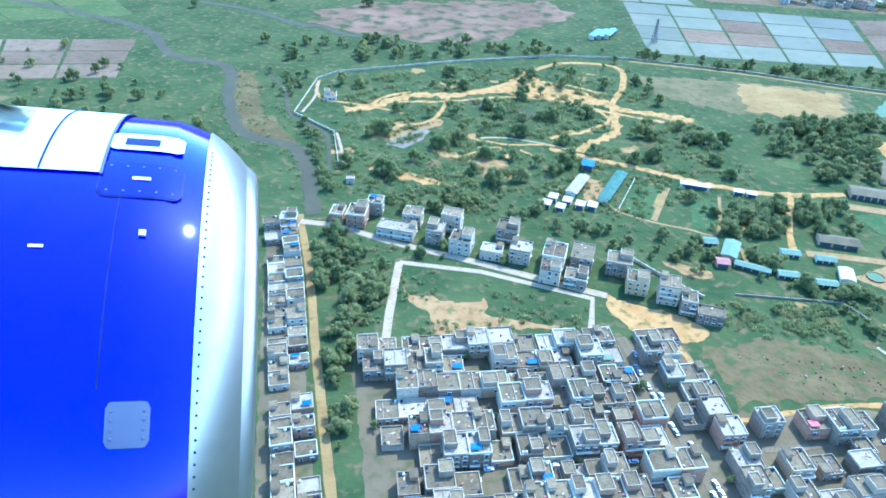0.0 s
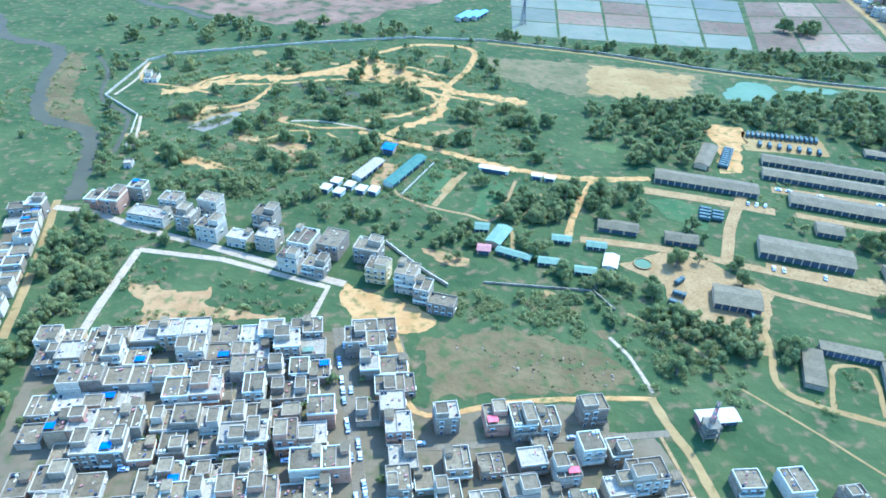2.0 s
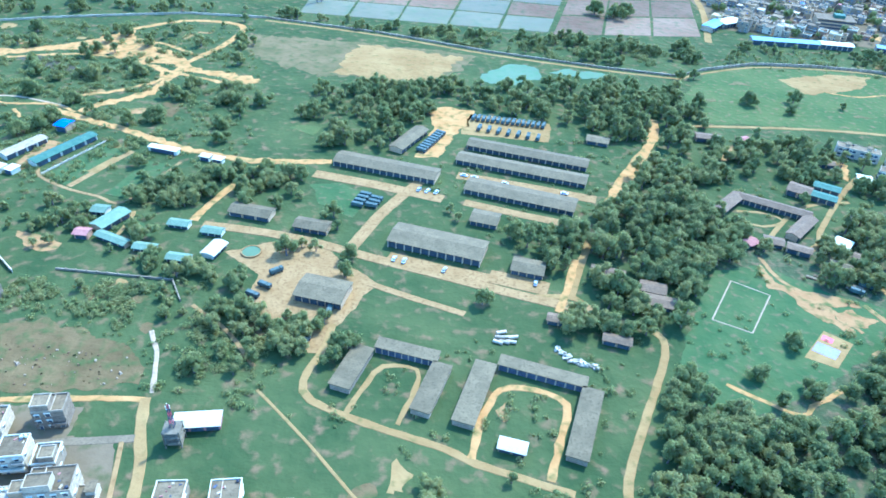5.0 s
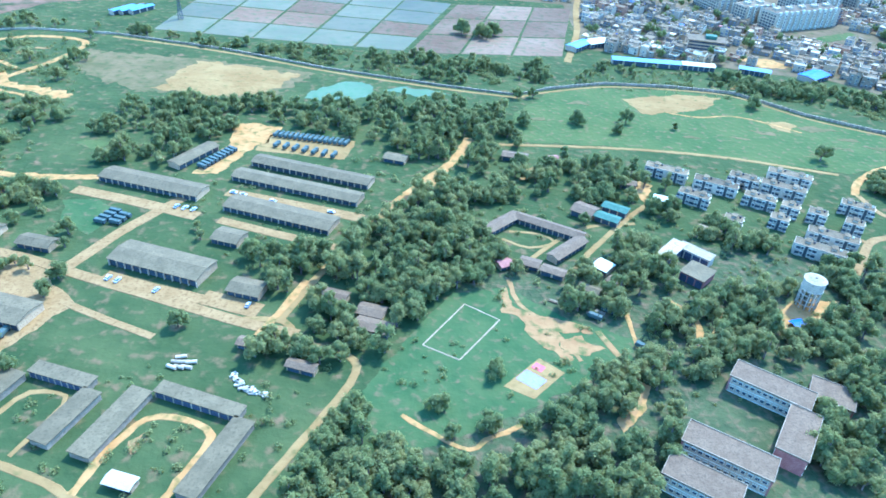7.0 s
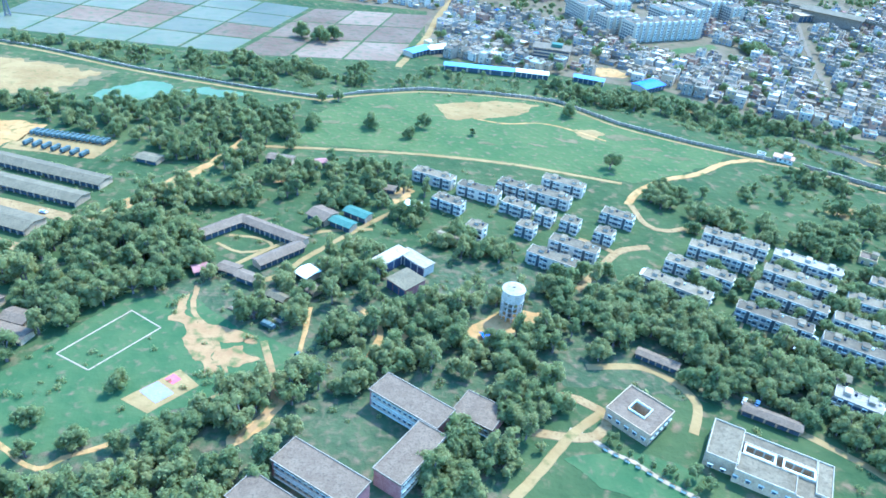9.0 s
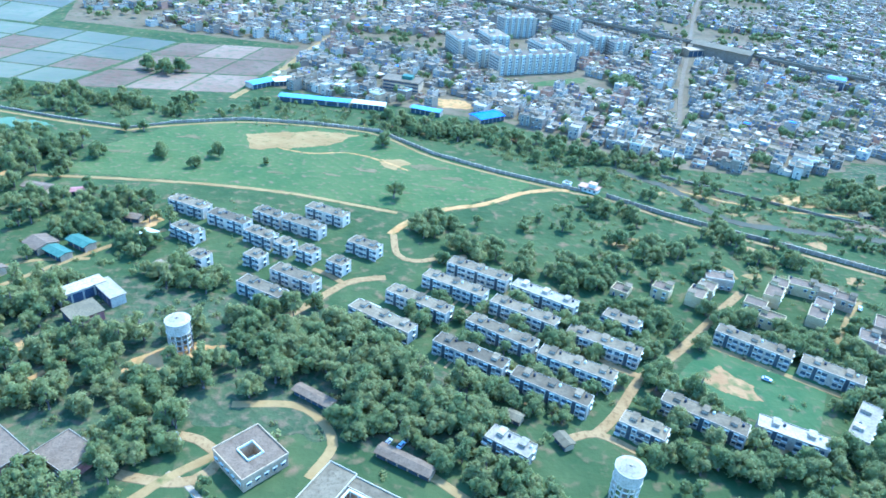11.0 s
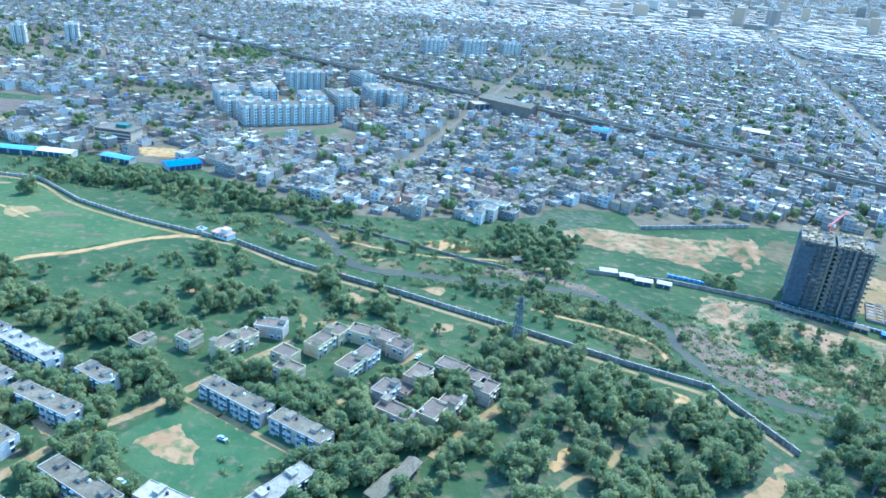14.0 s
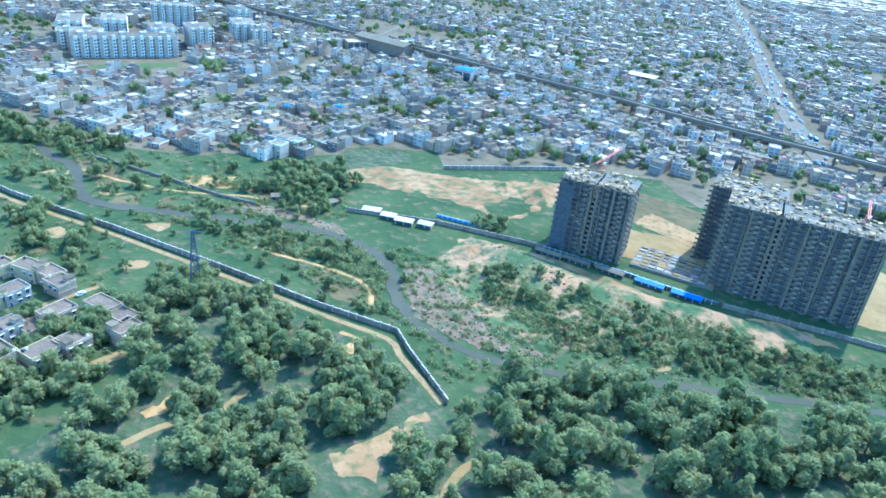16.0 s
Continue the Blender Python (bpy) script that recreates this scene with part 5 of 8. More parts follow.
for x, y, w, d, a, h in ((303.9, 133.9, 15.5, 5.4, -34, 4.0), (316.8, 134.2, 8.5, 6.2, -30, 2.2), (304.4, 121.6, 13.2, 5.4, 57, 4.0), (289.8, 116.4, 16, 5.6, -31, 4.0), (283.1, 109.5, 13, 5.6, -31, 4.0)):
    ob = thing("school_block", x, y, a, "two-storey school block with brick ends and a flat roof", "school", "school blocks")
    footprint(x, y, w, d, a)
    part("wall", Geo().box(0, 0, -0.1, w - 0.6, d, h).mesh("wall", "wall_paint_0"), ob)
    part("roof", Geo().box(0, 0, h - 0.1, w + 0.3, d + 0.6, 0.2).mesh("roof", "tile_roof"), ob)
    for e in (-1, 1):
        part("brick_end", Geo().box(0, 0, -0.1, 0.32, d + 0.1, h).mesh("brick_end", "brick_red"), ob, m=pose(e * (w / 2 - 0.16), 0, 0))
    part("parapet", ring(Geo(), w + 0.3, d + 0.6, h + 0.1, 0.18, 0.12).mesh("parapet", "wall_paint_2"), ob)
    for f in range(2 if h > 3 else 1):
        part("floor_band", Geo().box(0, -d / 2 - 0.08, f * 1.95, w - 0.7, 0.2, 0.16).mesh("floor_band", "white_paint"), ob)
        for i in range(int(w / 1.25)):
            part("window", WIN, ob, m=pose((i + 0.5) / int(w / 1.25) * (w - 1) - w / 2 + 0.5, -d / 2 - 0.02, f * 1.95 + 0.7))
vi = thing("villa", 347.6, 136.5, -43, "large cream villa with flat roofs round a courtyard", "villa")
footprint(347.7, 135.9, 9, 9, 0)
for x, y, w, d in ((0, 3.0, 9.4, 3.0), (0, -3.0, 9.4, 3.0), (-3.2, 0, 3.0, 3.0), (3.2, 0, 3.0, 3.0)):
    part("wing", Geo().box(x, y, -0.1, w, d, 2.9).mesh("wing", "wall_paint_1"), vi)
    part("roof", Geo().box(x, y, 2.8, w + 0.05, d + 0.05, 0.1).mesh("roof", "tile_roof"), vi)
part("parapet", ring(Geo(), 9.7, 9.3, 2.8, 0.4, 0.14).mesh("parapet", "wall_paint_1"), vi)
part("court_parapet", ring(Geo(), 3.6, 3.2, 2.8, 0.5, 0.14).mesh("court_parapet", "white_paint"), vi)
part("court_floor", Geo().box(0, 0, 0, 3.3, 3.0, 0.1).mesh("court_floor", "white_paint"), vi)
for i in range(5):
    part("window", WIN, vi, m=pose(-3.6 + i * 1.8, -4.52, 0.9))
    part("window", WIN, vi, m=pose(4.74, -3.4 + i * 1.7, 0.9, 0, 0, 90))
cx = thing("large_house", 368.5, 126.0, -27, "large cream house with stepped roofs and open courts", "house")
footprint(368.5, 126, 20, 10, -27)
for x, y, w, d, h in ((-7.5, 0.5, 5.5, 9.5, 3.0), (0, -3.2, 10, 4.6, 2.9), (6.8, -2.8, 5.0, 4.8, 2.3), (1.5, 3.8, 13, 2.6, 2.6), (9.5, 1.0, 2.6, 8.2, 2.6)):
    part("wing", Geo().box(x, y, -0.1, w, d, h + 0.1).mesh("wing", "wall_paint_1"), cx)
    part("roof", Geo().box(x, y, h, w - 0.1, d - 0.1, 0.07).mesh("roof", "roof_concrete"), cx)
    k = ring(Geo(), w + 0.1, d + 0.1, 0, 0.32, 0.12)
    part("parapet", k.mesh("parapet", "wall_paint_0"), cx, m=pose(x, y, h))
for x in (-1.5, 5.2):
    pg = part("pergola", ring(Geo(), 5.6, 2.6, 0, 0.35, 0.35).mesh("pergola", "white_paint"), cx, "pale open frame over a court", m=pose(x, 0.9, 2.6))
    for i in range(4):
        for e in (-1.1, 1.1):
            part("post", Geo().box(0, 0, -2.5, 0.25, 0.25, 2.5).mesh("post", "white_paint"), pg, m=pose(-2.4 + i * 1.6, e, 0))
for i in range(7):
    part("window", WIN, cx, m=pose(-9 + i * 2.2, -5.52 if -5 < -9 + i * 2.2 < 5 else -5.22, 1.0))
shed(374.5, 138.5, 11, 2.6, -27, 1.5, "tile_roof", 5, "long brown-roofed row of garages under trees", "garage", rise=0.4)
shed(355.5, 153.6, 9, 2.4, -30, 1.5, "tile_roof", 6, "dark open garage row under trees", "garage", rise=0.3)
for i in range(9):
    t = i / 8
    x, y = 340 + 14 * t, 128.4 - 9.6 * t
    p = thing("garden_wall", x, y, -34, "low white garden wall panel beside clipped shrubs", "wall", "garden wall panels")
    part("panel", Geo().box(0, 0, 0, 0.9, 0.14, 0.6).mesh("panel", "white_paint"), p)
    part("coping", Geo().box(0, 0, 0.6, 1.0, 0.22, 0.08).mesh("coping", "concrete_road"), p)
for x, y, w, d, a, t in ((258.5, 176, 5, 3.6, -20, "tile_roof"), (264, 172.5, 6, 3, -25, "tile_roof"), (252, 175, 3.4, 3.0, 30, "brick_red"), (272, 166, 5, 2.4, -30, "shed_roof"), (277, 176, 4, 4.5, -40, "white_paint"),
                            (279, 170, 3.4, 2.8, -40, "tile_roof"), (211, 158, 8, 3.6, -15, "tile_roof"), (221, 153, 6, 4.0, -15, "tile_roof"), (222, 148, 8, 4.0, -15, "tile_roof"), (209, 134, 6, 2.4, -15, "tile_roof"), (197, 140, 5, 2.6, -12, "tile_roof"),
                            (258, 236, 8, 4, -10, "tile_roof"), (220, 230, 7, 4.5, -15, "shed_roof"), (270, 236, 4, 3, 20, "brick_red"), (292, 222, 5, 3, -10, "tile_roof"), (300, 213, 4, 3, -20, "white_paint"), (310, 197, 6, 3, -30, "roof_concrete"),
                            (362, 186, 5.2, 3, -30, "white_paint"), (395, 152, 3, 2.4, -30, "shed_roof"), (404, 146.5, 3.4, 2.4, -60, "shed_roof"), (487, 163, 6, 2.6, 60, "roof_concrete"), (476, 150, 4, 3, 60, "roof_concrete"), (483.5, 159, 3, 8, -38, "shed_roof")):
    shed(x, y, w, d, a, RNG.uniform(1.3, 1.7), t, 2, "small outbuilding among trees", "outbuilding", rise=0.4)

for tx, ty in ((324.8, 166.6), (412.8, 134.4)):
    wt = thing("water_tower", tx, ty, 0, "round pale concrete water tower on ringed columns", "water tower")
    BUILT.append((tx, ty, 3.2))
    part("tank", Geo().drum(0, 0, 5.1, 2.6, 2.6, 0.18, 32).drum(0, 0, 5.28, 2.5, 2.5, 2.3, 32).drum(0, 0, 7.58, 2.66, 2.66, 0.18, 32).mesh("tank", "wall_paint_3"), wt)
    part("dome", Geo().drum(0, 0, 7.76, 2.5, 1.7, 0.26, 32).drum(0, 0, 8.02, 1.7, 0.35, 0.2, 32).drum(0, 0, 8.22, 0.3, 0.3, 0.2, 10).mesh("dome", "roof_pale"), wt)
    for i in range(12):
        a = 2 * math.pi * i / 12
        part("column", Geo().box(2.35 * math.cos(a), 2.35 * math.sin(a), -0.1, 0.26, 0.26, 5.2, math.degrees(a)).mesh("column", "wall_paint_3"), wt)
    for z in (1.2, 2.5, 3.8):
        k = Geo()
        for i in range(12):
            a, b = 2 * math.pi * i / 12, 2 * math.pi * (i + 1) / 12
            k.beam((2.35 * math.cos(a), 2.35 * math.sin(a), z), (2.35 * math.cos(b), 2.35 * math.sin(b), z), 0.12)
        part("ring_beam", k.mesh("ring_beam", "wall_paint_3"), wt)
    part("stair_shaft", Geo().drum(0, 0, -0.1, 0.55, 0.55, 5.2, 12).mesh("stair_shaft", "wall_paint_2"), wt)
    part("ladder", Geo().beam((2.62, -0.14, 0), (2.62, -0.14, 7.9), 0.03).beam((2.62, 0.14, 0), (2.62, 0.14, 7.9), 0.03).mesh("ladder", "dark_metal"), wt)
tp = thing("blue_shelter", 319.6, 158.2, 20, "low shelter with a bright blue tarpaulin", "shelter")
part("sheet", Geo().gable(0, 0, 0.8, 3.0, 2.4, 0.3).mesh("sheet", "blue_sheet"), tp)
for a in (-1.3, 1.3):
    for b in (-1.0, 1.0):
        part("post", Geo().box(a, b, 0, 0.08, 0.08, 0.85).mesh("post", "steel"), tp)

# ---- quarters ----
# Upper dark piece: shade in the balcony opening, given as colour.
BALC = Geo().box(0, -0.2, 0, 1.15, 0.5, 0.42, mi=0).box(0, 0.03, 0.42, 1.05, 0.1, 0.75, mi=1).mesh("balcony", "wall_paint_3", "glass_and_shade")


def block(length, paint, roofm="roof_concrete"):
    """A two-storey housing block with dark stair strips, balconies and a stepped roofline."""
    w, d, h = length, 4.0, 3.2
    ob = thing("housing_block", 0, 0, 0, "weathered two-storey white housing block with dark stair bays", "apartment block", "housing blocks")
    k = Geo().box(0, 0, -0.1, w, d, h + 0.1)
    units = max(1, round(w / 5.4))
    part("wall", k.mesh("wall", paint), ob)
    roof = part("roof", Geo().box(0, 0, h, w - 0.1, d - 0.1, 0.06).mesh("roof", roofm), ob)
    part("parapet", ring(Geo(), w + 0.04, d + 0.04, h, 0.22, 0.1).mesh("parapet", "wall_paint_0"), roof)
    for u in range(units):
        x = (u + 0.5) / units * w - w / 2
        # Flat dark strip: the recessed stair slot's shade, put into colour.
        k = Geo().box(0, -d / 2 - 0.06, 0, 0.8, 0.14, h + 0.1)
        part("stair_bay", k.mesh("stair_bay", "net_and_stair_shade"), ob, "dark strip as the shade of a stair slot", m=pose(x, 0, 0))
        part("stair_room", Geo().box(0, 0, 0, 1.2, 1.8, 0.7, mi=0).box(0, 0, 0.7, 1.5, 2.1, 0.1, mi=1).mesh("stair_room", paint, roofm), roof, m=pose(x, 0.7, h))
        part("water_tank", TANK_W if u % 2 else TANK, roof, m=pose(x + 1.5, 0.8, h + 0.06))
        for f in range(2):
            for e in (-1, 1):
                part("balcony", BALC, ob, m=pose(x + e * 2.0, -d / 2, f * 1.55 + 0.05))
                part("window", WIN, ob, m=pose(x + e * 0.95, -d / 2 - 0.02, f * 1.55 + 0.6))
    for f in range(2):
        part("window", WIN_TALL, ob, m=pose(w / 2 + 0.02, 0.4, f * 1.55 + 0.35, 0, 0, 90))
    return ob


PROTO = {}


def put_block(x, y, length, ang, paint="wall_paint_3"):
    L = min((17, 13, 9, 5), key=lambda q: abs(q - length))
    footprint(x, y, L, 4, ang)
    m = pose(x, y, 0, 0, 0, ang)
    roofm = "roof_pale" if (x, y) in ((449, 151), (465.5, 155.5), (393.5, 143.2), (405, 194.6)) else "roof_concrete"
    if (L, paint, roofm) not in PROTO:
        PROTO[(L, paint, roofm)] = block(L, paint, roofm)
        PROTO[(L, paint, roofm)].matrix_basis = m
    else:
        copy_thing(PROTO[(L, paint, roofm)], m)


for x, y, L, a in ((386.4, 169.4, 17, -29), (382.8, 196.4, 17, -28), (389, 204, 17, -27), (405, 194.6, 16, -31), (399.4, 186.6, 17, -30), (393.6, 177.6, 15, -32), (416.6, 176.6, 17, -27),
                   (409.2, 167.8, 17, -28), (402.8, 159.6, 18, -29), (366.3, 179.9, 15, -32), (374.3, 188, 16, -30), (422.6, 186, 9.5, -33)):
    put_block(x, y, L, a)
for x, y, L, a in ((452.2, 180.7, 16.8, -33), (466.5, 172, 13, -33), (432.8, 154.7, 15, -32), (419.7, 149.9, 9.8, -31), (449, 151, 13, -26), (465.5, 155.5, 13, 51), (393.5, 143.2, 8.6, -32)):
    put_block(x, y, L, a, "wall_paint_0")
for x, y, L, a in ((305.5, 229.8, 13, -24), (319, 222.7, 13, -25), (310.1, 214.3, 9, -30), (329.3, 227.2, 9, -28), (339.8, 222.6, 13, -26), (345.1, 231.2, 13, -25), (329.9, 214.8, 8, -28), (337.4, 210.6, 6.7, -30),
                   (358.3, 213.1, 10, -28), (352.7, 202.9, 6.3, -30), (344.1, 207.6, 4, -28), (343.2, 195.2, 13, -27), (336.8, 188.4, 12, -28), (317.6, 201.1, 4, -28), (331.4, 203.2, 4, -28)):
    put_block(x, y, L, a)
OLD = "old ochre houses round a green"
for x, y, w, a, f in ((436.4, 202.5, 3.8, -32, 2), (445, 201, 5.4, 58, 2), (448.5, 204.5, 4.2, 58, 2), (453.5, 210.2, 6.4, -10, 2), (466, 204, 6.0, 58, 2), (469.5, 209, 4.0, 58, 2), (460.8, 192, 5.0, -32, 1),
                      (475.7, 209.4, 6.2, -22, 2), (481, 207.4, 5.0, -32, 2), (484.5, 203.8, 4.4, -32, 1), (473.8, 195.4, 5.8, 58, 1), (477, 199.5, 4.6, 58, 1), (489, 192.6, 5.6, 58, 2), (482, 186.4, 4.6, 58, 2), (485.8, 188.5, 3.6, -32, 1),
                      (496.8, 196, 6.6, -32, 2), (501.6, 192.6, 5.2, -32, 2), (503.6, 188.4, 4.4, 58, 1), (484.3, 178.7, 7.0, -32, 1), (492, 179.6, 5.4, 58, 1), (496, 183.2, 4.6, 58, 2), (459, 198.2, 4.4, -32, 1), (425.9, 202.4, 3.6, -32, 1)):
    house(x, y, w + 0.8, 4.2, a, max(f, 2) if w > 4.2 else f, RNG.choice(("wall_paint_1", "wall_paint_1", "wall_paint_0", "wall_paint_1", "ochre_paint")), group=OLD, rich=False, label="old ochre house with a flat brown roof by a green")

# ---- boundary walls ----
def along(pts, step):
    out = []
    for (ax, ay), (bx, by) in zip(pts, pts[1:]):
        n = max(1, round(math.hypot(bx - ax, by - ay) / step))
        for k in range(n):
            out.append((ax + (bx - ax) * (k + 0.5) / n, ay + (by - ay) * (k + 0.5) / n, math.degrees(math.atan2(by - ay, bx - ax)), math.hypot(bx - ax, by - ay) / n))
    return out


def boundary(name, pts, step, h, panel_mat, post_mat, label, thick=0.14):
    ob = setting(name, None, label)
    pan = Geo().box(0, 0, -0.1, step, thick, h, mi=0).box(0, 0, h - 0.1, step, thick + 0.1, 0.08, mi=1).box(-step / 2, 0, -0.1, 0.26, thick + 0.14, h + 0.3, mi=1).mesh("panel", panel_mat, post_mat)
    for x, y, a, L in along(pts, step):
        o = part("panel", pan, ob, m=pose(x, y, 0, 0, 0, a))
        o.scale = (L / step, 1, 1)
        LANES.append((x - 1, y, x + 1, y, 1.2))
    return ob


boundary("boundary_wall_east", [(274, 300), (299, 310), (326, 311), (352, 308), (374, 289), (396, 277), (417, 268.5), (425, 265.5)], 2.0, 1.1, "wall_paint_2", "wall_paint_0", "long grey panel wall with pale posts round a meadow")
boundary("boundary_wall_south", [(433, 262.5), (451, 251), (467, 243), (484, 235), (499, 227), (516, 218), (539, 205), (557, 196.5), (559.5, 190), (567, 174)], 2.0, 1.35, "wall_paint_2", "wall_paint_0", "long grey panel wall with pale posts beside a path")
boundary("boundary_wall_north", [(-36, 216), (-41, 240), (-59, 256), (-56, 293), (-48, 302), (3, 321), (52, 335), (88, 335)], 2.4, 0.9, "wall_paint_0", "wall_paint_3", "long pale boundary wall round the scrub land")
boundary("boundary_wall_fields", [(88, 335), (139, 324), (186, 308), (232, 297), (262, 292), (274, 300)], 3.0, 0.8, "wall_paint_2", "wall_paint_0", "long pale boundary wall beside the fields")
boundary("site_wall", [(541, 257), (567, 253), (592, 244), (596, 242)], 2.5, 1.3, "wall_paint_4", "wall_paint_2", "grey block wall of a building site")
boundary("site_wall_low", [(637, 217), (658, 208), (700, 188)], 2.5, 1.3, "wall_paint_4", "wall_paint_2", "grey block wall of a building site")
boundary("site_fence", [(596, 242), (613, 232), (636, 217.5)], 1.6, 1.1, "shed_roof", "steel", "dull grey sheet fence of a building site", 0.06)
boundary("cyan_fence", [(567, 258), (579, 253)], 1.6, 1.0, "cyan_sheet", "steel", "bright turquoise sheet fence", 0.06)
boundary("drain_wall", [(456.6, 284), (471.7, 277), (486, 270), (503, 261), (516, 256)], 2.5, 0.9, "wall_paint_4", "wall_paint_2", "low grey drain wall through scrub")
boundary("town_wall", [(570, 298), (615, 307.5)], 2.5, 1.4, "wall_paint_2", "wall_paint_0", "pale wall along the edge of the town")
boundary("retaining_wall", [(54, 166), (60, 159), (66, 152.5), (71, 148)], 2.2, 1.0, "wall_paint_3", "wall_paint_3", "white retaining wall beside apartment houses")
boundary("lawn_wall", [(56.5, 192), (66, 213)], 2.2, 0.5, "wall_paint_3", "wall_paint_3", "low white wall beside a lawn")
boundary("plot_wall", [(112, 141), (108, 148), (95, 149), (80, 150)], 2.5, 0.6, "wall_paint_2", "wall_paint_2", "low grey wall through scrub")
lane("field_path", [(88, 332), (139, 321), (186, 305.5), (232, 294.5), (262, 289.5)], 1.4, "pale_soil", "pale path along a field wall", rag=0.2)
lane("wall_path_upper", [(262, 289.5), (274, 297), (299, 307), (326, 308.5), (351, 305), (373, 286.5), (396, 274.5), (417, 266)], 1.2, "pale_soil", "pale path along a boundary wall", rag=0.2, z=0.1)

gh = thing("gatehouse", 427.8, 266.6, -30, "small pink and white gatehouse at a boundary wall", "gatehouse")
BUILT.append((427.8, 266.6, 4))
part("wall", Geo().box(0, 0, -0.1, 6.5, 3.4, 1.7).mesh("wall", "white_paint"), gh)
part("roof", Geo().box(0, 0, 1.6, 7.1, 4.0, 0.16).mesh("roof", "wall_paint_5"), gh)
part("upper_room", Geo().box(1.0, 0.2, 1.76, 2.4, 2.0, 1.2, mi=0).box(1.0, 0.2, 2.96, 2.8, 2.4, 0.14, mi=1).mesh("upper_room", "white_paint", "wall_paint_5"), gh)
for i in range(4):
    part("window", WIN, gh, m=pose(-2.4 + 1.6 * i, -1.72, 0.6))
house(420.5, 268.6, 2.6, 2.2, -30, 1, "wall_paint_3", label="small white guard box at a gate", rich=False)

# ---- vehicles ----
def car():
    ob = thing("car", 0, 0, 0, "small parked car standing on open ground", "car", "parked cars")
    k = Geo().box(0, 0, 0.18, 2.0, 0.82, 0.3).box(0, 0, 0.12, 1.86, 0.78, 0.1)
    part("body", k.mesh("body", "car_paint"), ob)
    part("cabin", Geo().box(-0.08, 0, 0.48, 1.2, 0.76, 0.25, top=0.78).mesh("cabin", "glass_and_shade"), ob)
    part("roof", Geo().box(-0.08, 0, 0.72, 0.92, 0.58, 0.035).mesh("roof", "car_paint"), ob)
    wh = Geo()
    for i in range(10):
        a = 2 * math.pi * i / 10
        wh.v += [(0.15 * math.cos(a), -0.05, 0.15 * math.sin(a)), (0.15 * math.cos(a), 0.05, 0.15 * math.sin(a))]
    for i in range(10):
        j = (i + 1) % 10
        wh.f.append((2 * i, 2 * j, 2 * j + 1, 2 * i + 1))
    wh.f += [tuple(range(0, 20, 2)), tuple(range(19, 0, -2))]
    wh.m = [0] * len(wh.f)
    me = wh.mesh("wheel", "rubber")
    for a in (-0.62, 0.62):
        for b in (-0.38, 0.38):
            part("wheel", me, ob, m=pose(a, b, 0.15))
    return ob, me


CAR, WHEEL = car()


def truck(cargo, label):
    ob = thing("truck", 0, 0, 0, label, "truck", "parked trucks")
    part("chassis", Geo().box(0, 0, 0.3, 3.3, 0.9, 0.12).mesh("chassis", "dark_metal"), ob)
    cab = part("cab", Geo().box(1.3, 0, 0.4, 0.75, 1.05, 0.9).mesh("cab", cargo), ob)
    part("windscreen", Geo().box(1.69, 0, 0.85, 0.03, 0.9, 0.35).mesh("windscreen", "glass_and_shade"), cab)
    k = Geo().box(-0.4, 0, 0.42, 2.5, 1.15, 0.55).box(-0.4, 0, 0.97, 2.5, 1.15, 0.35, top=0.85)
    part("canopy", k.mesh("canopy", cargo), ob)
    for a in (-0.9, 1.2):
        for b in (-0.48, 0.48):
            o = part("wheel", WHEEL, ob, m=pose(a, b, 0.26))
            o.scale = (1.7, 1.6, 1.7)
    return ob


TRUCK = truck("truck_green", "dark green covered lorry parked on the yard")
CAR.matrix_basis, TRUCK.matrix_basis = pose(-26.5, 100, 0.06, 0, 0, 100), pose(127.5, 144, 0.1, 0, 0, -25)
for x, y, a in ((129.5, 147.5, -25), (126.5, 140.5, -20), (145.6, 139.4, 85), (142, 129.5, 70), (131, 153, 40), (272, 156.5, -30), (275.5, 159, -30), (281, 147, -35), (279, 140, -30)):
    copy_thing(TRUCK, pose(x, y, 0.1, 0, 0, a))
for i in range(15):
    copy_thing(TRUCK, pose(179.5 + i * 1.68, 242.8 - i * 0.25, 0.1, 0, 0, 74 + RNG.uniform(-4, 4)))
    if i % 2 == 0 and i > 1:
        copy_thing(TRUCK, pose(178 + i * 1.6, 236 - i * 0.42, 0.1, 0, 0, 74 + RNG.uniform(-4, 4)))
for i in range(9):
    copy_thing(TRUCK, pose(162.6 + i * 0.72, 217.5 + i * 1.55, 0.06, 0, 0, -28))
for i in range(7):
    copy_thing(TRUCK, pose(146.5 + (i % 2) * 3.6 + i * 0.3, 184 + (i // 2) * 1.8, 0.06, 0, 0, -15))
for x, y, a in ((158.5, 160.5, 75), (161, 159.8, 75), (171, 157, 70), (193, 153.5, 80), (163, 194, 70), (165.5, 193.5, 60), (168, 193, 60), (176, 203.5, -15), (179, 202.6, -15), (188, 200, -15), (205, 196, -15)):
    copy_thing(CAR, pose(x, y, 0.13, 0, 0, a))
for i in range(18):
    t = RNG.random()
    x, y = 47 + 9.4 * t, 125 - 42 * t
    copy_thing(CAR, pose(x + RNG.choice((-0.85, 0.85)), y, 0.12, 0, 0, 103 + RNG.uniform(-4, 4)))
for v in (11.9, 24.6, 37.4):
    for i in range(5):
        p = Vector((-20, 123)) + U * RNG.uniform(4, 64) + V * (v + RNG.uniform(-0.5, 0.5))
        copy_thing(CAR, pose(p.x, p.y, 0.05, 0, 0, 7.6 + RNG.choice((0, 180))))
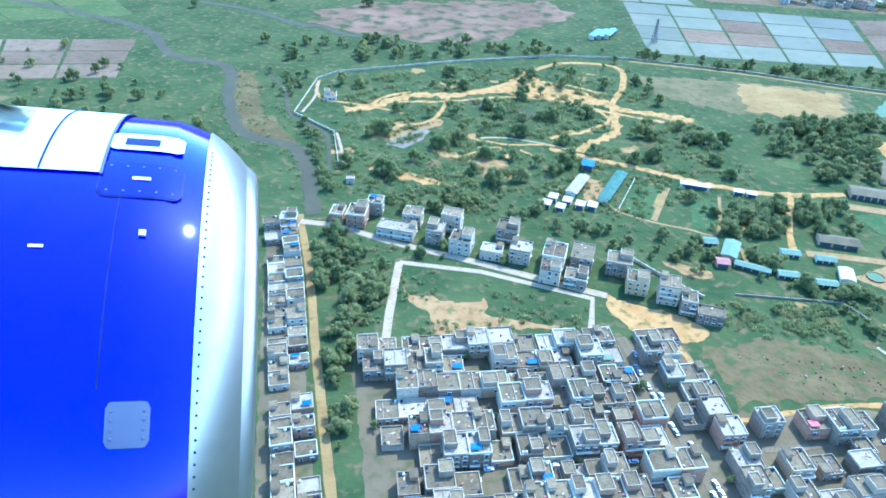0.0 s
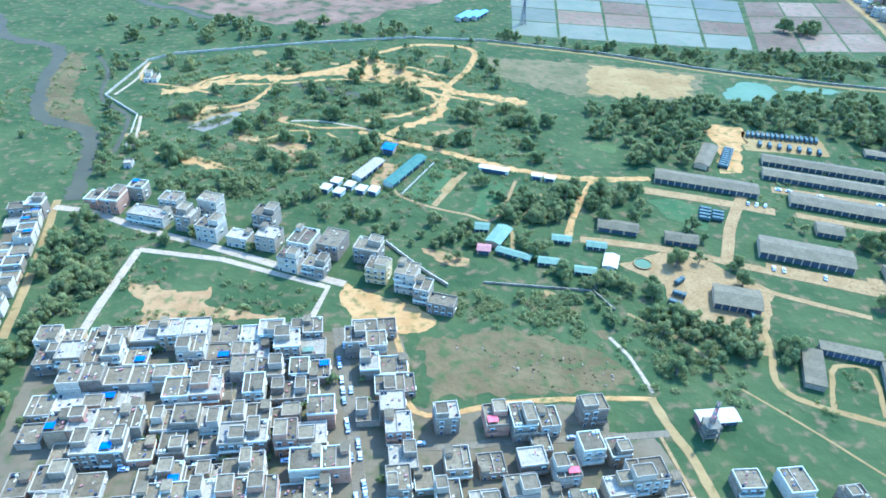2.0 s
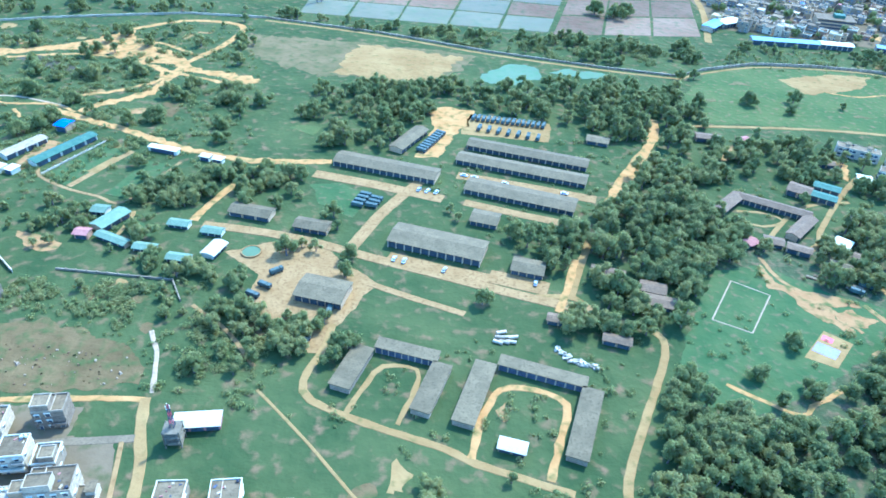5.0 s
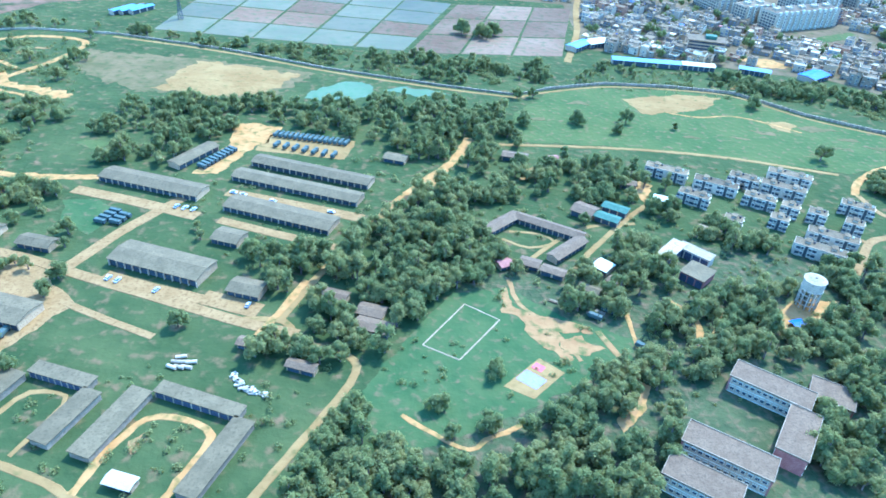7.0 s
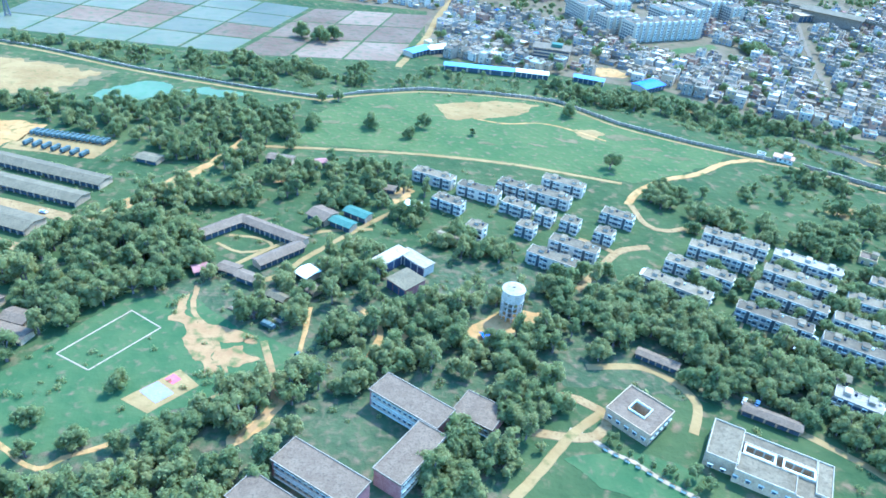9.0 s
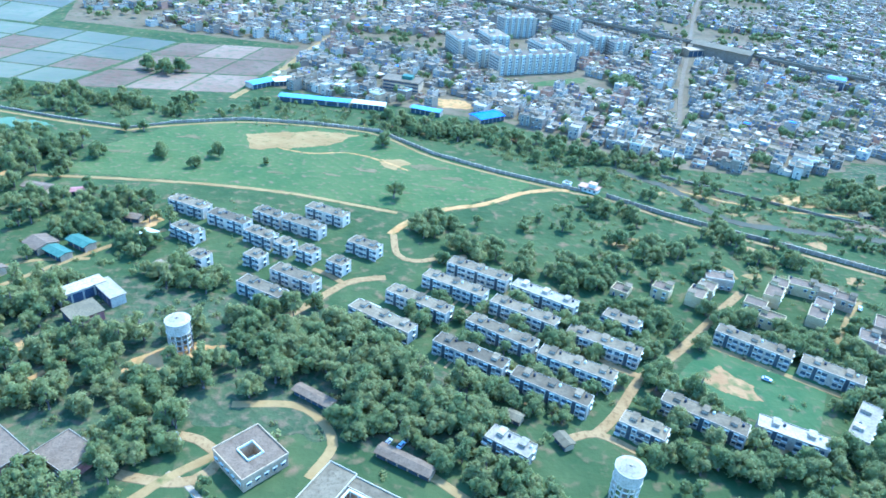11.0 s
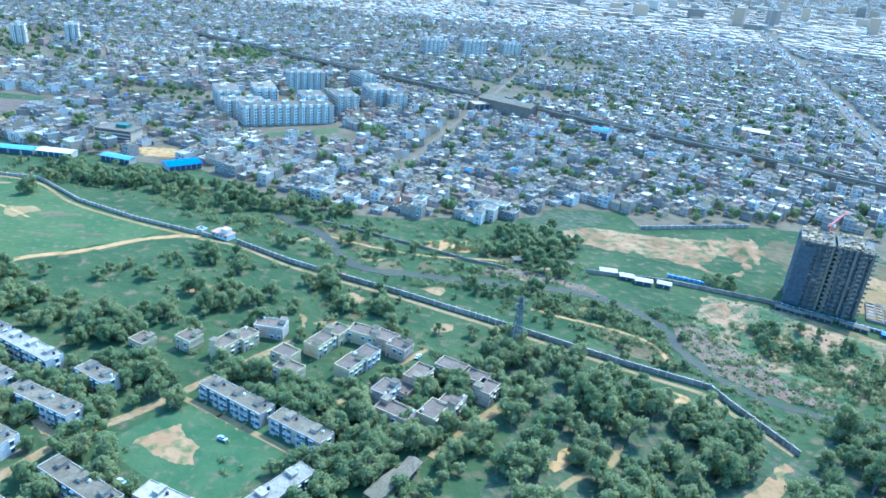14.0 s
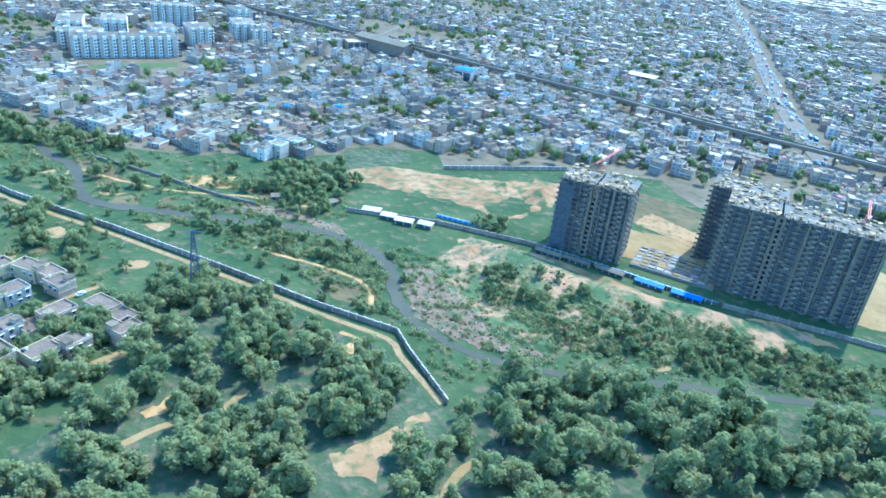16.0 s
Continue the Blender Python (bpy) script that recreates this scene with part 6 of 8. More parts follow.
for x, y, a in ((96, 100.8, 5), (66, 98, 10), (371, 143.5, 60), (373.5, 143, 60), (332, 141.5, 30), (333, 140, 30), (405.5, 162.5, -20), (388, 162, -30), (448, 182.6, -30), (456, 178, -30), (466, 158, 60), (469, 161, 60),
                (438, 158, -25), (489, 203, 60), (395, 166, -30), (452, 170.5, -30)):
    copy_thing(CAR, pose(x, y, 0.14, 0, 0, a))

# ---- pylons, sacks and timber ----
def pylon(x, y, h, r):
    ob = thing("pylon", x, y, 20, "slim dark steel lattice power pylon", "pylon")
    for a, b in ((-1, -1), (1, -1), (1, 1), (-1, 1)):
        part("leg", Geo().beam((a * r, b * r, -0.1), (a * r * 0.15, b * r * 0.15, h), 0.07).mesh("leg", "dark_metal"), ob)
    for i in range(9):
        z0, z1 = h * i / 9, h * (i + 1) / 9
        r0, r1 = r * (1 - 0.85 * i / 9), r * (1 - 0.85 * (i + 1) / 9)
        k = Geo()
        for a, b, c, d in ((-1, -1, 1, -1), (1, -1, 1, 1), (1, 1, -1, 1), (-1, 1, -1, -1)):
            k.beam((a * r0, b * r0, z0), (c * r1, d * r1, z1), 0.045).beam((c * r0, d * r0, z0), (a * r1, b * r1, z1), 0.045)
        part("brace", k.mesh("brace", "dark_metal"), ob)
    for z in (0.78, 0.88, 0.97):
        part("arm", Geo().beam((-r * 1.6, 0, h * z), (r * 1.6, 0, h * z), 0.07).mesh("arm", "dark_metal"), ob)


pylon(512.2, 207.0, 15.6, 1.3)
pylon(107, 363, 12, 1.2)
g = Geo()
for i in range(70):
    t = RNG.random()
    g.box(195.5 + 8 * t + RNG.uniform(-0.6, 0.6), 129.4 - 3.0 * t + (2.4 * (1 - t * 3) if t < 0.3 else 0) + RNG.uniform(-0.5, 0.5), RNG.choice((0, 0, 0.3)), RNG.uniform(0.5, 1.0), 0.5, 0.35, RNG.uniform(0, 180))
tagged(new("sack_pile", g.mesh("sack_pile", "tarp_white")), "long heap of white sacks on grass", "sacks", kind="stuff")
for i in range(7):
    o = thing("concrete_pipe", 182 + (i % 3) * 1.3 + i * 0.15, 133 + (i // 3) * 1.2, 70 + i * 6, "pale concrete pipe lying on grass", "pipe", "concrete pipes")
    part("barrel", Geo().drum(0, 0, 0, 0.4, 0.4, 2.2, 14).mesh("barrel", "wall_paint_0"), o, m=pose(0, 0, 0.38, 90, 0, 0))
for i in range(6):
    o = thing("timber_stack", 263 + i * 2.1, 161.5 - i * 0.9 + (i % 2) * 1.5, -28, "stack of long pale timber on bare earth", "timber", "timber stacks")
    for j in range(3):
        part("beam", Geo().box(0, j * 0.32, 0.05, 2.4, 0.26, 0.3).mesh("beam", RNG.choice(("shed_roof", "wall_paint_2", "tile_roof"))), o)
pm = thing("palm_tree", 434, 162, 0, "tall slim palm with a small feathery crown", "palm")
part("trunk", Geo().drum(0, 0, -0.1, 0.13, 0.08, 7.0, 8).mesh("trunk", "bark"), pm)
for i in range(13):
    a = i * 2 * math.pi / 13
    k = Geo()
    for j in range(6):
        r0, r1 = j * 0.26, (j + 1) * 0.26
        z0, z1 = 6.9 + 0.5 * math.sin(r0 * 1.5 + (i % 3) * 0.3) - r0 * 0.25, 6.9 + 0.5 * math.sin(r1 * 1.5 + (i % 3) * 0.3) - r1 * 0.25
        q = len(k.v)
        w0, w1 = 0.2 * math.sin(0.3 + j * 0.45), 0.2 * math.sin(0.3 + (j + 1) * 0.45)
        k.v += [(r0, -w0, z0 - 0.05), (r0, w0, z0 - 0.05), (r1, w1, z1 - 0.05), (r1, -w1, z1 - 0.05), (r0, 0, z0 + 0.03), (r1, 0, z1 + 0.03)]
        k.f += [(q, q + 4, q + 5, q + 3), (q + 4, q + 1, q + 2, q + 5)]
        k.m += [0, 0]
    part("frond", k.mesh("frond", "leaf"), pm, m=pose(0, 0, 0, 0, 0, math.degrees(a)))

# ---- building site ----
def tower(x, y, ang, w, d, floors, bays, label, net=False, flh=1.43):
    """An unfinished concrete tower: slabs, columns, infill walls and a rough top."""
    ob = thing("unfinished_tower", x, y, ang, label, "building", "towers under construction")
    footprint(x, y, w, d, ang)
    H = floors * flh
    slab = Geo().box(0, 0, 0, w, d, 0.16)
    for i in range(bays + 1):
        if i % 2 == 0:
            slab.box(-w / 2 + i * w / bays, -d / 2 - 0.4, 0, w / bays * 0.7, 0.9, 0.16).box(-w / 2 + i * w / bays, -d / 2 - 0.8, 0.16, w / bays * 0.7, 0.08, 0.4)
    sm = slab.mesh("floor_slab", "raw_concrete")
    for f in range(floors + 1):
        part("floor_slab", sm, ob, m=pose(0, 0, f * flh))
    col = Geo().box(0, 0, 0, 0.34, 0.5, H).mesh("column", "raw_concrete")
    for i in range(bays + 1):
        for yy in (-d / 2 + 0.25, d / 2 - 0.25):
            part("column", col, ob, m=pose(-w / 2 + 0.2 + i * (w - 0.4) / bays, yy, 0))
    for j in range(1, 4):
        for xx in (-w / 2 + 0.2, w / 2 - 0.2):
            part("column", col, ob, m=pose(xx, -d / 2 + j * d / 4, 0))
    # Core block in a dark colour, for the shade between the slabs.
    part("core_wall", Geo().box(0, 0.1, 0, w - 0.9, d - 1.1, H - 0.1).mesh("core_wall", "shaded_inner_wall"), ob, "inner walls coloured dark as the shade of open floors")
    fin = Geo().box(0, 0, 0, 0.7, 0.5, H + 0.5).mesh("shear_wall", "raw_concrete")
    for i in range(bays // 3 + 1):
        part("shear_wall", fin, ob, m=pose(-w / 2 + 0.5 + i * (w - 1.0) / max(1, bays // 3), -d / 2 - 0.3, 0))
    for f in range(floors):
        k = Geo()
        for i in range(bays):
            if i % 4 == 0 or (i + f) % 9 == 0:
                k.box(-w / 2 + (i + 0.5) * w / bays, -d / 2 + 0.15, 0.16, w / bays * 0.62, 0.1, 0.5)
        for j in (0, 2):
            k.box(-w / 2 + 0.12, -d / 2 + (j + 0.5) * d / 4, 0.16, 0.1, d / 4 * 0.6, 0.55)
        part("infill_wall", k.mesh("infill_wall", "wall_paint_2"), ob, m=pose(0, 0, f * flh))
    k = Geo()
    for i in range(46):
        k.box(RNG.uniform(-w / 2 + 0.5, w / 2 - 0.5), RNG.uniform(-d / 2 + 0.5, d / 2 - 0.5), 0, RNG.uniform(0.2, 1.6), RNG.uniform(0.2, 1.0), RNG.uniform(0.1, 0.5), RNG.choice((0, 90)))
    rng = random.Random(int(x * 10))
    for e in (-1, 1):
        n = int(w / 1.3)
        for i in range(n):
            if rng.random() < 0.74:
                k.box(-w / 2 + (i + 0.5) * w / n, e * (d / 2 - rng.uniform(0.3, 0.9)), rng.uniform(0.5, 1.0), w / n * rng.uniform(0.6, 0.97), rng.uniform(0.6, 1.4), 0.1, rng.uniform(-5, 5))
    for i in range(int(w * d * 0.16)):
        k.box(rng.uniform(-w / 2 + 1, w / 2 - 1), rng.uniform(-d / 2 + 1, d / 2 - 1), rng.choice((0.05, 0.4, 0.8)), rng.uniform(0.8, 2.2), rng.uniform(0.15, 1.2), 0.1, rng.choice((0, 90)) + rng.uniform(-8, 8))
    for i in range(int(w * 1.6)):
        k.box(rng.uniform(-w / 2 + 0.3, w / 2 - 0.3), rng.choice((-1, 1)) * (d / 2 - 0.3), 0, 0.1, 0.1, rng.uniform(0.7, 1.7))
    for i in range(bays + 1):
        k.box(-w / 2 + 0.2 + i * (w - 0.4) / bays, -d / 2 + 0.3, 0, 0.3, 0.4, 0.9)
    tagged(part("formwork", k.mesh("formwork", "formwork"), ob, "pale timber formwork on the top", m=pose(0, 0, H + 0.16)), kind="stuff")
    if net:
        k = Geo().box(-w * 0.28, -d / 2 - 0.9, 0.2, w * 0.44, 0.05, H - 1.2).box(-w / 2 - 0.1, -0.3, 0.2, 0.05, d + 1.0, H - 1.2)
        part("safety_net", k.mesh("safety_net", "net_and_stair_shade"), ob, "black safety net")
    return ob


TOWER = "unfinished grey concrete residential tower with open floors"
tower(605.0, 248.6, -27, 9.0, 12, 14, 5, TOWER + " and black safety net", True)
tower(613.9, 244.1, -27, 9.6, 12, 14, 6, TOWER)
tower(650.5, 245.5, -28, 19, 12, 15, 9, TOWER)
tower(644.6, 230.8, -28, 12.5, 12, 16, 7, TOWER)
tower(660.9, 222.2, -28, 23.4, 12, 16, 13, TOWER)


def crane(x, y, z, h, jib, ang, label):
    ob = thing("tower_crane", x, y, ang, label, "crane", z=z)
    k = Geo()
    for a, b in ((-1, -1), (1, -1), (1, 1), (-1, 1)):
        k.beam((a * 0.35, b * 0.35, 0), (a * 0.35, b * 0.35, h), 0.06)
    for i in range(int(h / 0.8)):
        s = 1 if i % 2 else -1
        k.beam((-0.35 * s, -0.35, i * 0.8), (0.35 * s, -0.35, i * 0.8 + 0.8), 0.04).beam((-0.35 * s, 0.35, i * 0.8), (0.35 * s, 0.35, i * 0.8 + 0.8), 0.04)
    part("mast", k.mesh("mast", "crane_paint"), ob)
    k = Geo().beam((-3, 0.2, h), (jib, 0.2, h + jib * 0.45), 0.09).beam((-3, -0.2, h), (jib, -0.2, h + jib * 0.45), 0.09)
    for i in range(int(jib)):
        k.beam((i, 0.2, h + i * 0.45), (i + 1, -0.2, h + (i + 1) * 0.45), 0.05)
    part("jib", k.mesh("jib", "crane_paint"), ob)
    part("cab", Geo().box(0, -0.5, h - 0.6, 0.7, 0.6, 0.7).mesh("cab", "white_paint"), ob)
    part("counterweight", Geo().box(-2.6, 0, h - 0.7, 0.9, 0.7, 0.8).mesh("counterweight", "raw_concrete"), ob)


crane(610.5, 252.0, 20.1, 3.0, 7, 35, "red-brown tower crane standing on an unfinished tower")
crane(668, 222, 23.0, 2.5, 5, 60, "red-brown tower crane standing on an unfinished tower")
pd = thing("podium_slab", 631.5, 236.5, -30, "concrete podium with starter columns and formwork", "foundation")
BUILT.append((631.5, 236.5, 10))
part("slab", Geo().box(0, 0, -0.1, 22, 14, 0.9).mesh("slab", "raw_concrete"), pd)
for i in range(10):
    for j in range(6):
        part("formwork_panel", Geo().box(0, 0, 0, RNG.uniform(1.2, 2.0), RNG.uniform(1.0, 1.9), RNG.uniform(0.1, 0.4)).mesh("formwork_panel", RNG.choice(("pale_soil", "concrete_road", "wall_paint_2", "tile_roof"))), pd, m=pose(-9.8 + i * 2.2, -5.6 + j * 2.2, 0.8, 0, 0, RNG.uniform(-4, 4)))
for i, (x, y) in enumerate(((596, 240), (603, 236.5), (611, 232), (620, 226.6), (628, 221.6))):
    shed(x + 0.8, y - 1.2, 7.2, 1.9, -32, 1.0, "blue_sheet" if i in (3, 4) else "shed_roof", 4, "long low workers' hut along a site fence", "site_hut", rise=0.2)
for x, y, w, a in ((553, 254.5, 4, -15), (557.5, 251.8, 5, -15), (563.5, 250.6, 4, -20), (548, 257.5, 5, -10), (536, 261, 3, 40), (520, 262, 3, 10)):
    shed(x, y, w, 2.6, a, 1.2, RNG.choice(("tarp_white", "wall_paint_0", "shed_roof")), 2, "low shack with a pale sheet roof", "shack", rise=0.2)
patch("site_yard", [(600, 246), (622, 240), (650, 221), (690, 205), (700, 225), (690, 262), (664, 268), (648, 262), (640, 256), (610, 262)], "pale_soil", "dusty yard of a building site", rag=1.5, z=0.04)
patch("site_field", [(614, 268), (630, 264), (646, 262), (656, 276), (640, 290), (620, 296), (606, 284)], "waste", "rough weedy field beside a building site", rag=1.5, z=0.045)
patch("excavation", [(628, 265), (642, 250), (648, 258), (636, 274)], "red_soil", "orange freshly dug earth", rag=1, z=0.09)
hp = Geo()
for i in range(5):
    for kk in range(14):
        a = 2 * math.pi * kk / 14
        r = (9 - i * 2.1) * (1 + 0.12 * math.sin(kk * 2.3 + i))
        hp.v.append((r * math.cos(a), r * 0.7 * math.sin(a), i * 0.75 + 0.1 * math.sin(kk * 5)))
    if i:
        for kk in range(14):
            j = (kk + 1) % 14
            hp.f.append(((i - 1) * 14 + kk, (i - 1) * 14 + j, i * 14 + j, i * 14 + kk))
            hp.m.append(0)
hp.f.append(tuple(range(56, 70)))
hp.m.append(0)
em = hp.mesh("earth_mound", "site_soil")
for x, y, s in ((601, 280, 1.0), (590, 286, 0.6), (575, 236, 0.8)):
    o = tagged(new("earth_mound", em), "heap of pale dumped earth on open ground", "earth heap")
    o.matrix_basis = pose(x, y, -0.1, 0, 0, x * 7 % 90) @ Matrix.Diagonal((s, s, s, 1))

# bank of dumped earth, cut by gullies, that falls from the site to the stream
HEEL = [(576, 246.5), (586, 242), (595, 236), (604, 229), (611, 224.5), (618, 221), (626, 217.5), (633, 214.5), (640, 212), (648, 210), (656, 207.5)]
CREST = [(572.5, 242), (581, 237.5), (590.5, 230), (599, 222), (605, 217.5), (613.5, 217), (621.5, 214.5), (629, 211.5), (637, 208.5), (645, 206.5), (653, 204)]
TOE = [(564, 228), (568.5, 217), (574.5, 206), (582, 198), (590, 195), (599, 193.5), (609, 193), (619, 193), (630, 192.5), (641, 192), (652, 192)]
rows = [smooth_line(q, 0.7) for q in (HEEL, CREST, TOE)]
N_ALONG, N_BACK, N_FALL = 150, 7, 26
g = Geo()
for i in range(N_ALONG + 1):
    u = i / N_ALONG
    a, b, c = (q[min(len(q) - 1, round(u * (len(q) - 1)))] for q in rows)
    tall = 2.5 * min(1.0, u * 7, (1 - u) * 6) * (0.85 + 0.3 * noise.noise((u * 9, 0, 4)))
    for j in range(N_BACK + N_FALL + 1):
        if j <= N_BACK:
            k = j / N_BACK
            p, z = a.lerp(b, k), tall * math.sin(k * math.pi / 2)
        else:
            k = (j - N_BACK) / N_FALL
            p = b.lerp(c, k)
            z = tall * (1 - k) ** 1.35
            gully = abs(noise.noise((p.x * 0.42, p.y * 0.1, 3))) + 0.5 * abs(noise.noise((p.x * 1.1, p.y * 0.3, 6)))
            z -= min(z, 2.6 * gully * k * (1 - k) * tall / 2.5)
        z += 0.22 * min(1, tall) * min(1, z) * (noise.noise((p.x * 0.7, p.y * 0.7, 1)) + 0.6 * noise.noise((p.x * 2.1, p.y * 2.1, 2)))
        if j in (0, N_BACK + N_FALL) or i in (0, N_ALONG):
            z = -0.1
        g.v.append((p.x, p.y, z + 0.07))
    if i:
        n = N_BACK + N_FALL + 1
        for j in range(n - 1):
            k = i * n + j
            g.f.append((k - n, k - n + 1, k + 1, k))
            g.m.append(0)
BANK = np.array(g.v)
bk = g.mesh("earth_bank", "bank_soil")
if sum(q.normal.z for q in bk.polygons) < 0:
    bk.flip_normals()
bk.polygons.foreach_set("use_smooth", [True] * len(bk.polygons))
setting("earth_bank", bk, "steep bank of dumped orange earth with gullies and weeds")


def bank_height(x, y):
    """Height of the earth bank under a plant."""
    if not (562 < x < 660 and 188 < y < 250):
        return 0.0
    q = (BANK[:, 0] - x) ** 2 + (BANK[:, 1] - y) ** 2
    i = int(q.argmin())
    return max(0.0, float(BANK[i, 2]) - 0.1) if q[i] < 1.5 else 0.0


# loose stones and rubbish along the stream and on the bank
RS = random.Random(52)
g = Geo()
for poly, n in (([(558, 229), (566, 227), (572, 214), (580, 199), (592, 190), (578, 191), (569, 195), (561, 203), (557.5, 215)], 420), ([(572, 243), (584, 240), (596, 228), (604, 219), (598, 216), (584, 226), (574, 234)], 260),
                ([(505, 252), (530, 248), (545, 238), (540, 246), (530, 254), (512, 258)], 160), ([(590, 190), (640, 186), (660, 182), (640, 184), (600, 187)], 120), ([(70, 127), (108, 123), (110, 116), (90, 113)], 90)):
    xs, ys = [p[0] for p in poly], [p[1] for p in poly]
    k = 0
    while k < n:
        x, y = RS.uniform(min(xs), max(xs)), RS.uniform(min(ys), max(ys))
        if inside(x, y, poly):
            k += 1
            q = RS.uniform(0.1, 0.34) * (1.8 if RS.random() < 0.06 else 1)
            g.box(x, y, bank_height(x, y), q * 1.6, q * 1.1, q, RS.uniform(0, 180), RS.randrange(3), top=RS.uniform(0.45, 0.8))
tagged(new("loose_stones", g.mesh("loose_stones", "rubble", "pale_concrete", "waste")), "loose stones and rubbish on stony banks", "stones", kind="stuff")

# ---- long blue sheds and works along the town's edge ----
for x, y, w, d, a, c in ((322, 337.5, 30, 5, -3, "cyan_sheet"), (345, 336.5, 14, 5, -6, "white_paint"), (369.5, 334.5, 13, 4.5, -18, "cyan_sheet"), (395, 332.5, 13, 8, 38, "blue_sheet"), (295, 356, 14, 6, 50, "cyan_sheet"), (304, 362, 12, 7, 30, "white_paint")):
    shed(x, y, w, d, a, 2.2, c, 6, "long works shed with a bright sheet roof", "works_shed", rise=0.5, wall="wall_paint_0")

for x, y in ((77.5, 368.5), (81.5, 369.5), (85.5, 371)):
    shed(x, y, 13, 3.4, 62, 2.0, "cyan_sheet", 3, "long works shed with a pale turquoise sheet roof", "works_shed", rise=0.4, wall="wall_paint_0")

# ---- the town ----
TOWN = [(297, 358), (330, 346), (376, 342), (402, 340), (421, 318), (456, 299), (484, 296), (511, 294), (534, 306), (541, 319), (568, 319), (572, 304), (615, 313), (649, 310), (700, 285), (760, 262), (1100, 262), (2600, 900), (4000, 4000), (2000, 4800), (300, 4800), (-1500, 3000), (-500, 1400), (110, 640), (165, 455), (285, 440), (303, 436)]
VIA = [(300, 680), (424, 579), (531, 498), (594, 449), (658, 401), (689, 373), (738, 336), (800, 290), (900, 215)]
HWY = [(728, 330), (736, 361), (749, 408), (781, 501), (847, 684), (960, 1000), (1150, 1500)]
CROSS = [(480, 345), (500, 415), (528, 500), (562, 608), (640, 840)]
for pts, w in ((VIA, 9.0), (HWY, 17.0), (CROSS, 5.0)):
    for (ax, ay), (bx, by) in zip(pts, pts[1:]):
        LANES.append((ax, ay, bx, by, w))
TOWERS = ((421, 418, 46, 11, 25, 9.6), (398, 424, 20, 10, 25, 9), (384, 446, 12, 22, 20, 9.5), (402, 456, 12, 18, 20, 10), (430, 445, 12, 16, 25, 10), (446, 452, 12, 18, 25, 10.5), (463, 478, 12, 20, 20, 10), (474, 470, 10, 16, 20, 9), (418, 500, 22, 10, 20, 12), (452, 520, 10, 18, 30, 10), (150, 560, 9, 12, 20, 15), (175, 572, 9, 12, 20, 16), (205, 585, 9, 12, 20, 14), (236, 598, 9, 12, 20, 15), (500, 690, 20, 12, 20, 14), (535, 705, 22, 12, 20, 14), (570, 720, 18, 12, 20, 13))
for x, y, w, d, a, h in TOWERS:
    BUILT.append((x, y, max(w, d) * 0.62))
BUILT += [(352, 600, 24), (380, 350, 9), (447, 399, 14), (542, 478, 20), (357, 368, 12), (430, 400, 17), (585, 425, 5), (690, 470, 6)]


def free(x, y, r):
    return clear(x, y, r, 1.0)


MATS = ("wall_paint_0", "wall_paint_1", "wall_paint_2", "wall_paint_3", "wall_paint_4", "wall_paint_5", "roof_concrete", "wall_paint_3", "town_window", "blue_sheet", "tank_black", "ochre_paint", "brick_red")
near, mid, far = Geo(), Geo(), Geo()
trees_in_town = []
ang = -34.0
ca, sn = math.cos(radians(ang)), math.sin(radians(ang))
count = 0
EDGE = TOWN[:14]


def edge_gap(x, y):
    best = 1e9
    for (ax, ay), (bx, by) in zip(EDGE, EDGE[1:]):
        dx, dy = bx - ax, by - ay
        k = max(0, min(1, ((x - ax) * dx + (y - ay) * dy) / (dx * dx + dy * dy)))
        best = min(best, math.hypot(x - ax - k * dx, y - ay - k * dy))
    return best


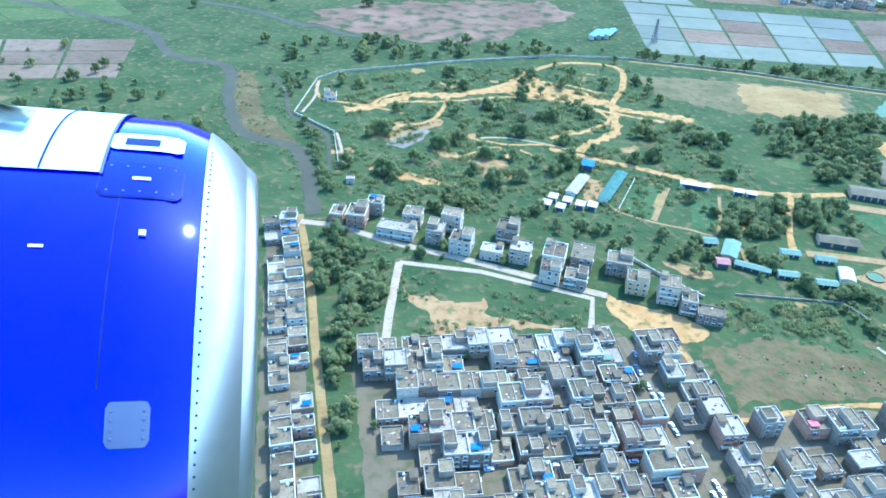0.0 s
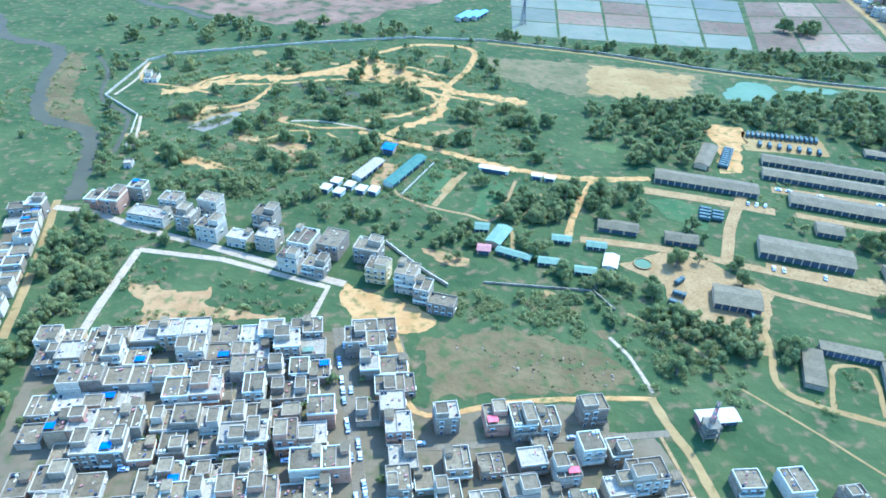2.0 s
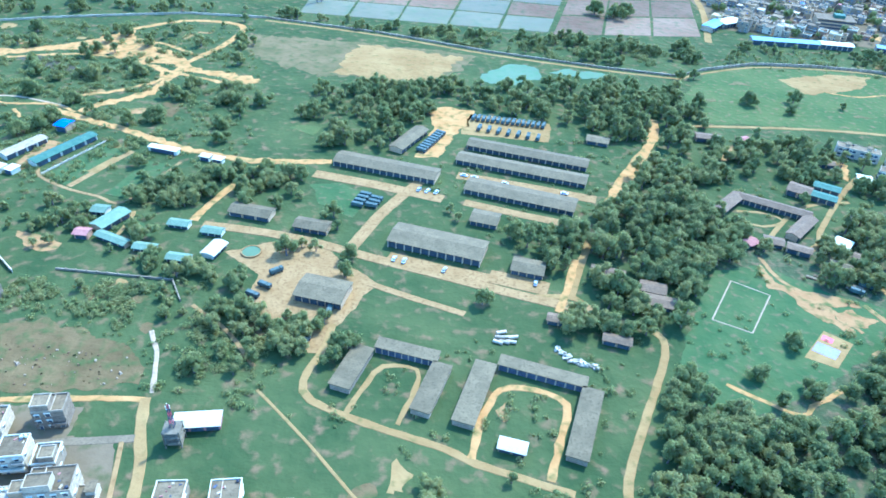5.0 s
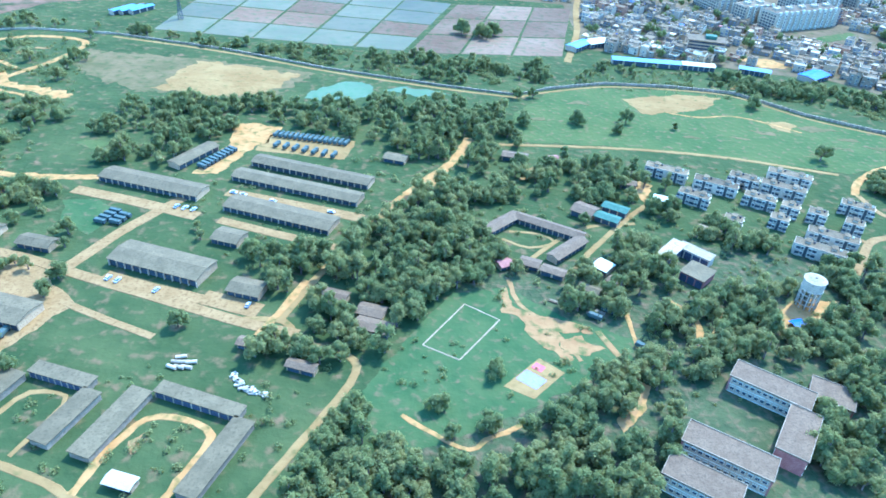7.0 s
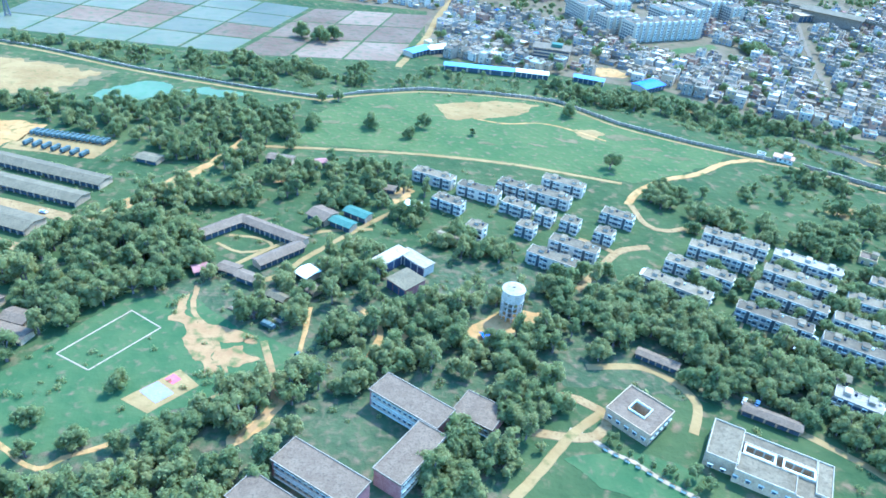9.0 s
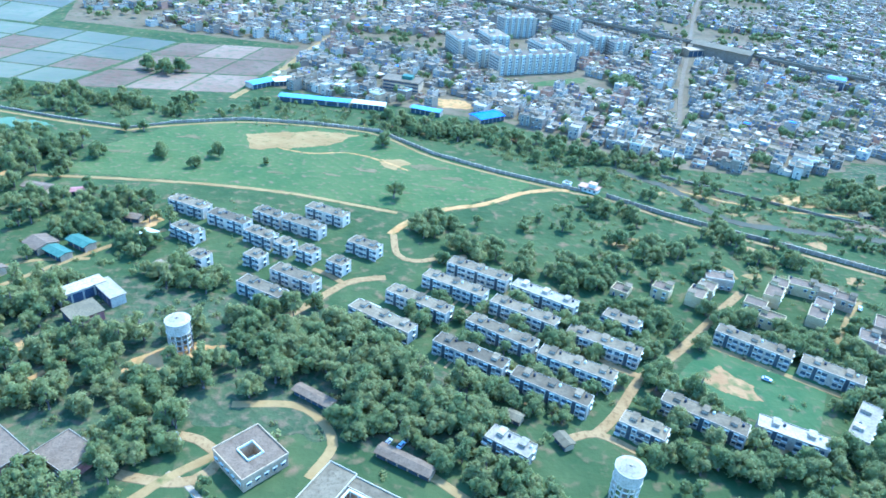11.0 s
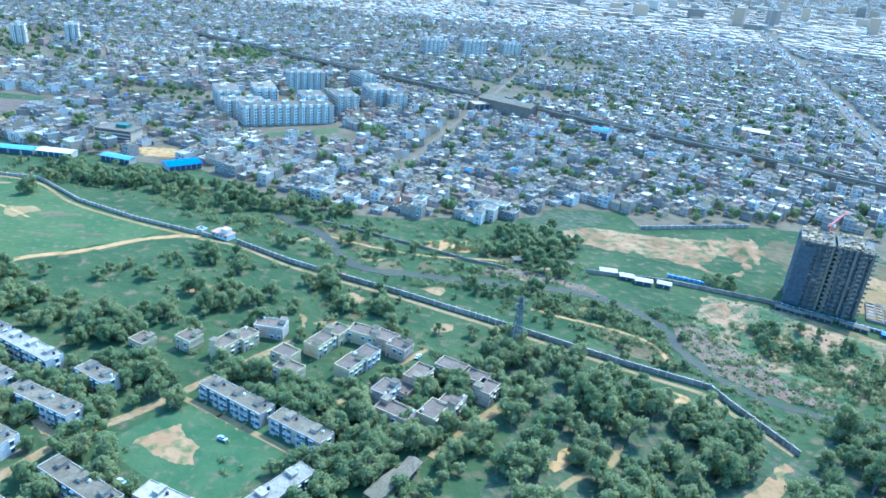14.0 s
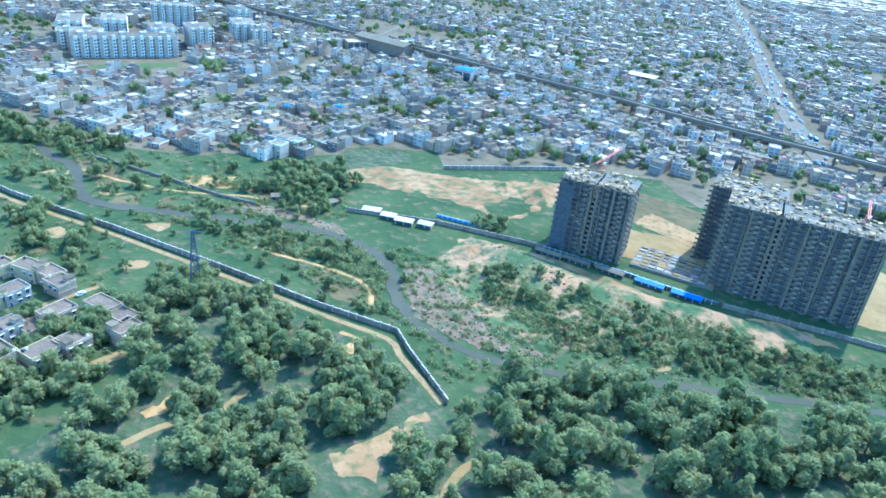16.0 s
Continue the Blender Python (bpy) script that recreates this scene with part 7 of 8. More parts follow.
R2 = random.Random(5)
v = -400.0
row = 0
while v < 1700:
    far_row = v > 900
    dep = (5.2 if v < 620 else 6.5) if not far_row else 11.0
    u = -700.0
    while u < 1250:
        w = (R2.uniform(3.0, 5.2) if v < 620 else R2.uniform(4, 8)) * (2.0 if far_row else 1.0)
        if R2.random() < 0.03:
            u += R2.uniform(3, 8)
        x, y = 400 + u * ca - v * sn, 300 + u * sn + v * ca
        x += 3 * noise.noise((x * 0.01, y * 0.01, 0)) * 4
        u += w + (0.2 if R2.random() < 0.85 else 1.5)
        if x < -250 or y > 2300 or y < 262 or x > 470 + y * 1.15 or x < 330 - y * 0.55:
            continue
        if not inside(x, y, TOWN) or noise.noise((x * 0.012, y * 0.012, 5)) > 0.37 or not free(x, y, w * 0.5):
            if inside(x, y, TOWN) and R2.random() < 0.25 and free(x, y, 1.0) and y < 900:
                trees_in_town.append((x, y))
            continue
        if R2.random() < 0.2:
            trees_in_town.append((x, y))
            continue
        f = R2.choice((1, 1, 2, 2, 2, 3, 3)) + (1 if R2.random() < 0.06 else 0)
        c = R2.choice((0, 0, 1, 1, 2, 2, 3, 3, 4, 5, 11 if R2.random() < 0.5 else 1))
        # far rows keep to few pale paints, haze put into their colour
        if far_row:
            c = R2.choice((0, 1, 2, 1))
        h = f * FLOOR
        a2 = ang + 10 * noise.noise((x * 0.006, y * 0.006, 8)) * 3
        gap = edge_gap(x, y) if y < 360 else 99
        if gap < 9 and count < 56:
            count += 1
            kept = len(BUILT)
            house(x, y, w, dep - 0.3, a2, f, group="houses at the town's edge", rich=False, rng=R2)
            del BUILT[kept:]
            continue
        g = near if y < 480 else (mid if not far_row else far)
        g.box(x, y, -0.1, w, dep - 0.2, h + 0.1, a2, c)
        if y < 1000:
            g.box(x, y, h, w + 0.1, dep - 0.1, 0.22 if y > 480 else 0.06, a2, 7 if R2.random() < 0.16 else 6)
            cs, ss = math.cos(radians(a2)), math.sin(radians(a2))
            def loc(px, py):
                return x + px * cs - py * ss, y + px * ss + py * cs
            if R2.random() < 0.7:
                q = loc(R2.choice((-1, 1)) * (w / 2 - 0.8), dep * 0.22)
                g.box(*q, h, 1.5, 1.9, 1.1, a2, c)
                g.box(*q, h + 1.1, 1.7, 2.1, 0.1, a2, 6)
            if R2.random() < 0.5:
                g.box(*loc(R2.uniform(-w / 3, w / 3), R2.uniform(-1.5, 1.5)), h, 0.5, 0.5, 0.6, a2, R2.choice((10, 7, 7, 10, 9)))
            if y < 480:
                for e in (-1, 1):
                    g.box(*loc(0, e * (dep / 2 - 0.12)), h, w, 0.12, 0.38, a2, 7 if c in (0, 3) else c)
                    g.box(*loc(e * (w / 2 - 0.06), 0), h, 0.12, dep - 0.5, 0.38, a2, 7 if c in (0, 3) else c)
            if y < 620:
                for fl in range(f):
                    for e in (-0.25, 0.25):
                        if R2.random() < 0.8:
                            g.box(*loc(e * w, -dep / 2 + 0.1), fl * FLOOR + 0.4, w * 0.26, 0.06, 0.75, a2, 8)
                    if R2.random() < 0.4:
                        g.box(*loc(0, -dep / 2 - 0.1), fl * FLOOR - 0.1, w, 0.6, 0.12, a2, 7)
            if R2.random() < 0.022:
                g.box(*loc(0, 0), h + 0.5, w * 0.6, dep * 0.5, 0.05, a2, R2.choice((9, 9, 7, 12)))
    v += dep + (2.4 if row % 2 else 0.3)
    row += 1
for g, nm, lb in ((near, "town_houses", "dense flat-roofed houses in white, grey and beige"), (mid, "town_houses", "dense far flat-roofed houses of a town"), (far, "town_houses", "distant sprawl of flat-roofed houses")):
    tagged(new(nm, g.mesh(nm, *MATS)), lb, "houses", kind="stuff")
# a coarse far sprawl to the horizon, in few pale paints that imitate haze
g = Geo()
for i in range(9000):
    y = 1300 + 3400 * R2.random() ** 1.3
    x = R2.uniform(-0.42 * y + 380, 470 + y * 1.15)
    if x < -1800:
        continue
    s = R2.uniform(8, 26)
    g.box(x, y, -0.1, s, R2.uniform(8, 22), R2.choice((4, 5, 6, 7, 8)) if R2.random() < 0.97 else R2.uniform(14, 34), R2.choice((-34, -20, 20)), R2.choice((0, 1, 2, 1)))
tagged(new("town_sprawl", g.mesh("town_sprawl", *MATS)), "hazy distant sprawl of buildings to the horizon", "buildings", kind="stuff")

# white apartment towers
for x, y, w, d, a, h in TOWERS:
    ob = thing("apartment_tower", x, y, a, "white multi-storey apartment slab with rows of windows", "apartment tower", "white apartment towers")
    nf = int(h / 1.45)
    part("wall", Geo().box(0, 0, -0.1, w, d, h + 0.1).mesh("wall", "wall_paint_3"), ob)
    for i in range(int(w / 4)):
        part("bay", Geo().box(0, 0, 0, 1.5, 0.8, h + (0.8 if i % 3 == 1 else 0.3)).mesh("bay", "white_paint"), ob, m=pose(-w / 2 + (i + 0.5) * 4, -d / 2 - 0.3, 0))
    part("roof", Geo().box(0, 0, h, w - 0.3, d - 0.3, 0.1).mesh("roof", "roof_concrete"), ob)
    for i in range(max(1, int(w / 9))):
        part("stair_room", Geo().box(0, 0, 0, 3, 3, 1.2).box(0.9, 0.3, 1.2, 0.9, 1.2, 0.6).mesh("stair_room", "wall_paint_3"), ob, m=pose(-w / 2 + (i + 0.5) * 9, 0, h + 0.1))
    for f in range(nf):
        k = Geo()
        for i in range(int(w / 2)):
            if i % 2 == 0:
                k.box(-w / 2 + (i + 1) * 2 + 0.9, -d / 2 - 0.02, 0, 1.5, 0.12, 0.95)
        for i in range(int(w / 4)):
            k.box(-w / 2 + (i + 0.5) * 4, -d / 2 - 0.7, 0, 0.85, 0.1, 0.75)
        for i in range(int(d / 2)):
            k.box(w / 2 + 0.02, -d / 2 + (i + 0.5) * 2, 0, 0.12, 1.2, 0.95).box(-w / 2 - 0.02, -d / 2 + (i + 0.5) * 2, 0, 0.12, 1.2, 0.95)
        tagged(part("glazing", k.mesh("glazing", "glass_and_shade"), ob, m=pose(0, 0, f * 1.45 + 0.3)), kind="stuff")
        part("balcony_band", Geo().box(0, 0, 0, w + 0.9, d + 0.7, 0.14).box(0, -d / 2 - 0.62, 0.1, w * 0.96, 0.08, 0.3).mesh("balcony_band", "wall_paint_0"), ob, m=pose(0, 0, f * 1.45 + 1.25))
ob = thing("public_building", 357, 368, -12, "long pale flat-roofed public building with three floors", "building")
part("wall", Geo().box(0, 0, -0.1, 17, 9, 4.6).mesh("wall", "wall_paint_1"), ob)
part("roof", Geo().box(0, 0, 4.5, 18, 10, 0.3).mesh("roof", "roof_concrete"), ob)
part("roof_room", Geo().box(2, 1, 4.8, 5, 4, 1.4).mesh("roof_room", "teal_sheet"), ob)
for f in range(3):
    part("gallery", Geo().box(0, -4.55, f * 1.5 + 0.5, 16.4, 0.12, 0.75).mesh("gallery", "glass_and_shade"), ob)

# elevated railway
vd = thing("viaduct", 0, 0, 0, "long elevated railway on single piers above the town", "viaduct")
for (ax, ay), (bx, by) in zip(VIA, VIA[1:]):
    L = math.hypot(bx - ax, by - ay)
    a = math.degrees(math.atan2(by - ay, bx - ax))
    k = Geo().box(0, 0, 4.2, L + 0.6, 4.2, 0.7).box(0, 1.95, 4.9, L + 0.6, 0.2, 0.55).box(0, -1.95, 4.9, L + 0.6, 0.2, 0.55).box(0, 0, 3.7, L + 0.6, 2.0, 0.5)
    part("deck", k.mesh("deck", "raw_concrete"), vd, m=pose((ax + bx) / 2, (ay + by) / 2, 0, 0, 0, a))
    for i in range(int(L / 11)):
        t = (i + 0.5) / int(L / 11)
        part("pier", Geo().box(0, 0, -0.1, 0.9, 1.0, 3.5).box(0, 0, 3.1, 1.0, 3.0, 0.6).mesh("pier", "raw_concrete"), vd, m=pose(ax + (bx - ax) * t, ay + (by - ay) * t, 0, 0, 0, a))
st = thing("railway_station", 540, 479, -38, "elevated station with a long curved grey roof", "station")
part("hall", Geo().box(0, 4, -0.1, 34, 10, 6.5).mesh("hall", "wall_paint_4"), st)
part("roof", Geo().gable(0, 4, 6.5, 36, 12, 1.4, 0.6).mesh("roof", "shed_roof"), st)
shed(528, 486, 18, 8, 25, 4.0, "wall_paint_1", 5, "pale-roofed depot hall beside a station", "hall", rise=0.5)
shed(585, 425, 9, 8, -30, 7.0, "blue_sheet", 2, "tall pale blue-grey hall in the town", "hall", rise=0.5, wall="wall_paint_3")
shed(690, 470, 16, 9, -30, 3.0, "white_paint", 4, "wide hall with a white sheet roof", "hall", rise=0.5)
lane("highway", HWY, 10.0, "asphalt", "wide grey highway full of traffic", rag=0.02, z=0.3)
lane("town_road", CROSS, 2.2, "asphalt", "pale road through the town", rag=0.05, z=0.2)
patch("town_green", [(413, 391), (430, 402), (447, 411), (449, 405), (432, 394), (418, 387)], "meadow_grass", "small green field inside the town", rag=1.5, z=0.1)
g = Geo()
hl = smooth_line(HWY, 2.0)
for i in range(620):
    k = R2.randrange(1, len(hl) - 1)
    d = (hl[k + 1] - hl[k]).normalized()
    o = Vector((-d.y, d.x)) * R2.uniform(-4.7, 4.7)
    p = hl[k] + o
    a = math.degrees(math.atan2(d.y, d.x))
    big = R2.random() < 0.15
    g.box(p.x, p.y, 0.5, 4.4 if big else 2.1, 1.1 if big else 0.9, 0.4 if not big else 1.3, a, R2.choice((0, 0, 1, 2, 3)))
    if not big:
        g.box(p.x, p.y, 0.9, 1.2, 0.75, 0.3, a, 2)
tagged(new("traffic", g.mesh("traffic", "white_paint", "brick_red", "glass_and_shade", "ochre_paint")), "dense queue of cars and lorries on a highway", "traffic", kind="stuff")

# ---- trees and scrub ----
def leaves(rng, lobes, n, size, flat=0.35):
    """Leaf clumps as small tilted quads on the skins of the lobes."""
    vs, fs = [], []
    tot = sum(r * r for *_, r in lobes)
    for cx, cy, cz, r in lobes:
        for i in range(max(4, int(n * r * r / tot))):
            d = Vector((rng.gauss(0, 1), rng.gauss(0, 1), rng.gauss(0.25, 1))).normalized()
            p = Vector((cx, cy, cz)) + d * r * rng.uniform(0.72, 1.08)
            nn = (d * 0.65 + Vector((rng.gauss(0, flat), rng.gauss(0, flat), rng.gauss(0.6, flat)))).normalized()
            a = nn.orthogonal().normalized()
            a.rotate(Matrix.Rotation(rng.uniform(0, 6.28), 3, nn))
            b = nn.cross(a)
            s, t = size * rng.uniform(0.6, 1.3), size * rng.uniform(0.5, 1.0)
            k = len(vs)
            vs += [tuple(p + a * s), tuple(p + b * t + nn * 0.2 * t), tuple(p - a * s), tuple(p - b * t - nn * 0.1 * t)]
            fs.append((k, k + 1, k + 2, k + 3))
    return vs, fs


def clump(vs, fs, rng, cx, cy, cz, r):
    """The dense inner mass of one lobe of a crown: an uneven shell, open below."""
    k = len(vs)
    for phi in (-0.55, 0.2, 0.85, 1.45):
        for i in range(7):
            a = (i + 0.5 * phi + rng.uniform(-0.25, 0.25)) * 2 * math.pi / 7
            q = r * rng.uniform(0.6, 0.88)
            vs.append((cx + q * math.cos(a) * math.cos(phi), cy + q * math.sin(a) * math.cos(phi), cz + q * math.sin(phi)))
    for row in range(3):
        for i in range(7):
            j = (i + 1) % 7
            fs.append((k + row * 7 + i, k + row * 7 + j, k + row * 7 + 7 + j, k + row * 7 + 7 + i))


def tree_kind(seed, height, radius, n, size, spread=0.75):
    rng = random.Random(seed)
    base = height * 0.24
    lobes = []
    for i in range(rng.randint(9, 13)):
        a, q = rng.uniform(0, 6.28), rng.random() ** 0.6
        z = rng.uniform(0, 1)
        reach = radius * spread * q * math.sin(math.pi * (0.2 + 0.65 * z))
        lobes.append((reach * math.cos(a), reach * math.sin(a), base + (height - base) * (0.12 + 0.72 * z), radius * rng.uniform(0.3, 0.48)))
    vs, fs = leaves(rng, lobes, n, size)
    for lobe in lobes:
        clump(vs, fs, rng, *lobe)
    k = Geo()
    k.drum(0, 0, -0.1, radius * 0.09, radius * 0.055, base + 0.2, 7)
    for cx, cy, cz, r in lobes[:7]:
        k.beam((0, 0, base * 0.9), (cx * 0.85, cy * 0.85, cz - r * 0.2), radius * 0.025)
    return k, vs, fs


KINDS = [tree_kind(1, 4.6, 2.5, 480, 0.23), tree_kind(2, 5.6, 2.8, 560, 0.24), tree_kind(3, 3.3, 2.0, 340, 0.21), tree_kind(4, 6.6, 2.2, 480, 0.23, 0.6),
         tree_kind(5, 4.2, 3.0, 540, 0.23, 0.9), tree_kind(6, 5.0, 2.4, 480, 0.23, 0.7), tree_kind(7, 2.3, 1.4, 200, 0.18)]
PLAIN = []                   # simpler crowns for the far trees of the town
for sd in range(3):
    rb = random.Random(80 + sd)
    lobes = [(rb.uniform(-1.1, 1.1), rb.uniform(-1.1, 1.1), rb.uniform(1.8, 3.6), rb.uniform(1.0, 1.6)) for _ in range(4)]
    lv, lf = leaves(rb, lobes, 64, 0.4)
    for lobe in lobes:
        clump(lv, lf, rb, *lobe)
    PLAIN.append((np.array(lv), np.array(lf)))
BUSH = []
for sd in range(4):
    rb = random.Random(40 + sd)
    BUSH.append(leaves(rb, [(rb.uniform(-0.4, 0.4), rb.uniform(-0.4, 0.4), rb.uniform(0.15, 0.4), rb.uniform(0.3, 0.5)) for _ in range(4)], 46, 0.17))
for sd in range(3):
    rb = random.Random(60 + sd)
    BUSH.append(leaves(rb, [(rb.uniform(-1.3, 1.3), rb.uniform(-1.3, 1.3), rb.uniform(0.1, 0.5), rb.uniform(0.4, 0.8)) for _ in range(8)], 190, 0.2))


def leaf_mesh(name, vs, fs, m):
    me = bpy.data.meshes.new(name)
    me.from_pydata(vs, [], fs)
    me.materials.append(M[m])
    me.polygons.foreach_set("use_smooth", [True] * len(me.polygons))
    me.update()
    return me


TRUNK = [k.mesh("trunk", "bark") for k, _, _ in KINDS]
CROWN = [[leaf_mesh("crown", vs, fs, m) for m in ("leaf", "leaf_light")] for _, vs, fs in KINDS]
SPOTS = []       # x, y, kind, scale, turn, light
RT = random.Random(23)


def grow(poly, n, kinds, lo=0.8, hi=1.25, light=0.42, gap=1.1, tries=9):
    xs, ys = [p[0] for p in poly], [p[1] for p in poly]
    done = 0
    for _ in range(n * tries):
        if done >= n:
            break
        x, y = RT.uniform(min(xs), max(xs)), RT.uniform(min(ys), max(ys))
        k = RT.choice(kinds)
        s = RT.uniform(lo, hi)
        if 6 in kinds and noise.noise((x * 0.09, y * 0.09, 6)) < RT.uniform(-0.3, 0.25):
            continue
        if inside(x, y, poly) and clear(x, y, gap) and not any(inside(x, y, q) for q in OPEN):
            SPOTS.append((x, y, k, s, RT.uniform(0, 360), RT.random() < light))
            done += 1


ALL = (0, 1, 2, 3, 4, 5)
BIG = (0, 1, 3, 4, 5)
SMALL = (2, 6, 6)
grow([(-37, 176), (-26, 175), (-20, 140), (-19, 110), (-13, 80), (-9, 60), (-14, 60), (-22, 100), (-27, 122), (-34, 150)], 70, (0, 2, 4, 5, 6), 0.6, 1.05)
grow([(-33, 172), (-13, 164), (-13, 126), (-20, 125)], 14, (2, 6, 6), 0.6, 1.0)
grow([(-19, 150), (-15, 150), (-14, 143), (-18, 143)], 5, (0, 4), 0.9, 1.1)
grow([(-12, 164), (40, 148), (42, 152), (-10, 170)], 12, (2, 6, 0), 0.6, 0.95)
grow([(-35, 186), (20, 184), (60, 165), (80, 160), (85, 178), (60, 186), (30, 190), (-30, 205)], 60, (2, 6, 0), 0.6, 1.0)
grow([(-40, 206), (10, 196), (60, 220), (100, 216), (110, 250), (80, 265), (0, 262), (-45, 250)], 52, (0, 4, 4, 2), 0.8, 1.3)
grow([(-50, 260), (40, 262), (100, 270), (85, 330), (0, 316), (-48, 298)], 34, (0, 4, 2), 0.8, 1.25)
grow([(72, 202), (88, 198), (104, 190), (104, 178), (84, 180), (84, 196)], 26, (0, 4, 5, 2), 0.7, 1.05)
grow([(86, 180), (112, 178), (128, 182), (132, 196), (118, 203), (100, 200)], 30, (0, 4, 5), 0.75, 1.1)
grow([(70, 160), (92, 153), (122, 143), (124, 152), (104, 152), (90, 172), (76, 176)], 34, (0, 2, 4, 6), 0.6, 1.0)
grow([(70, 140), (108, 140), (118, 120), (140, 118), (142, 136), (124, 142), (96, 147)], 46, (2, 6, 6, 0), 0.7, 1.05)
grow([(118, 225), (130, 216), (155, 214), (160, 232), (172, 248), (190, 252), (190, 268), (160, 268), (125, 262)], 105, ALL, 0.8, 1.2)
grow([(190, 244), (245, 222), (262, 246), (258, 272), (225, 278), (192, 276)], 110, (1, 3, 3, 0, 5), 0.85, 1.25)
grow([(128, 160), (150, 150), (146, 178), (170, 176), (180, 180), (160, 190)], 10, (0, 2), 0.8, 1.1)
grow([(136, 133), (144, 138), (150, 133), (154, 128), (148, 122), (134, 126)], 14, BIG, 0.75, 1.0)
grow([(176, 170), (212, 180), (222, 200), (232, 216), (246, 212), (240, 178), (226, 160), (206, 150), (196, 156), (190, 166)], 95, (0, 1, 3, 5), 0.85, 1.25)
grow([(176, 146), (215, 130), (222, 146), (232, 152), (236, 170), (222, 166), (205, 142)], 42, BIG, 0.8, 1.15)
grow([(206, 86), (214, 110), (222, 132), (232, 128), (230, 100), (222, 80)], 60, BIG, 0.8, 1.15)
grow([(160, 84), (172, 100), (205, 94), (206, 84)], 16, (0, 2, 6), 0.7, 1.0)
grow([(224, 128), (232, 146), (242, 166), (256, 172), (252, 178), (240, 200), (232, 170), (224, 150)], 52, BIG, 0.8, 1.2)
grow([(246, 205), (262, 240), (300, 236), (306, 205), (330, 195), (318, 180), (300, 196), (290, 205), (275, 192), (272, 214), (256, 206)], 84, ALL, 0.75, 1.1)
grow([(262, 150), (270, 178), (290, 190), (295, 165), (320, 172), (340, 180), (332, 190), (350, 186), (342, 160), (330, 148), (318, 145), (300, 146), (280, 128), (264, 128)], 140, BIG, 0.8, 1.2, 0.65)
grow([(256, 110), (262, 126), (284, 128), (278, 112), (270, 100)], 34, BIG, 0.8, 1.15)
grow([(226, 112), (240, 112), (256, 116), (262, 112), (258, 96), (240, 92), (222, 98)], 46, BIG, 0.8, 1.15, 0.5)
grow([(252, 124), (262, 128), (264, 124), (256, 120)], 5, (0, 4), 0.8, 1.0)
grow([(308, 128), (322, 142), (336, 146), (334, 138), (324, 128), (316, 112), (306, 112)], 52, BIG, 0.8, 1.15)
grow([(340, 152), (344, 176), (360, 182), (378, 166), (396, 150), (384, 142), (366, 150), (352, 155)], 105, BIG, 0.85, 1.25, 0.7)
grow([(360, 150), (392, 140), (404, 130), (396, 118), (384, 134), (366, 142)], 46, BIG, 0.7, 1.0)
grow([(366, 190), (430, 196), (440, 186), (404, 148), (388, 160), (376, 176)], 105, (0, 2, 5, 4), 0.65, 1.05, 0.3)
grow([(424, 166), (446, 196), (470, 188), (500, 200), (512, 186), (492, 158), (470, 148), (440, 140), (416, 142)], 165, (0, 2, 5, 1, 4), 0.7, 1.15, 0.5)
grow([(386, 216), (440, 196), (480, 214), (520, 202), (514, 216), (470, 238), (430, 256), (404, 252), (380, 232)], 95, (2, 6, 0, 0), 0.7, 1.2)
grow([(374, 212), (390, 208), (404, 204), (430, 192), (432, 204), (400, 222), (384, 224)], 34, (0, 4, 5), 0.8, 1.1)
grow([(365, 226), (372, 240), (384, 236), (378, 222)], 12, (0, 4), 0.8, 1.1)
grow([(498, 200), (520, 210), (552, 190), (562, 172), (570, 150), (556, 128), (520, 126), (498, 150), (508, 178)], 175, BIG, 0.85, 1.3, 0.75)
grow([(568, 172), (580, 182), (610, 178), (650, 174), (664, 140), (640, 118), (590, 118), (562, 140)], 235, BIG, 0.95, 1.4, 0.75)
grow([(420, 134), (452, 140), (492, 156), (498, 140), (470, 124), (430, 122)], 60, BIG, 0.8, 1.1)
grow([(280, 306), (300, 332), (376, 328), (420, 308), (460, 286), (520, 280), (540, 262), (514, 224), (470, 248), (430, 272), (380, 300), (340, 316)], 130, (2, 6, 6, 0), 0.65, 1.1)
grow([(516, 262), (540, 262), (545, 284), (530, 296), (514, 282)], 26, (0, 2, 5), 0.8, 1.1)
grow([(566, 256), (592, 246), (588, 256), (570, 262)], 12, (2, 6), 0.8, 1.1)
grow([(520, 216), (556, 200), (560, 230), (540, 240), (500, 244)], 60, (2, 6, 6), 0.6, 1.0)
grow([(575, 226), (592, 226), (625, 206), (650, 200), (700, 180), (690, 176), (620, 188), (590, 196), (580, 205)], 150, (2, 6, 6), 0.7, 1.2)
grow([(88, 338), (139, 327), (186, 311), (232, 300), (272, 304), (284, 330), (216, 330), (140, 332), (100, 342)], 170, (2, 0, 6), 0.7, 1.15)
grow([(-180, 330), (-130, 290), (-95, 250), (-60, 210), (-50, 190), (-110, 190), (-260, 240)], 90, (0, 2, 6), 0.8, 1.3)
grow([(-80, 300), (-60, 250), (-48, 228), (-40, 185), (-34, 190), (-40, 238), (-62, 256), (-60, 296)], 60, (2, 6), 0.8, 1.2)
grow([(-70, 310), (80, 342), (70, 350), (-30, 345), (-100, 340)], 80, (0, 2, 6), 0.8, 1.3)
grow([(60, 440), (110, 445), (90, 640), (-200, 640), (-200, 400), (-80, 380)], 90, (0, 4), 0.9, 1.4)
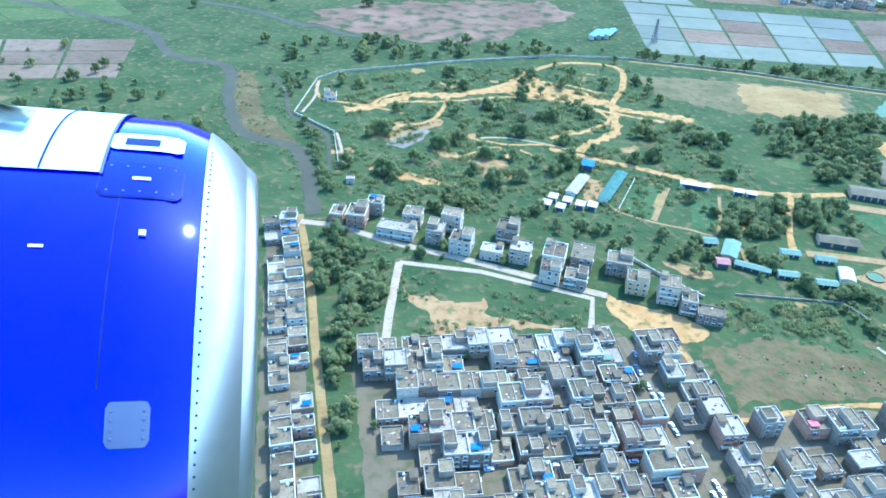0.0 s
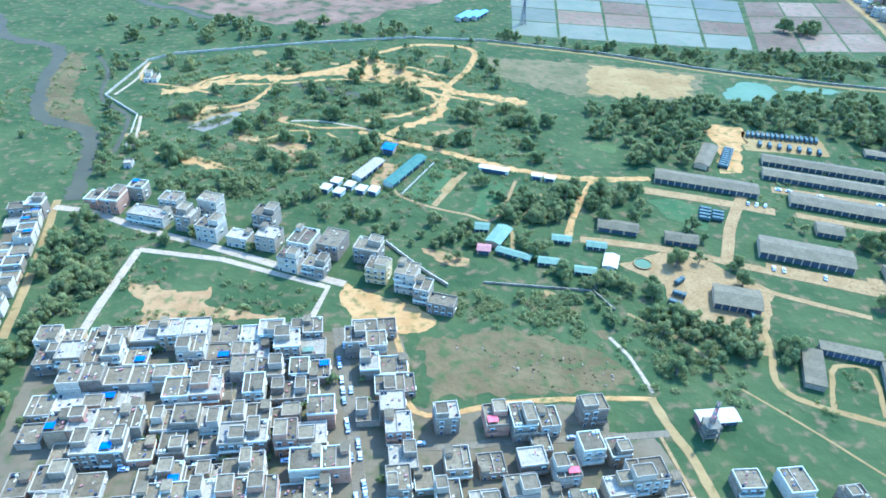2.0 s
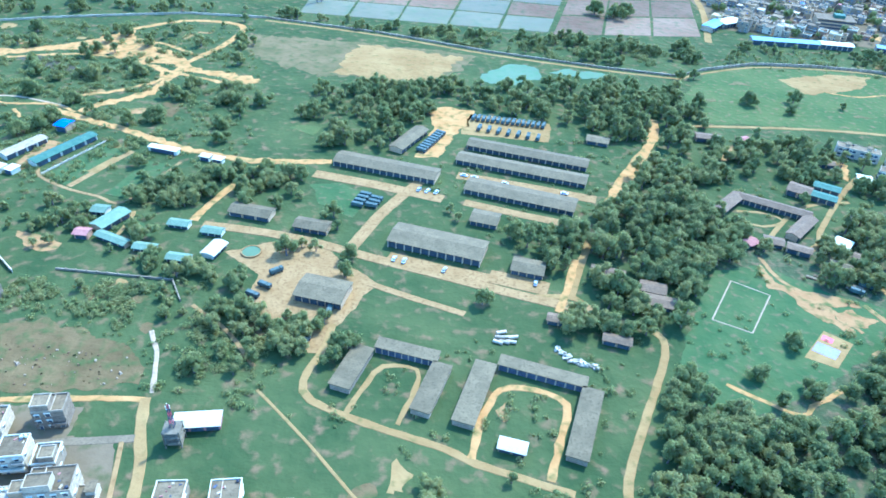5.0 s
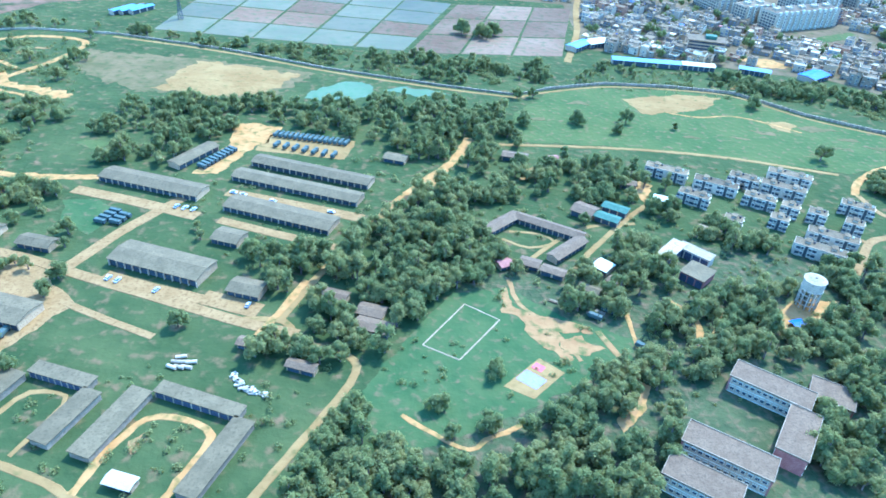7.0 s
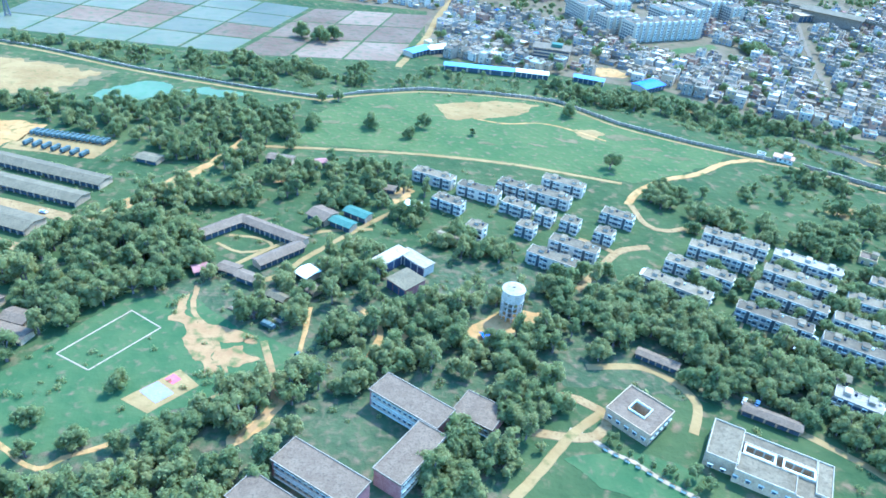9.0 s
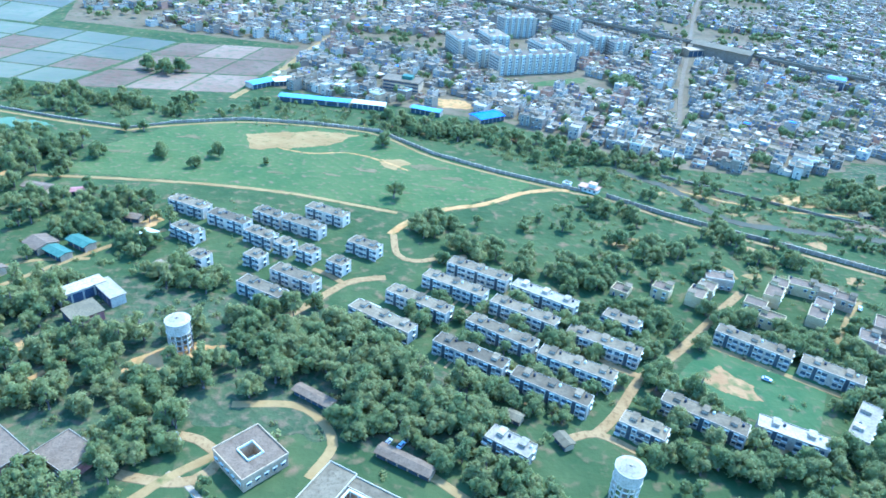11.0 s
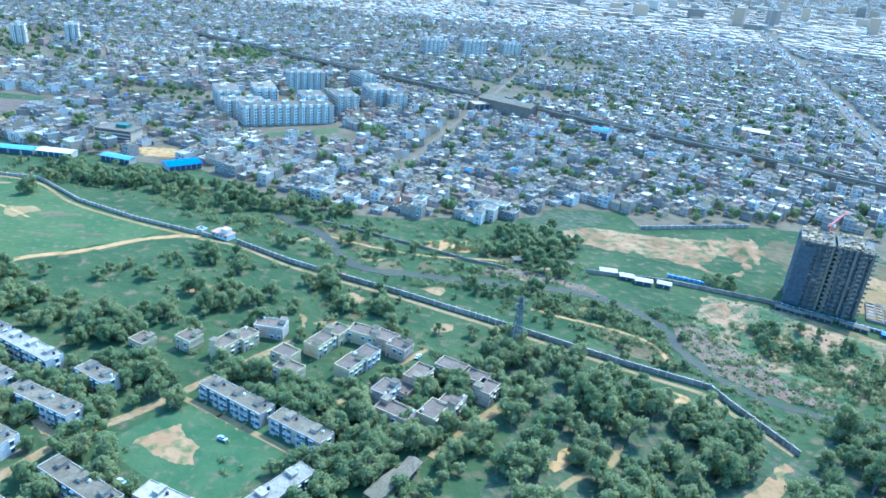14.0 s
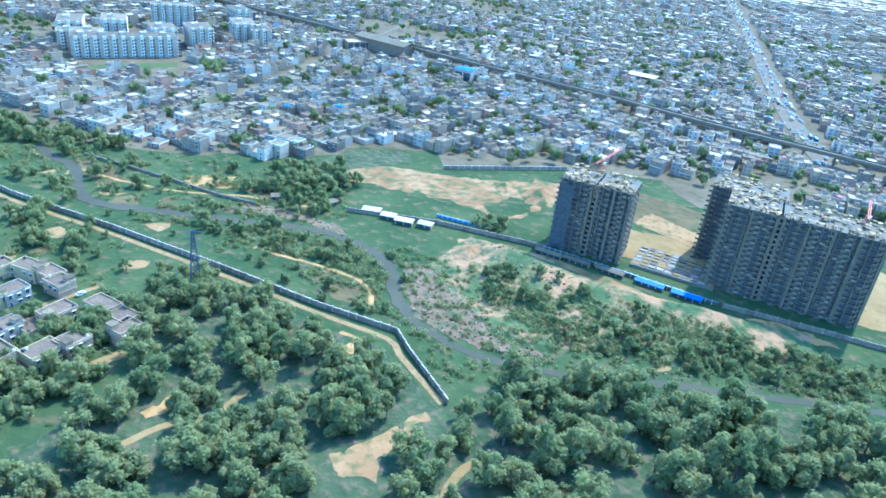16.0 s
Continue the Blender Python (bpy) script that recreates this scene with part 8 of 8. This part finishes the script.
grow([(350, 325), (378, 323), (405, 318), (437, 303), (466, 297), (465, 289), (441, 289), (416, 295), (381, 306), (355, 306)], 110, (0, 2, 4, 5), 0.7, 1.1)
grow([(516, 287), (532, 281), (541, 268), (538, 252), (530, 250), (515, 262)], 30, (0, 2, 5, 4), 0.7, 1.1)
grow([(423, 398), (470, 407), (470, 393), (426, 390)], 30, (0, 4), 0.9, 1.2)
for x, y, k, s in ((283, 268, 4, 1.2), (296, 262, 4, 0.9), (301, 272, 0, 1.2), (318, 268, 6, 1.2), (355, 294, 4, 1.3), (363, 249, 1, 1.15), (262, 289, 0, 1.0), (268, 290, 0, 0.9), (263, 264, 4, 1.2), (240, 366, 4, 1.6), (248, 364, 4, 1.5), (255, 367, 4, 1.5), (252, 361, 0, 1.4),
                   (248.3, 136, 4, 0.9), (237, 126, 4, 0.9), (240, 118.5, 0, 0.8), (247, 121.5, 4, 0.9), (246, 123, 0, 0.7), (132, 160, 0, 1.2), (129.5, 326.5, 6, 1.6), (141, 178, 0, 1.0)):
    SPOTS.append((x, y, k, s, x * 37 % 360, False))
for i in range(46):
    p = Vector((-20, 123)) + U * RT.uniform(2, 74) + V * RT.choice((5.5, 11.9, 18.2, 24.6, 31, 37.4, 44))
    if clear(p.x, p.y, 0.2):
        SPOTS.append((p.x, p.y, RT.choice((2, 6, 6)), RT.uniform(0.55, 0.95), i * 41 % 360, i % 3 == 0))
for i in range(9):
    SPOTS.append((340.6 + 14 * i / 8, 129.3 - 9.6 * i / 8, 3, 0.36, i * 50, False))
SPOTS.sort(key=lambda q: q[1])


def batch(name, label, items, protos, m):
    """Many trees or bushes joined as one mesh."""
    V_, F_, n = [], [], 0
    for x, y, k, s, a, _ in items:
        vs, fs = protos[k]
        c, d = math.cos(radians(a)) * s, math.sin(radians(a)) * s
        P = vs @ np.array([[c, d, 0], [-d, c, 0], [0, 0, s]]) + np.array([x, y, bank_height(x, y)])
        V_.append(P)
        F_.append(fs + n)
        n += len(P)
    if not V_:
        return
    V_, F_ = np.concatenate(V_), np.concatenate(F_)
    me = bpy.data.meshes.new(name)
    me.vertices.add(len(V_))
    me.vertices.foreach_set("co", V_.ravel())
    me.loops.add(F_.size)
    me.loops.foreach_set("vertex_index", F_.ravel())
    me.polygons.add(len(F_))
    me.polygons.foreach_set("loop_start", np.arange(0, F_.size, 4))
    me.polygons.foreach_set("loop_total", np.full(len(F_), 4))
    me.polygons.foreach_set("use_smooth", np.ones(len(F_), dtype=bool))
    me.materials.append(M[m])
    me.update()
    me.validate()
    tagged(new(name, me), label, "trees", kind="stuff")


WORDS = {0: "broad green tree with a rounded leafy crown", 1: "tall full-crowned green tree", 2: "small green tree with a low crown", 3: "tall slender tree with an upright crown", 4: "wide spreading dark green tree", 5: "green tree with an uneven open crown", 6: "small bushy green tree"}
FIRST = {}
single = [q for i, q in enumerate(SPOTS) if i % 3 == 0][:115]
chosen = set(id(q) for q in single)
for x, y, k, s, a, lt in single:
    m = pose(x, y, 0, 0, 0, a)
    if (k, lt) not in FIRST:
        ob = thing("tree", x, y, a, WORDS[k], "tree", "trees")
        part("trunk", TRUNK[k], ob)
        part("crown", CROWN[k][int(lt)], ob)
        FIRST[(k, lt)] = ob
    else:
        ob = copy_thing(FIRST[(k, lt)], m)
    ob.scale = (s, s, s)
rest = [q for q in SPOTS if id(q) not in chosen]
low = []
RL = random.Random(91)
for x, y, k, s, a, lt in SPOTS:
    if k in (0, 1, 3, 4, 5) and y < 280:
        u, w = x + RL.uniform(-2.8, 2.8), y + RL.uniform(-2.8, 2.8)
        if clear(u, w, 1.2) and not any(inside(u, w, q) for q in OPEN):
            low.append((u, w, RL.randrange(3), RL.uniform(0.5, 0.8), RL.uniform(0, 360), lt))
NPK = [(np.array(vs), np.array(fs)) for _, vs, fs in KINDS]
NPT = [(np.array(k.v), np.array([f for f in k.f if len(f) == 4])) for k, _, _ in KINDS]
NPB = [(np.array(vs), np.array(fs)) for vs, fs in BUSH]
batch("woodland", "dense green trees of mixed height", [q for q in rest if not q[5]], NPK, "leaf")
batch("woodland", "lighter green trees of mixed height", [q for q in rest if q[5]], NPK, "leaf_light")
batch("woodland_understorey", "low green young trees filling the woods", [q for q in low if not q[5]], PLAIN, "leaf")
batch("woodland_understorey", "low light green young trees filling the woods", [q for q in low if q[5]], PLAIN, "leaf_light")
batch("woodland_trunks", "brown trunks and limbs under the crowns", rest, NPT, "bark")
for _ in range(170):
    x, y = RT.uniform(325, 380), RT.uniform(566, 636)
    if inside(x, y, [(328, 637), (374, 617), (379, 570), (345, 566)]):
        trees_in_town.insert(0, (x, y))
town_tr = [(x, y, RT.randrange(3), RT.uniform(0.6, 1.25), RT.uniform(0, 360), False) for x, y in trees_in_town]
batch("town_trees", "dark green trees between town houses", town_tr[:3400], PLAIN, "leaf")
bushes = []
BZ = [([(-45, 200), (90, 160), (110, 215), (100, 270), (80, 325), (-45, 300)], 900), ([(64, 138), (110, 150), (142, 136), (136, 110), (114, 114), (108, 126)], 220), ([(380, 230), (440, 200), (520, 205), (470, 240), (425, 262)], 150),
      ([(280, 306), (300, 332), (376, 328), (420, 308), (540, 280), (545, 230), (470, 248), (380, 300)], 1300), ([(500, 244), (560, 196), (568, 176), (600, 190), (660, 180), (650, 200), (580, 226), (560, 236)], 1300), ([(580, 224), (604, 213), (632, 206), (640, 198), (616, 191), (593, 196), (578, 210)], 420),
      ([(-35, 175), (-12, 165), (-12, 122), (-20, 124)], 120), ([(-12, 158), (40, 144), (38, 131), (-10, 124)], 120), ([(140, 110), (205, 90), (216, 128), (180, 134)], 110), ([(-90, 300), (-100, 250), (-60, 215), (-40, 185), (-36, 215), (-58, 256)], 260),
      ([(150, 210), (215, 130), (330, 130), (340, 240), (240, 240)], 420), ([(340, 150), (380, 110), (510, 140), (505, 200), (420, 200)], 300)]
for poly, n in BZ:
    xs, ys = [p[0] for p in poly], [p[1] for p in poly]
    for _ in range(n * 2):
        x, y = RT.uniform(min(xs), max(xs)), RT.uniform(min(ys), max(ys))
        if inside(x, y, poly) and noise.noise((x * 0.06, y * 0.06, 2)) > -0.25 and clear(x, y, 0.4):
            bushes.append((x, y, RT.randrange(4), RT.uniform(0.6, 1.5) * (1.6 if RT.random() < 0.12 else 1.0), RT.uniform(0, 360), RT.random() < 0.5))
# soft thickets of wide low shrubs
for poly, n in (([(300, 318), (376, 322), (420, 304), (470, 282), (520, 274), (540, 256), (514, 226), (470, 250), (420, 276), (380, 302)], 420), ([(500, 246), (556, 202), (560, 226), (540, 244)], 200),
                ([(578, 222), (604, 211), (640, 200), (700, 182), (690, 176), (616, 188), (586, 198)], 330), ([(70, 150), (108, 148), (122, 140), (140, 124), (118, 116), (112, 126), (88, 136), (74, 136)], 130),
                ([(-40, 206), (60, 186), (100, 216), (100, 262), (60, 262), (0, 262), (-45, 250)], 300), ([(-40, 262), (90, 268), (84, 325), (0, 314), (-44, 298)], 200), ([(380, 232), (440, 200), (520, 206), (470, 238), (425, 258)], 80),
                ([(88, 338), (186, 311), (232, 300), (272, 304), (284, 330), (216, 332), (140, 334)], 260), ([(-33, 186), (30, 188), (62, 166), (56, 178), (30, 196), (-34, 206)], 140)):
    xs, ys = [p[0] for p in poly], [p[1] for p in poly]
    for _ in range(n * 2):
        x, y = RT.uniform(min(xs), max(xs)), RT.uniform(min(ys), max(ys))
        if inside(x, y, poly) and noise.noise((x * 0.05, y * 0.05, 12)) > -0.1 and clear(x, y, 1.0):
            bushes.append((x, y, 4 + RT.randrange(3), RT.uniform(0.7, 1.5), RT.uniform(0, 360), RT.random() < 0.55))
batch("scrub_bushes", "low dark green bushes scattered over scrub", [q for q in bushes if not q[5]], NPB, "leaf")
batch("scrub_bushes", "low light green bushes scattered over scrub", [q for q in bushes if q[5]], NPB, "leaf_light")

# ---- the aircraft's engine, where it hangs as the flight begins ----
mat("engine_blue", (0.011, 0.0025, 0.16), (0.013, 0.003, 0.18), 3.0, 0.05, 0, (0.012, 0.0028, 0.19), 14.0, spec=0.4)
mat("lip_metal", (0.44, 0.415, 0.37), (0.48, 0.455, 0.405), 4.0, 0.3, 0, (0.42, 0.398, 0.355), 20.0, metal=0.95)
mat("panel_grey", (0.08, 0.08, 0.1), (0.1, 0.1, 0.12), 4.0, 0.7, 0, (0.09, 0.09, 0.11), 20.0)
mat("fairing_silver", (0.58, 0.59, 0.61), (0.66, 0.67, 0.69), 4.0, 0.35, 0, (0.55, 0.56, 0.58), 20.0, metal=0.5)
mat("seam_dark", (0.01, 0.012, 0.05), (0.015, 0.018, 0.06), 4.0, 0.6, 0)


AHEAD = 0.033                # how far the panels stand before their stations


def girth(x):
    """Radius of the cowl along its axis; 0 is the front of the lip."""
    if x > -0.16:
        return 0.585 - 0.085 * ((x + 0.16) / 0.16) ** 2.4
    return 0.585 - 0.010 * (x + 0.16) ** 2


def skin(g, x0, x1, a0, a1, out=0.0, nx=8, na=24, mi=0, corner=0.0):
    """A piece of the cowl's surface between two stations and two angles, raised by out."""
    i = len(g.v)
    for p in range(nx + 1):
        for q in range(na + 1):
            u, w = p / nx, q / na
            x, a = AHEAD + x0 + (x1 - x0) * u, radians(a0 + (a1 - a0) * w)
            if corner:
                k = max(0.0, abs(u - 0.5) * 2 - 1 + corner) / corner
                a = radians((a0 + a1) / 2 + (a1 - a0) * (w - 0.5) * (1 - corner * (1 - math.sqrt(max(0.0, 1 - k * k)))))
            r = girth(x) + out
            g.v.append((x, r * math.cos(a), r * math.sin(a)))
    for p in range(nx):
        for q in range(na):
            k = i + p * (na + 1) + q
            g.f.append((k, k + na + 1, k + na + 2, k + 1))
            g.m.append(mi)
    return g


def smooth_mesh(g, name, m):
    me = g.mesh(name, m)
    me.polygons.foreach_set("use_smooth", [True] * len(me.polygons))
    return me


eng = new("aircraft_engine")
tagged(eng, "glossy blue jet engine cowl with a polished metal intake lip", "aircraft engine")
eng.matrix_basis = look((-0.004, 0.044, 114.506), (0.007, 1.691, 113.372), 2.5) @ pose(-0.458, -0.317, -1.572, 0, 16.5, -2.0)
cowl = part("cowl", smooth_mesh(skin(Geo(), -2.4, -0.072 - AHEAD, 0, 360, 0, 40, 96), "cowl", "engine_blue"), eng)
g = skin(Geo(), -0.072 - AHEAD, -AHEAD, 0, 360, 0.001, 14, 96)
i0 = len(g.v)
ringn = 97
for s in range(13):
    t = s / 12
    x = 0.0 + 0.022 * math.sin(math.pi * t) - 0.45 * max(0, t - 0.5) * 2
    r = 0.501 - 0.05 * t
    for q in range(ringn):
        a = 2 * math.pi * q / (ringn - 1)
        g.v.append((x, r * math.cos(a), r * math.sin(a)))
    if s:
        for q in range(ringn - 1):
            k = i0 + (s - 1) * ringn + q
            g.f.append((k, k + ringn, k + ringn + 1, k + 1))
            g.m.append(0)
lip = part("intake_lip", smooth_mesh(g, "intake_lip", "lip_metal"), eng, "polished metal intake lip")
part("fan_face", Geo().drum(0, 0, 0, 0.48, 0.48, 0.02, 48).mesh("fan_face", "seam_dark"), eng, m=pose(-0.46, 0, 0, 0, 90, 0))
rivet = Geo().drum(0, 0, 0, 0.0022, 0.0016, 0.0012, 8).mesh("rivet", "seam_dark")


def stud(x, a, parent, data=rivet):
    x += AHEAD
    r = girth(x) + 0.0012
    part("rivet", data, parent, m=pose(x, r * math.cos(radians(a)), r * math.sin(radians(a))) @ pose(0, 0, 0, a - 90, 0, 0))


for k in range(40):
    stud(-0.064 - AHEAD, 28 + k * 1.8, lip)
sil = part("fairing", smooth_mesh(skin(Geo(), -2.4, -0.262, -30, 42, 0.004, 30, 30), "fairing", "fairing_silver"), eng, "silver metal fairing panel")
part("seam", smooth_mesh(skin(Geo(), -0.354, -0.350, -30, 42, 0.0055, 1, 30), "seam", "seam_dark"), sil)
part("seam", smooth_mesh(skin(Geo(), -0.264, -0.259, -30, 42.5, 0.0055, 1, 30), "seam", "panel_grey"), sil)
for k in range(9):
    stud(-0.302 + 0.008 * (k % 2), 21 + k * 2.1, sil)
    stud(-0.345 + k * 0.0095, 41.2, sil)
part("seam", smooth_mesh(skin(Geo(), -0.2285, -0.2265, 42.5, 78, 0.0015, 1, 30), "seam", "seam_dark"), cowl)
vent = part("vent", smooth_mesh(skin(Geo(), -0.262, -0.142, 28.2, 34.6, 0.003, 14, 6, corner=0.25), "vent", "fairing_silver"), eng, "white metal vent scoop")
part("vent_slot", smooth_mesh(skin(Geo(), -0.238, -0.182, 30.4, 33.0, 0.0042, 6, 4), "vent_slot", "seam_dark"), vent)
ap = part("access_panel", smooth_mesh(skin(Geo(), -0.264, -0.136, 38.4, 47.4, 0.0012, 18, 8, corner=0.3), "access_panel", "seam_dark"), eng, "blue access panel with screws")
part("panel_face", smooth_mesh(skin(Geo(), -0.2615, -0.1385, 38.65, 47.15, 0.002, 18, 8, corner=0.3), "panel_face", "engine_blue"), ap)
scr = Geo().drum(0, 0, 0, 0.0026, 0.002, 0.0016, 8).mesh("rivet", "panel_grey")
for k in range(5):
    stud(-0.249 + k * 0.0245, 39.8, ap, scr)
    stud(-0.249 + k * 0.0245, 46.0, ap, scr)
part("marking_bar", smooth_mesh(skin(Geo(), -0.214, -0.186, 42.6, 43.4, 0.0035, 4, 2), "marking_bar", "white_paint"), ap)
sq = part("square_panel", smooth_mesh(skin(Geo(), -0.215, -0.157, 79.6, 85.8, 0.002, 14, 10, corner=0.3), "square_panel", "panel_grey"), eng, "grey rounded square panel")
for k in range(4):
    stud(-0.207, 80.8 + k * 1.25, sq, scr)
    stud(-0.165, 80.8 + k * 1.25, sq, scr)
part("marking_bar", smooth_mesh(skin(Geo(), -0.338, -0.318, 57.0, 57.5, 0.002, 4, 2), "marking_bar", "white_paint"), eng)
part("sensor", Geo().box(0, 0, 0, 0.010, 0.010, 0.004).mesh("sensor", "white_paint"), eng, m=pose(-0.187 + AHEAD, 0, 0, 54.5, 0, 0) @ pose(0, 0.586, 0, -90, 0, 0))
strake = Geo()
for x, lo, hi, a0, a1 in ((-1.2, 0.60, 0.66, 18, 36), (-0.7, 0.60, 0.65, 19, 35), (-0.45, 0.60, 0.625, 23, 32), (-0.36, 0.60, 0.604, 26, 29)):
    for r, a in ((lo, a0), (hi, a0 + 5), (hi, a1 - 5), (lo, a1)):
        strake.v.append((x, r * math.cos(radians(a)), r * math.sin(radians(a))))
for i in range(3):
    for k in range(3):
        strake.f.append((4 * i + k, 4 * i + k + 1, 4 * i + k + 5, 4 * i + k + 4))
        strake.m.append(0)
strake.f.append((12, 13, 14, 15))
strake.m.append(0)
part("strake", smooth_mesh(strake, "strake", "white_paint"), eng, "white strake fin on the cowl")
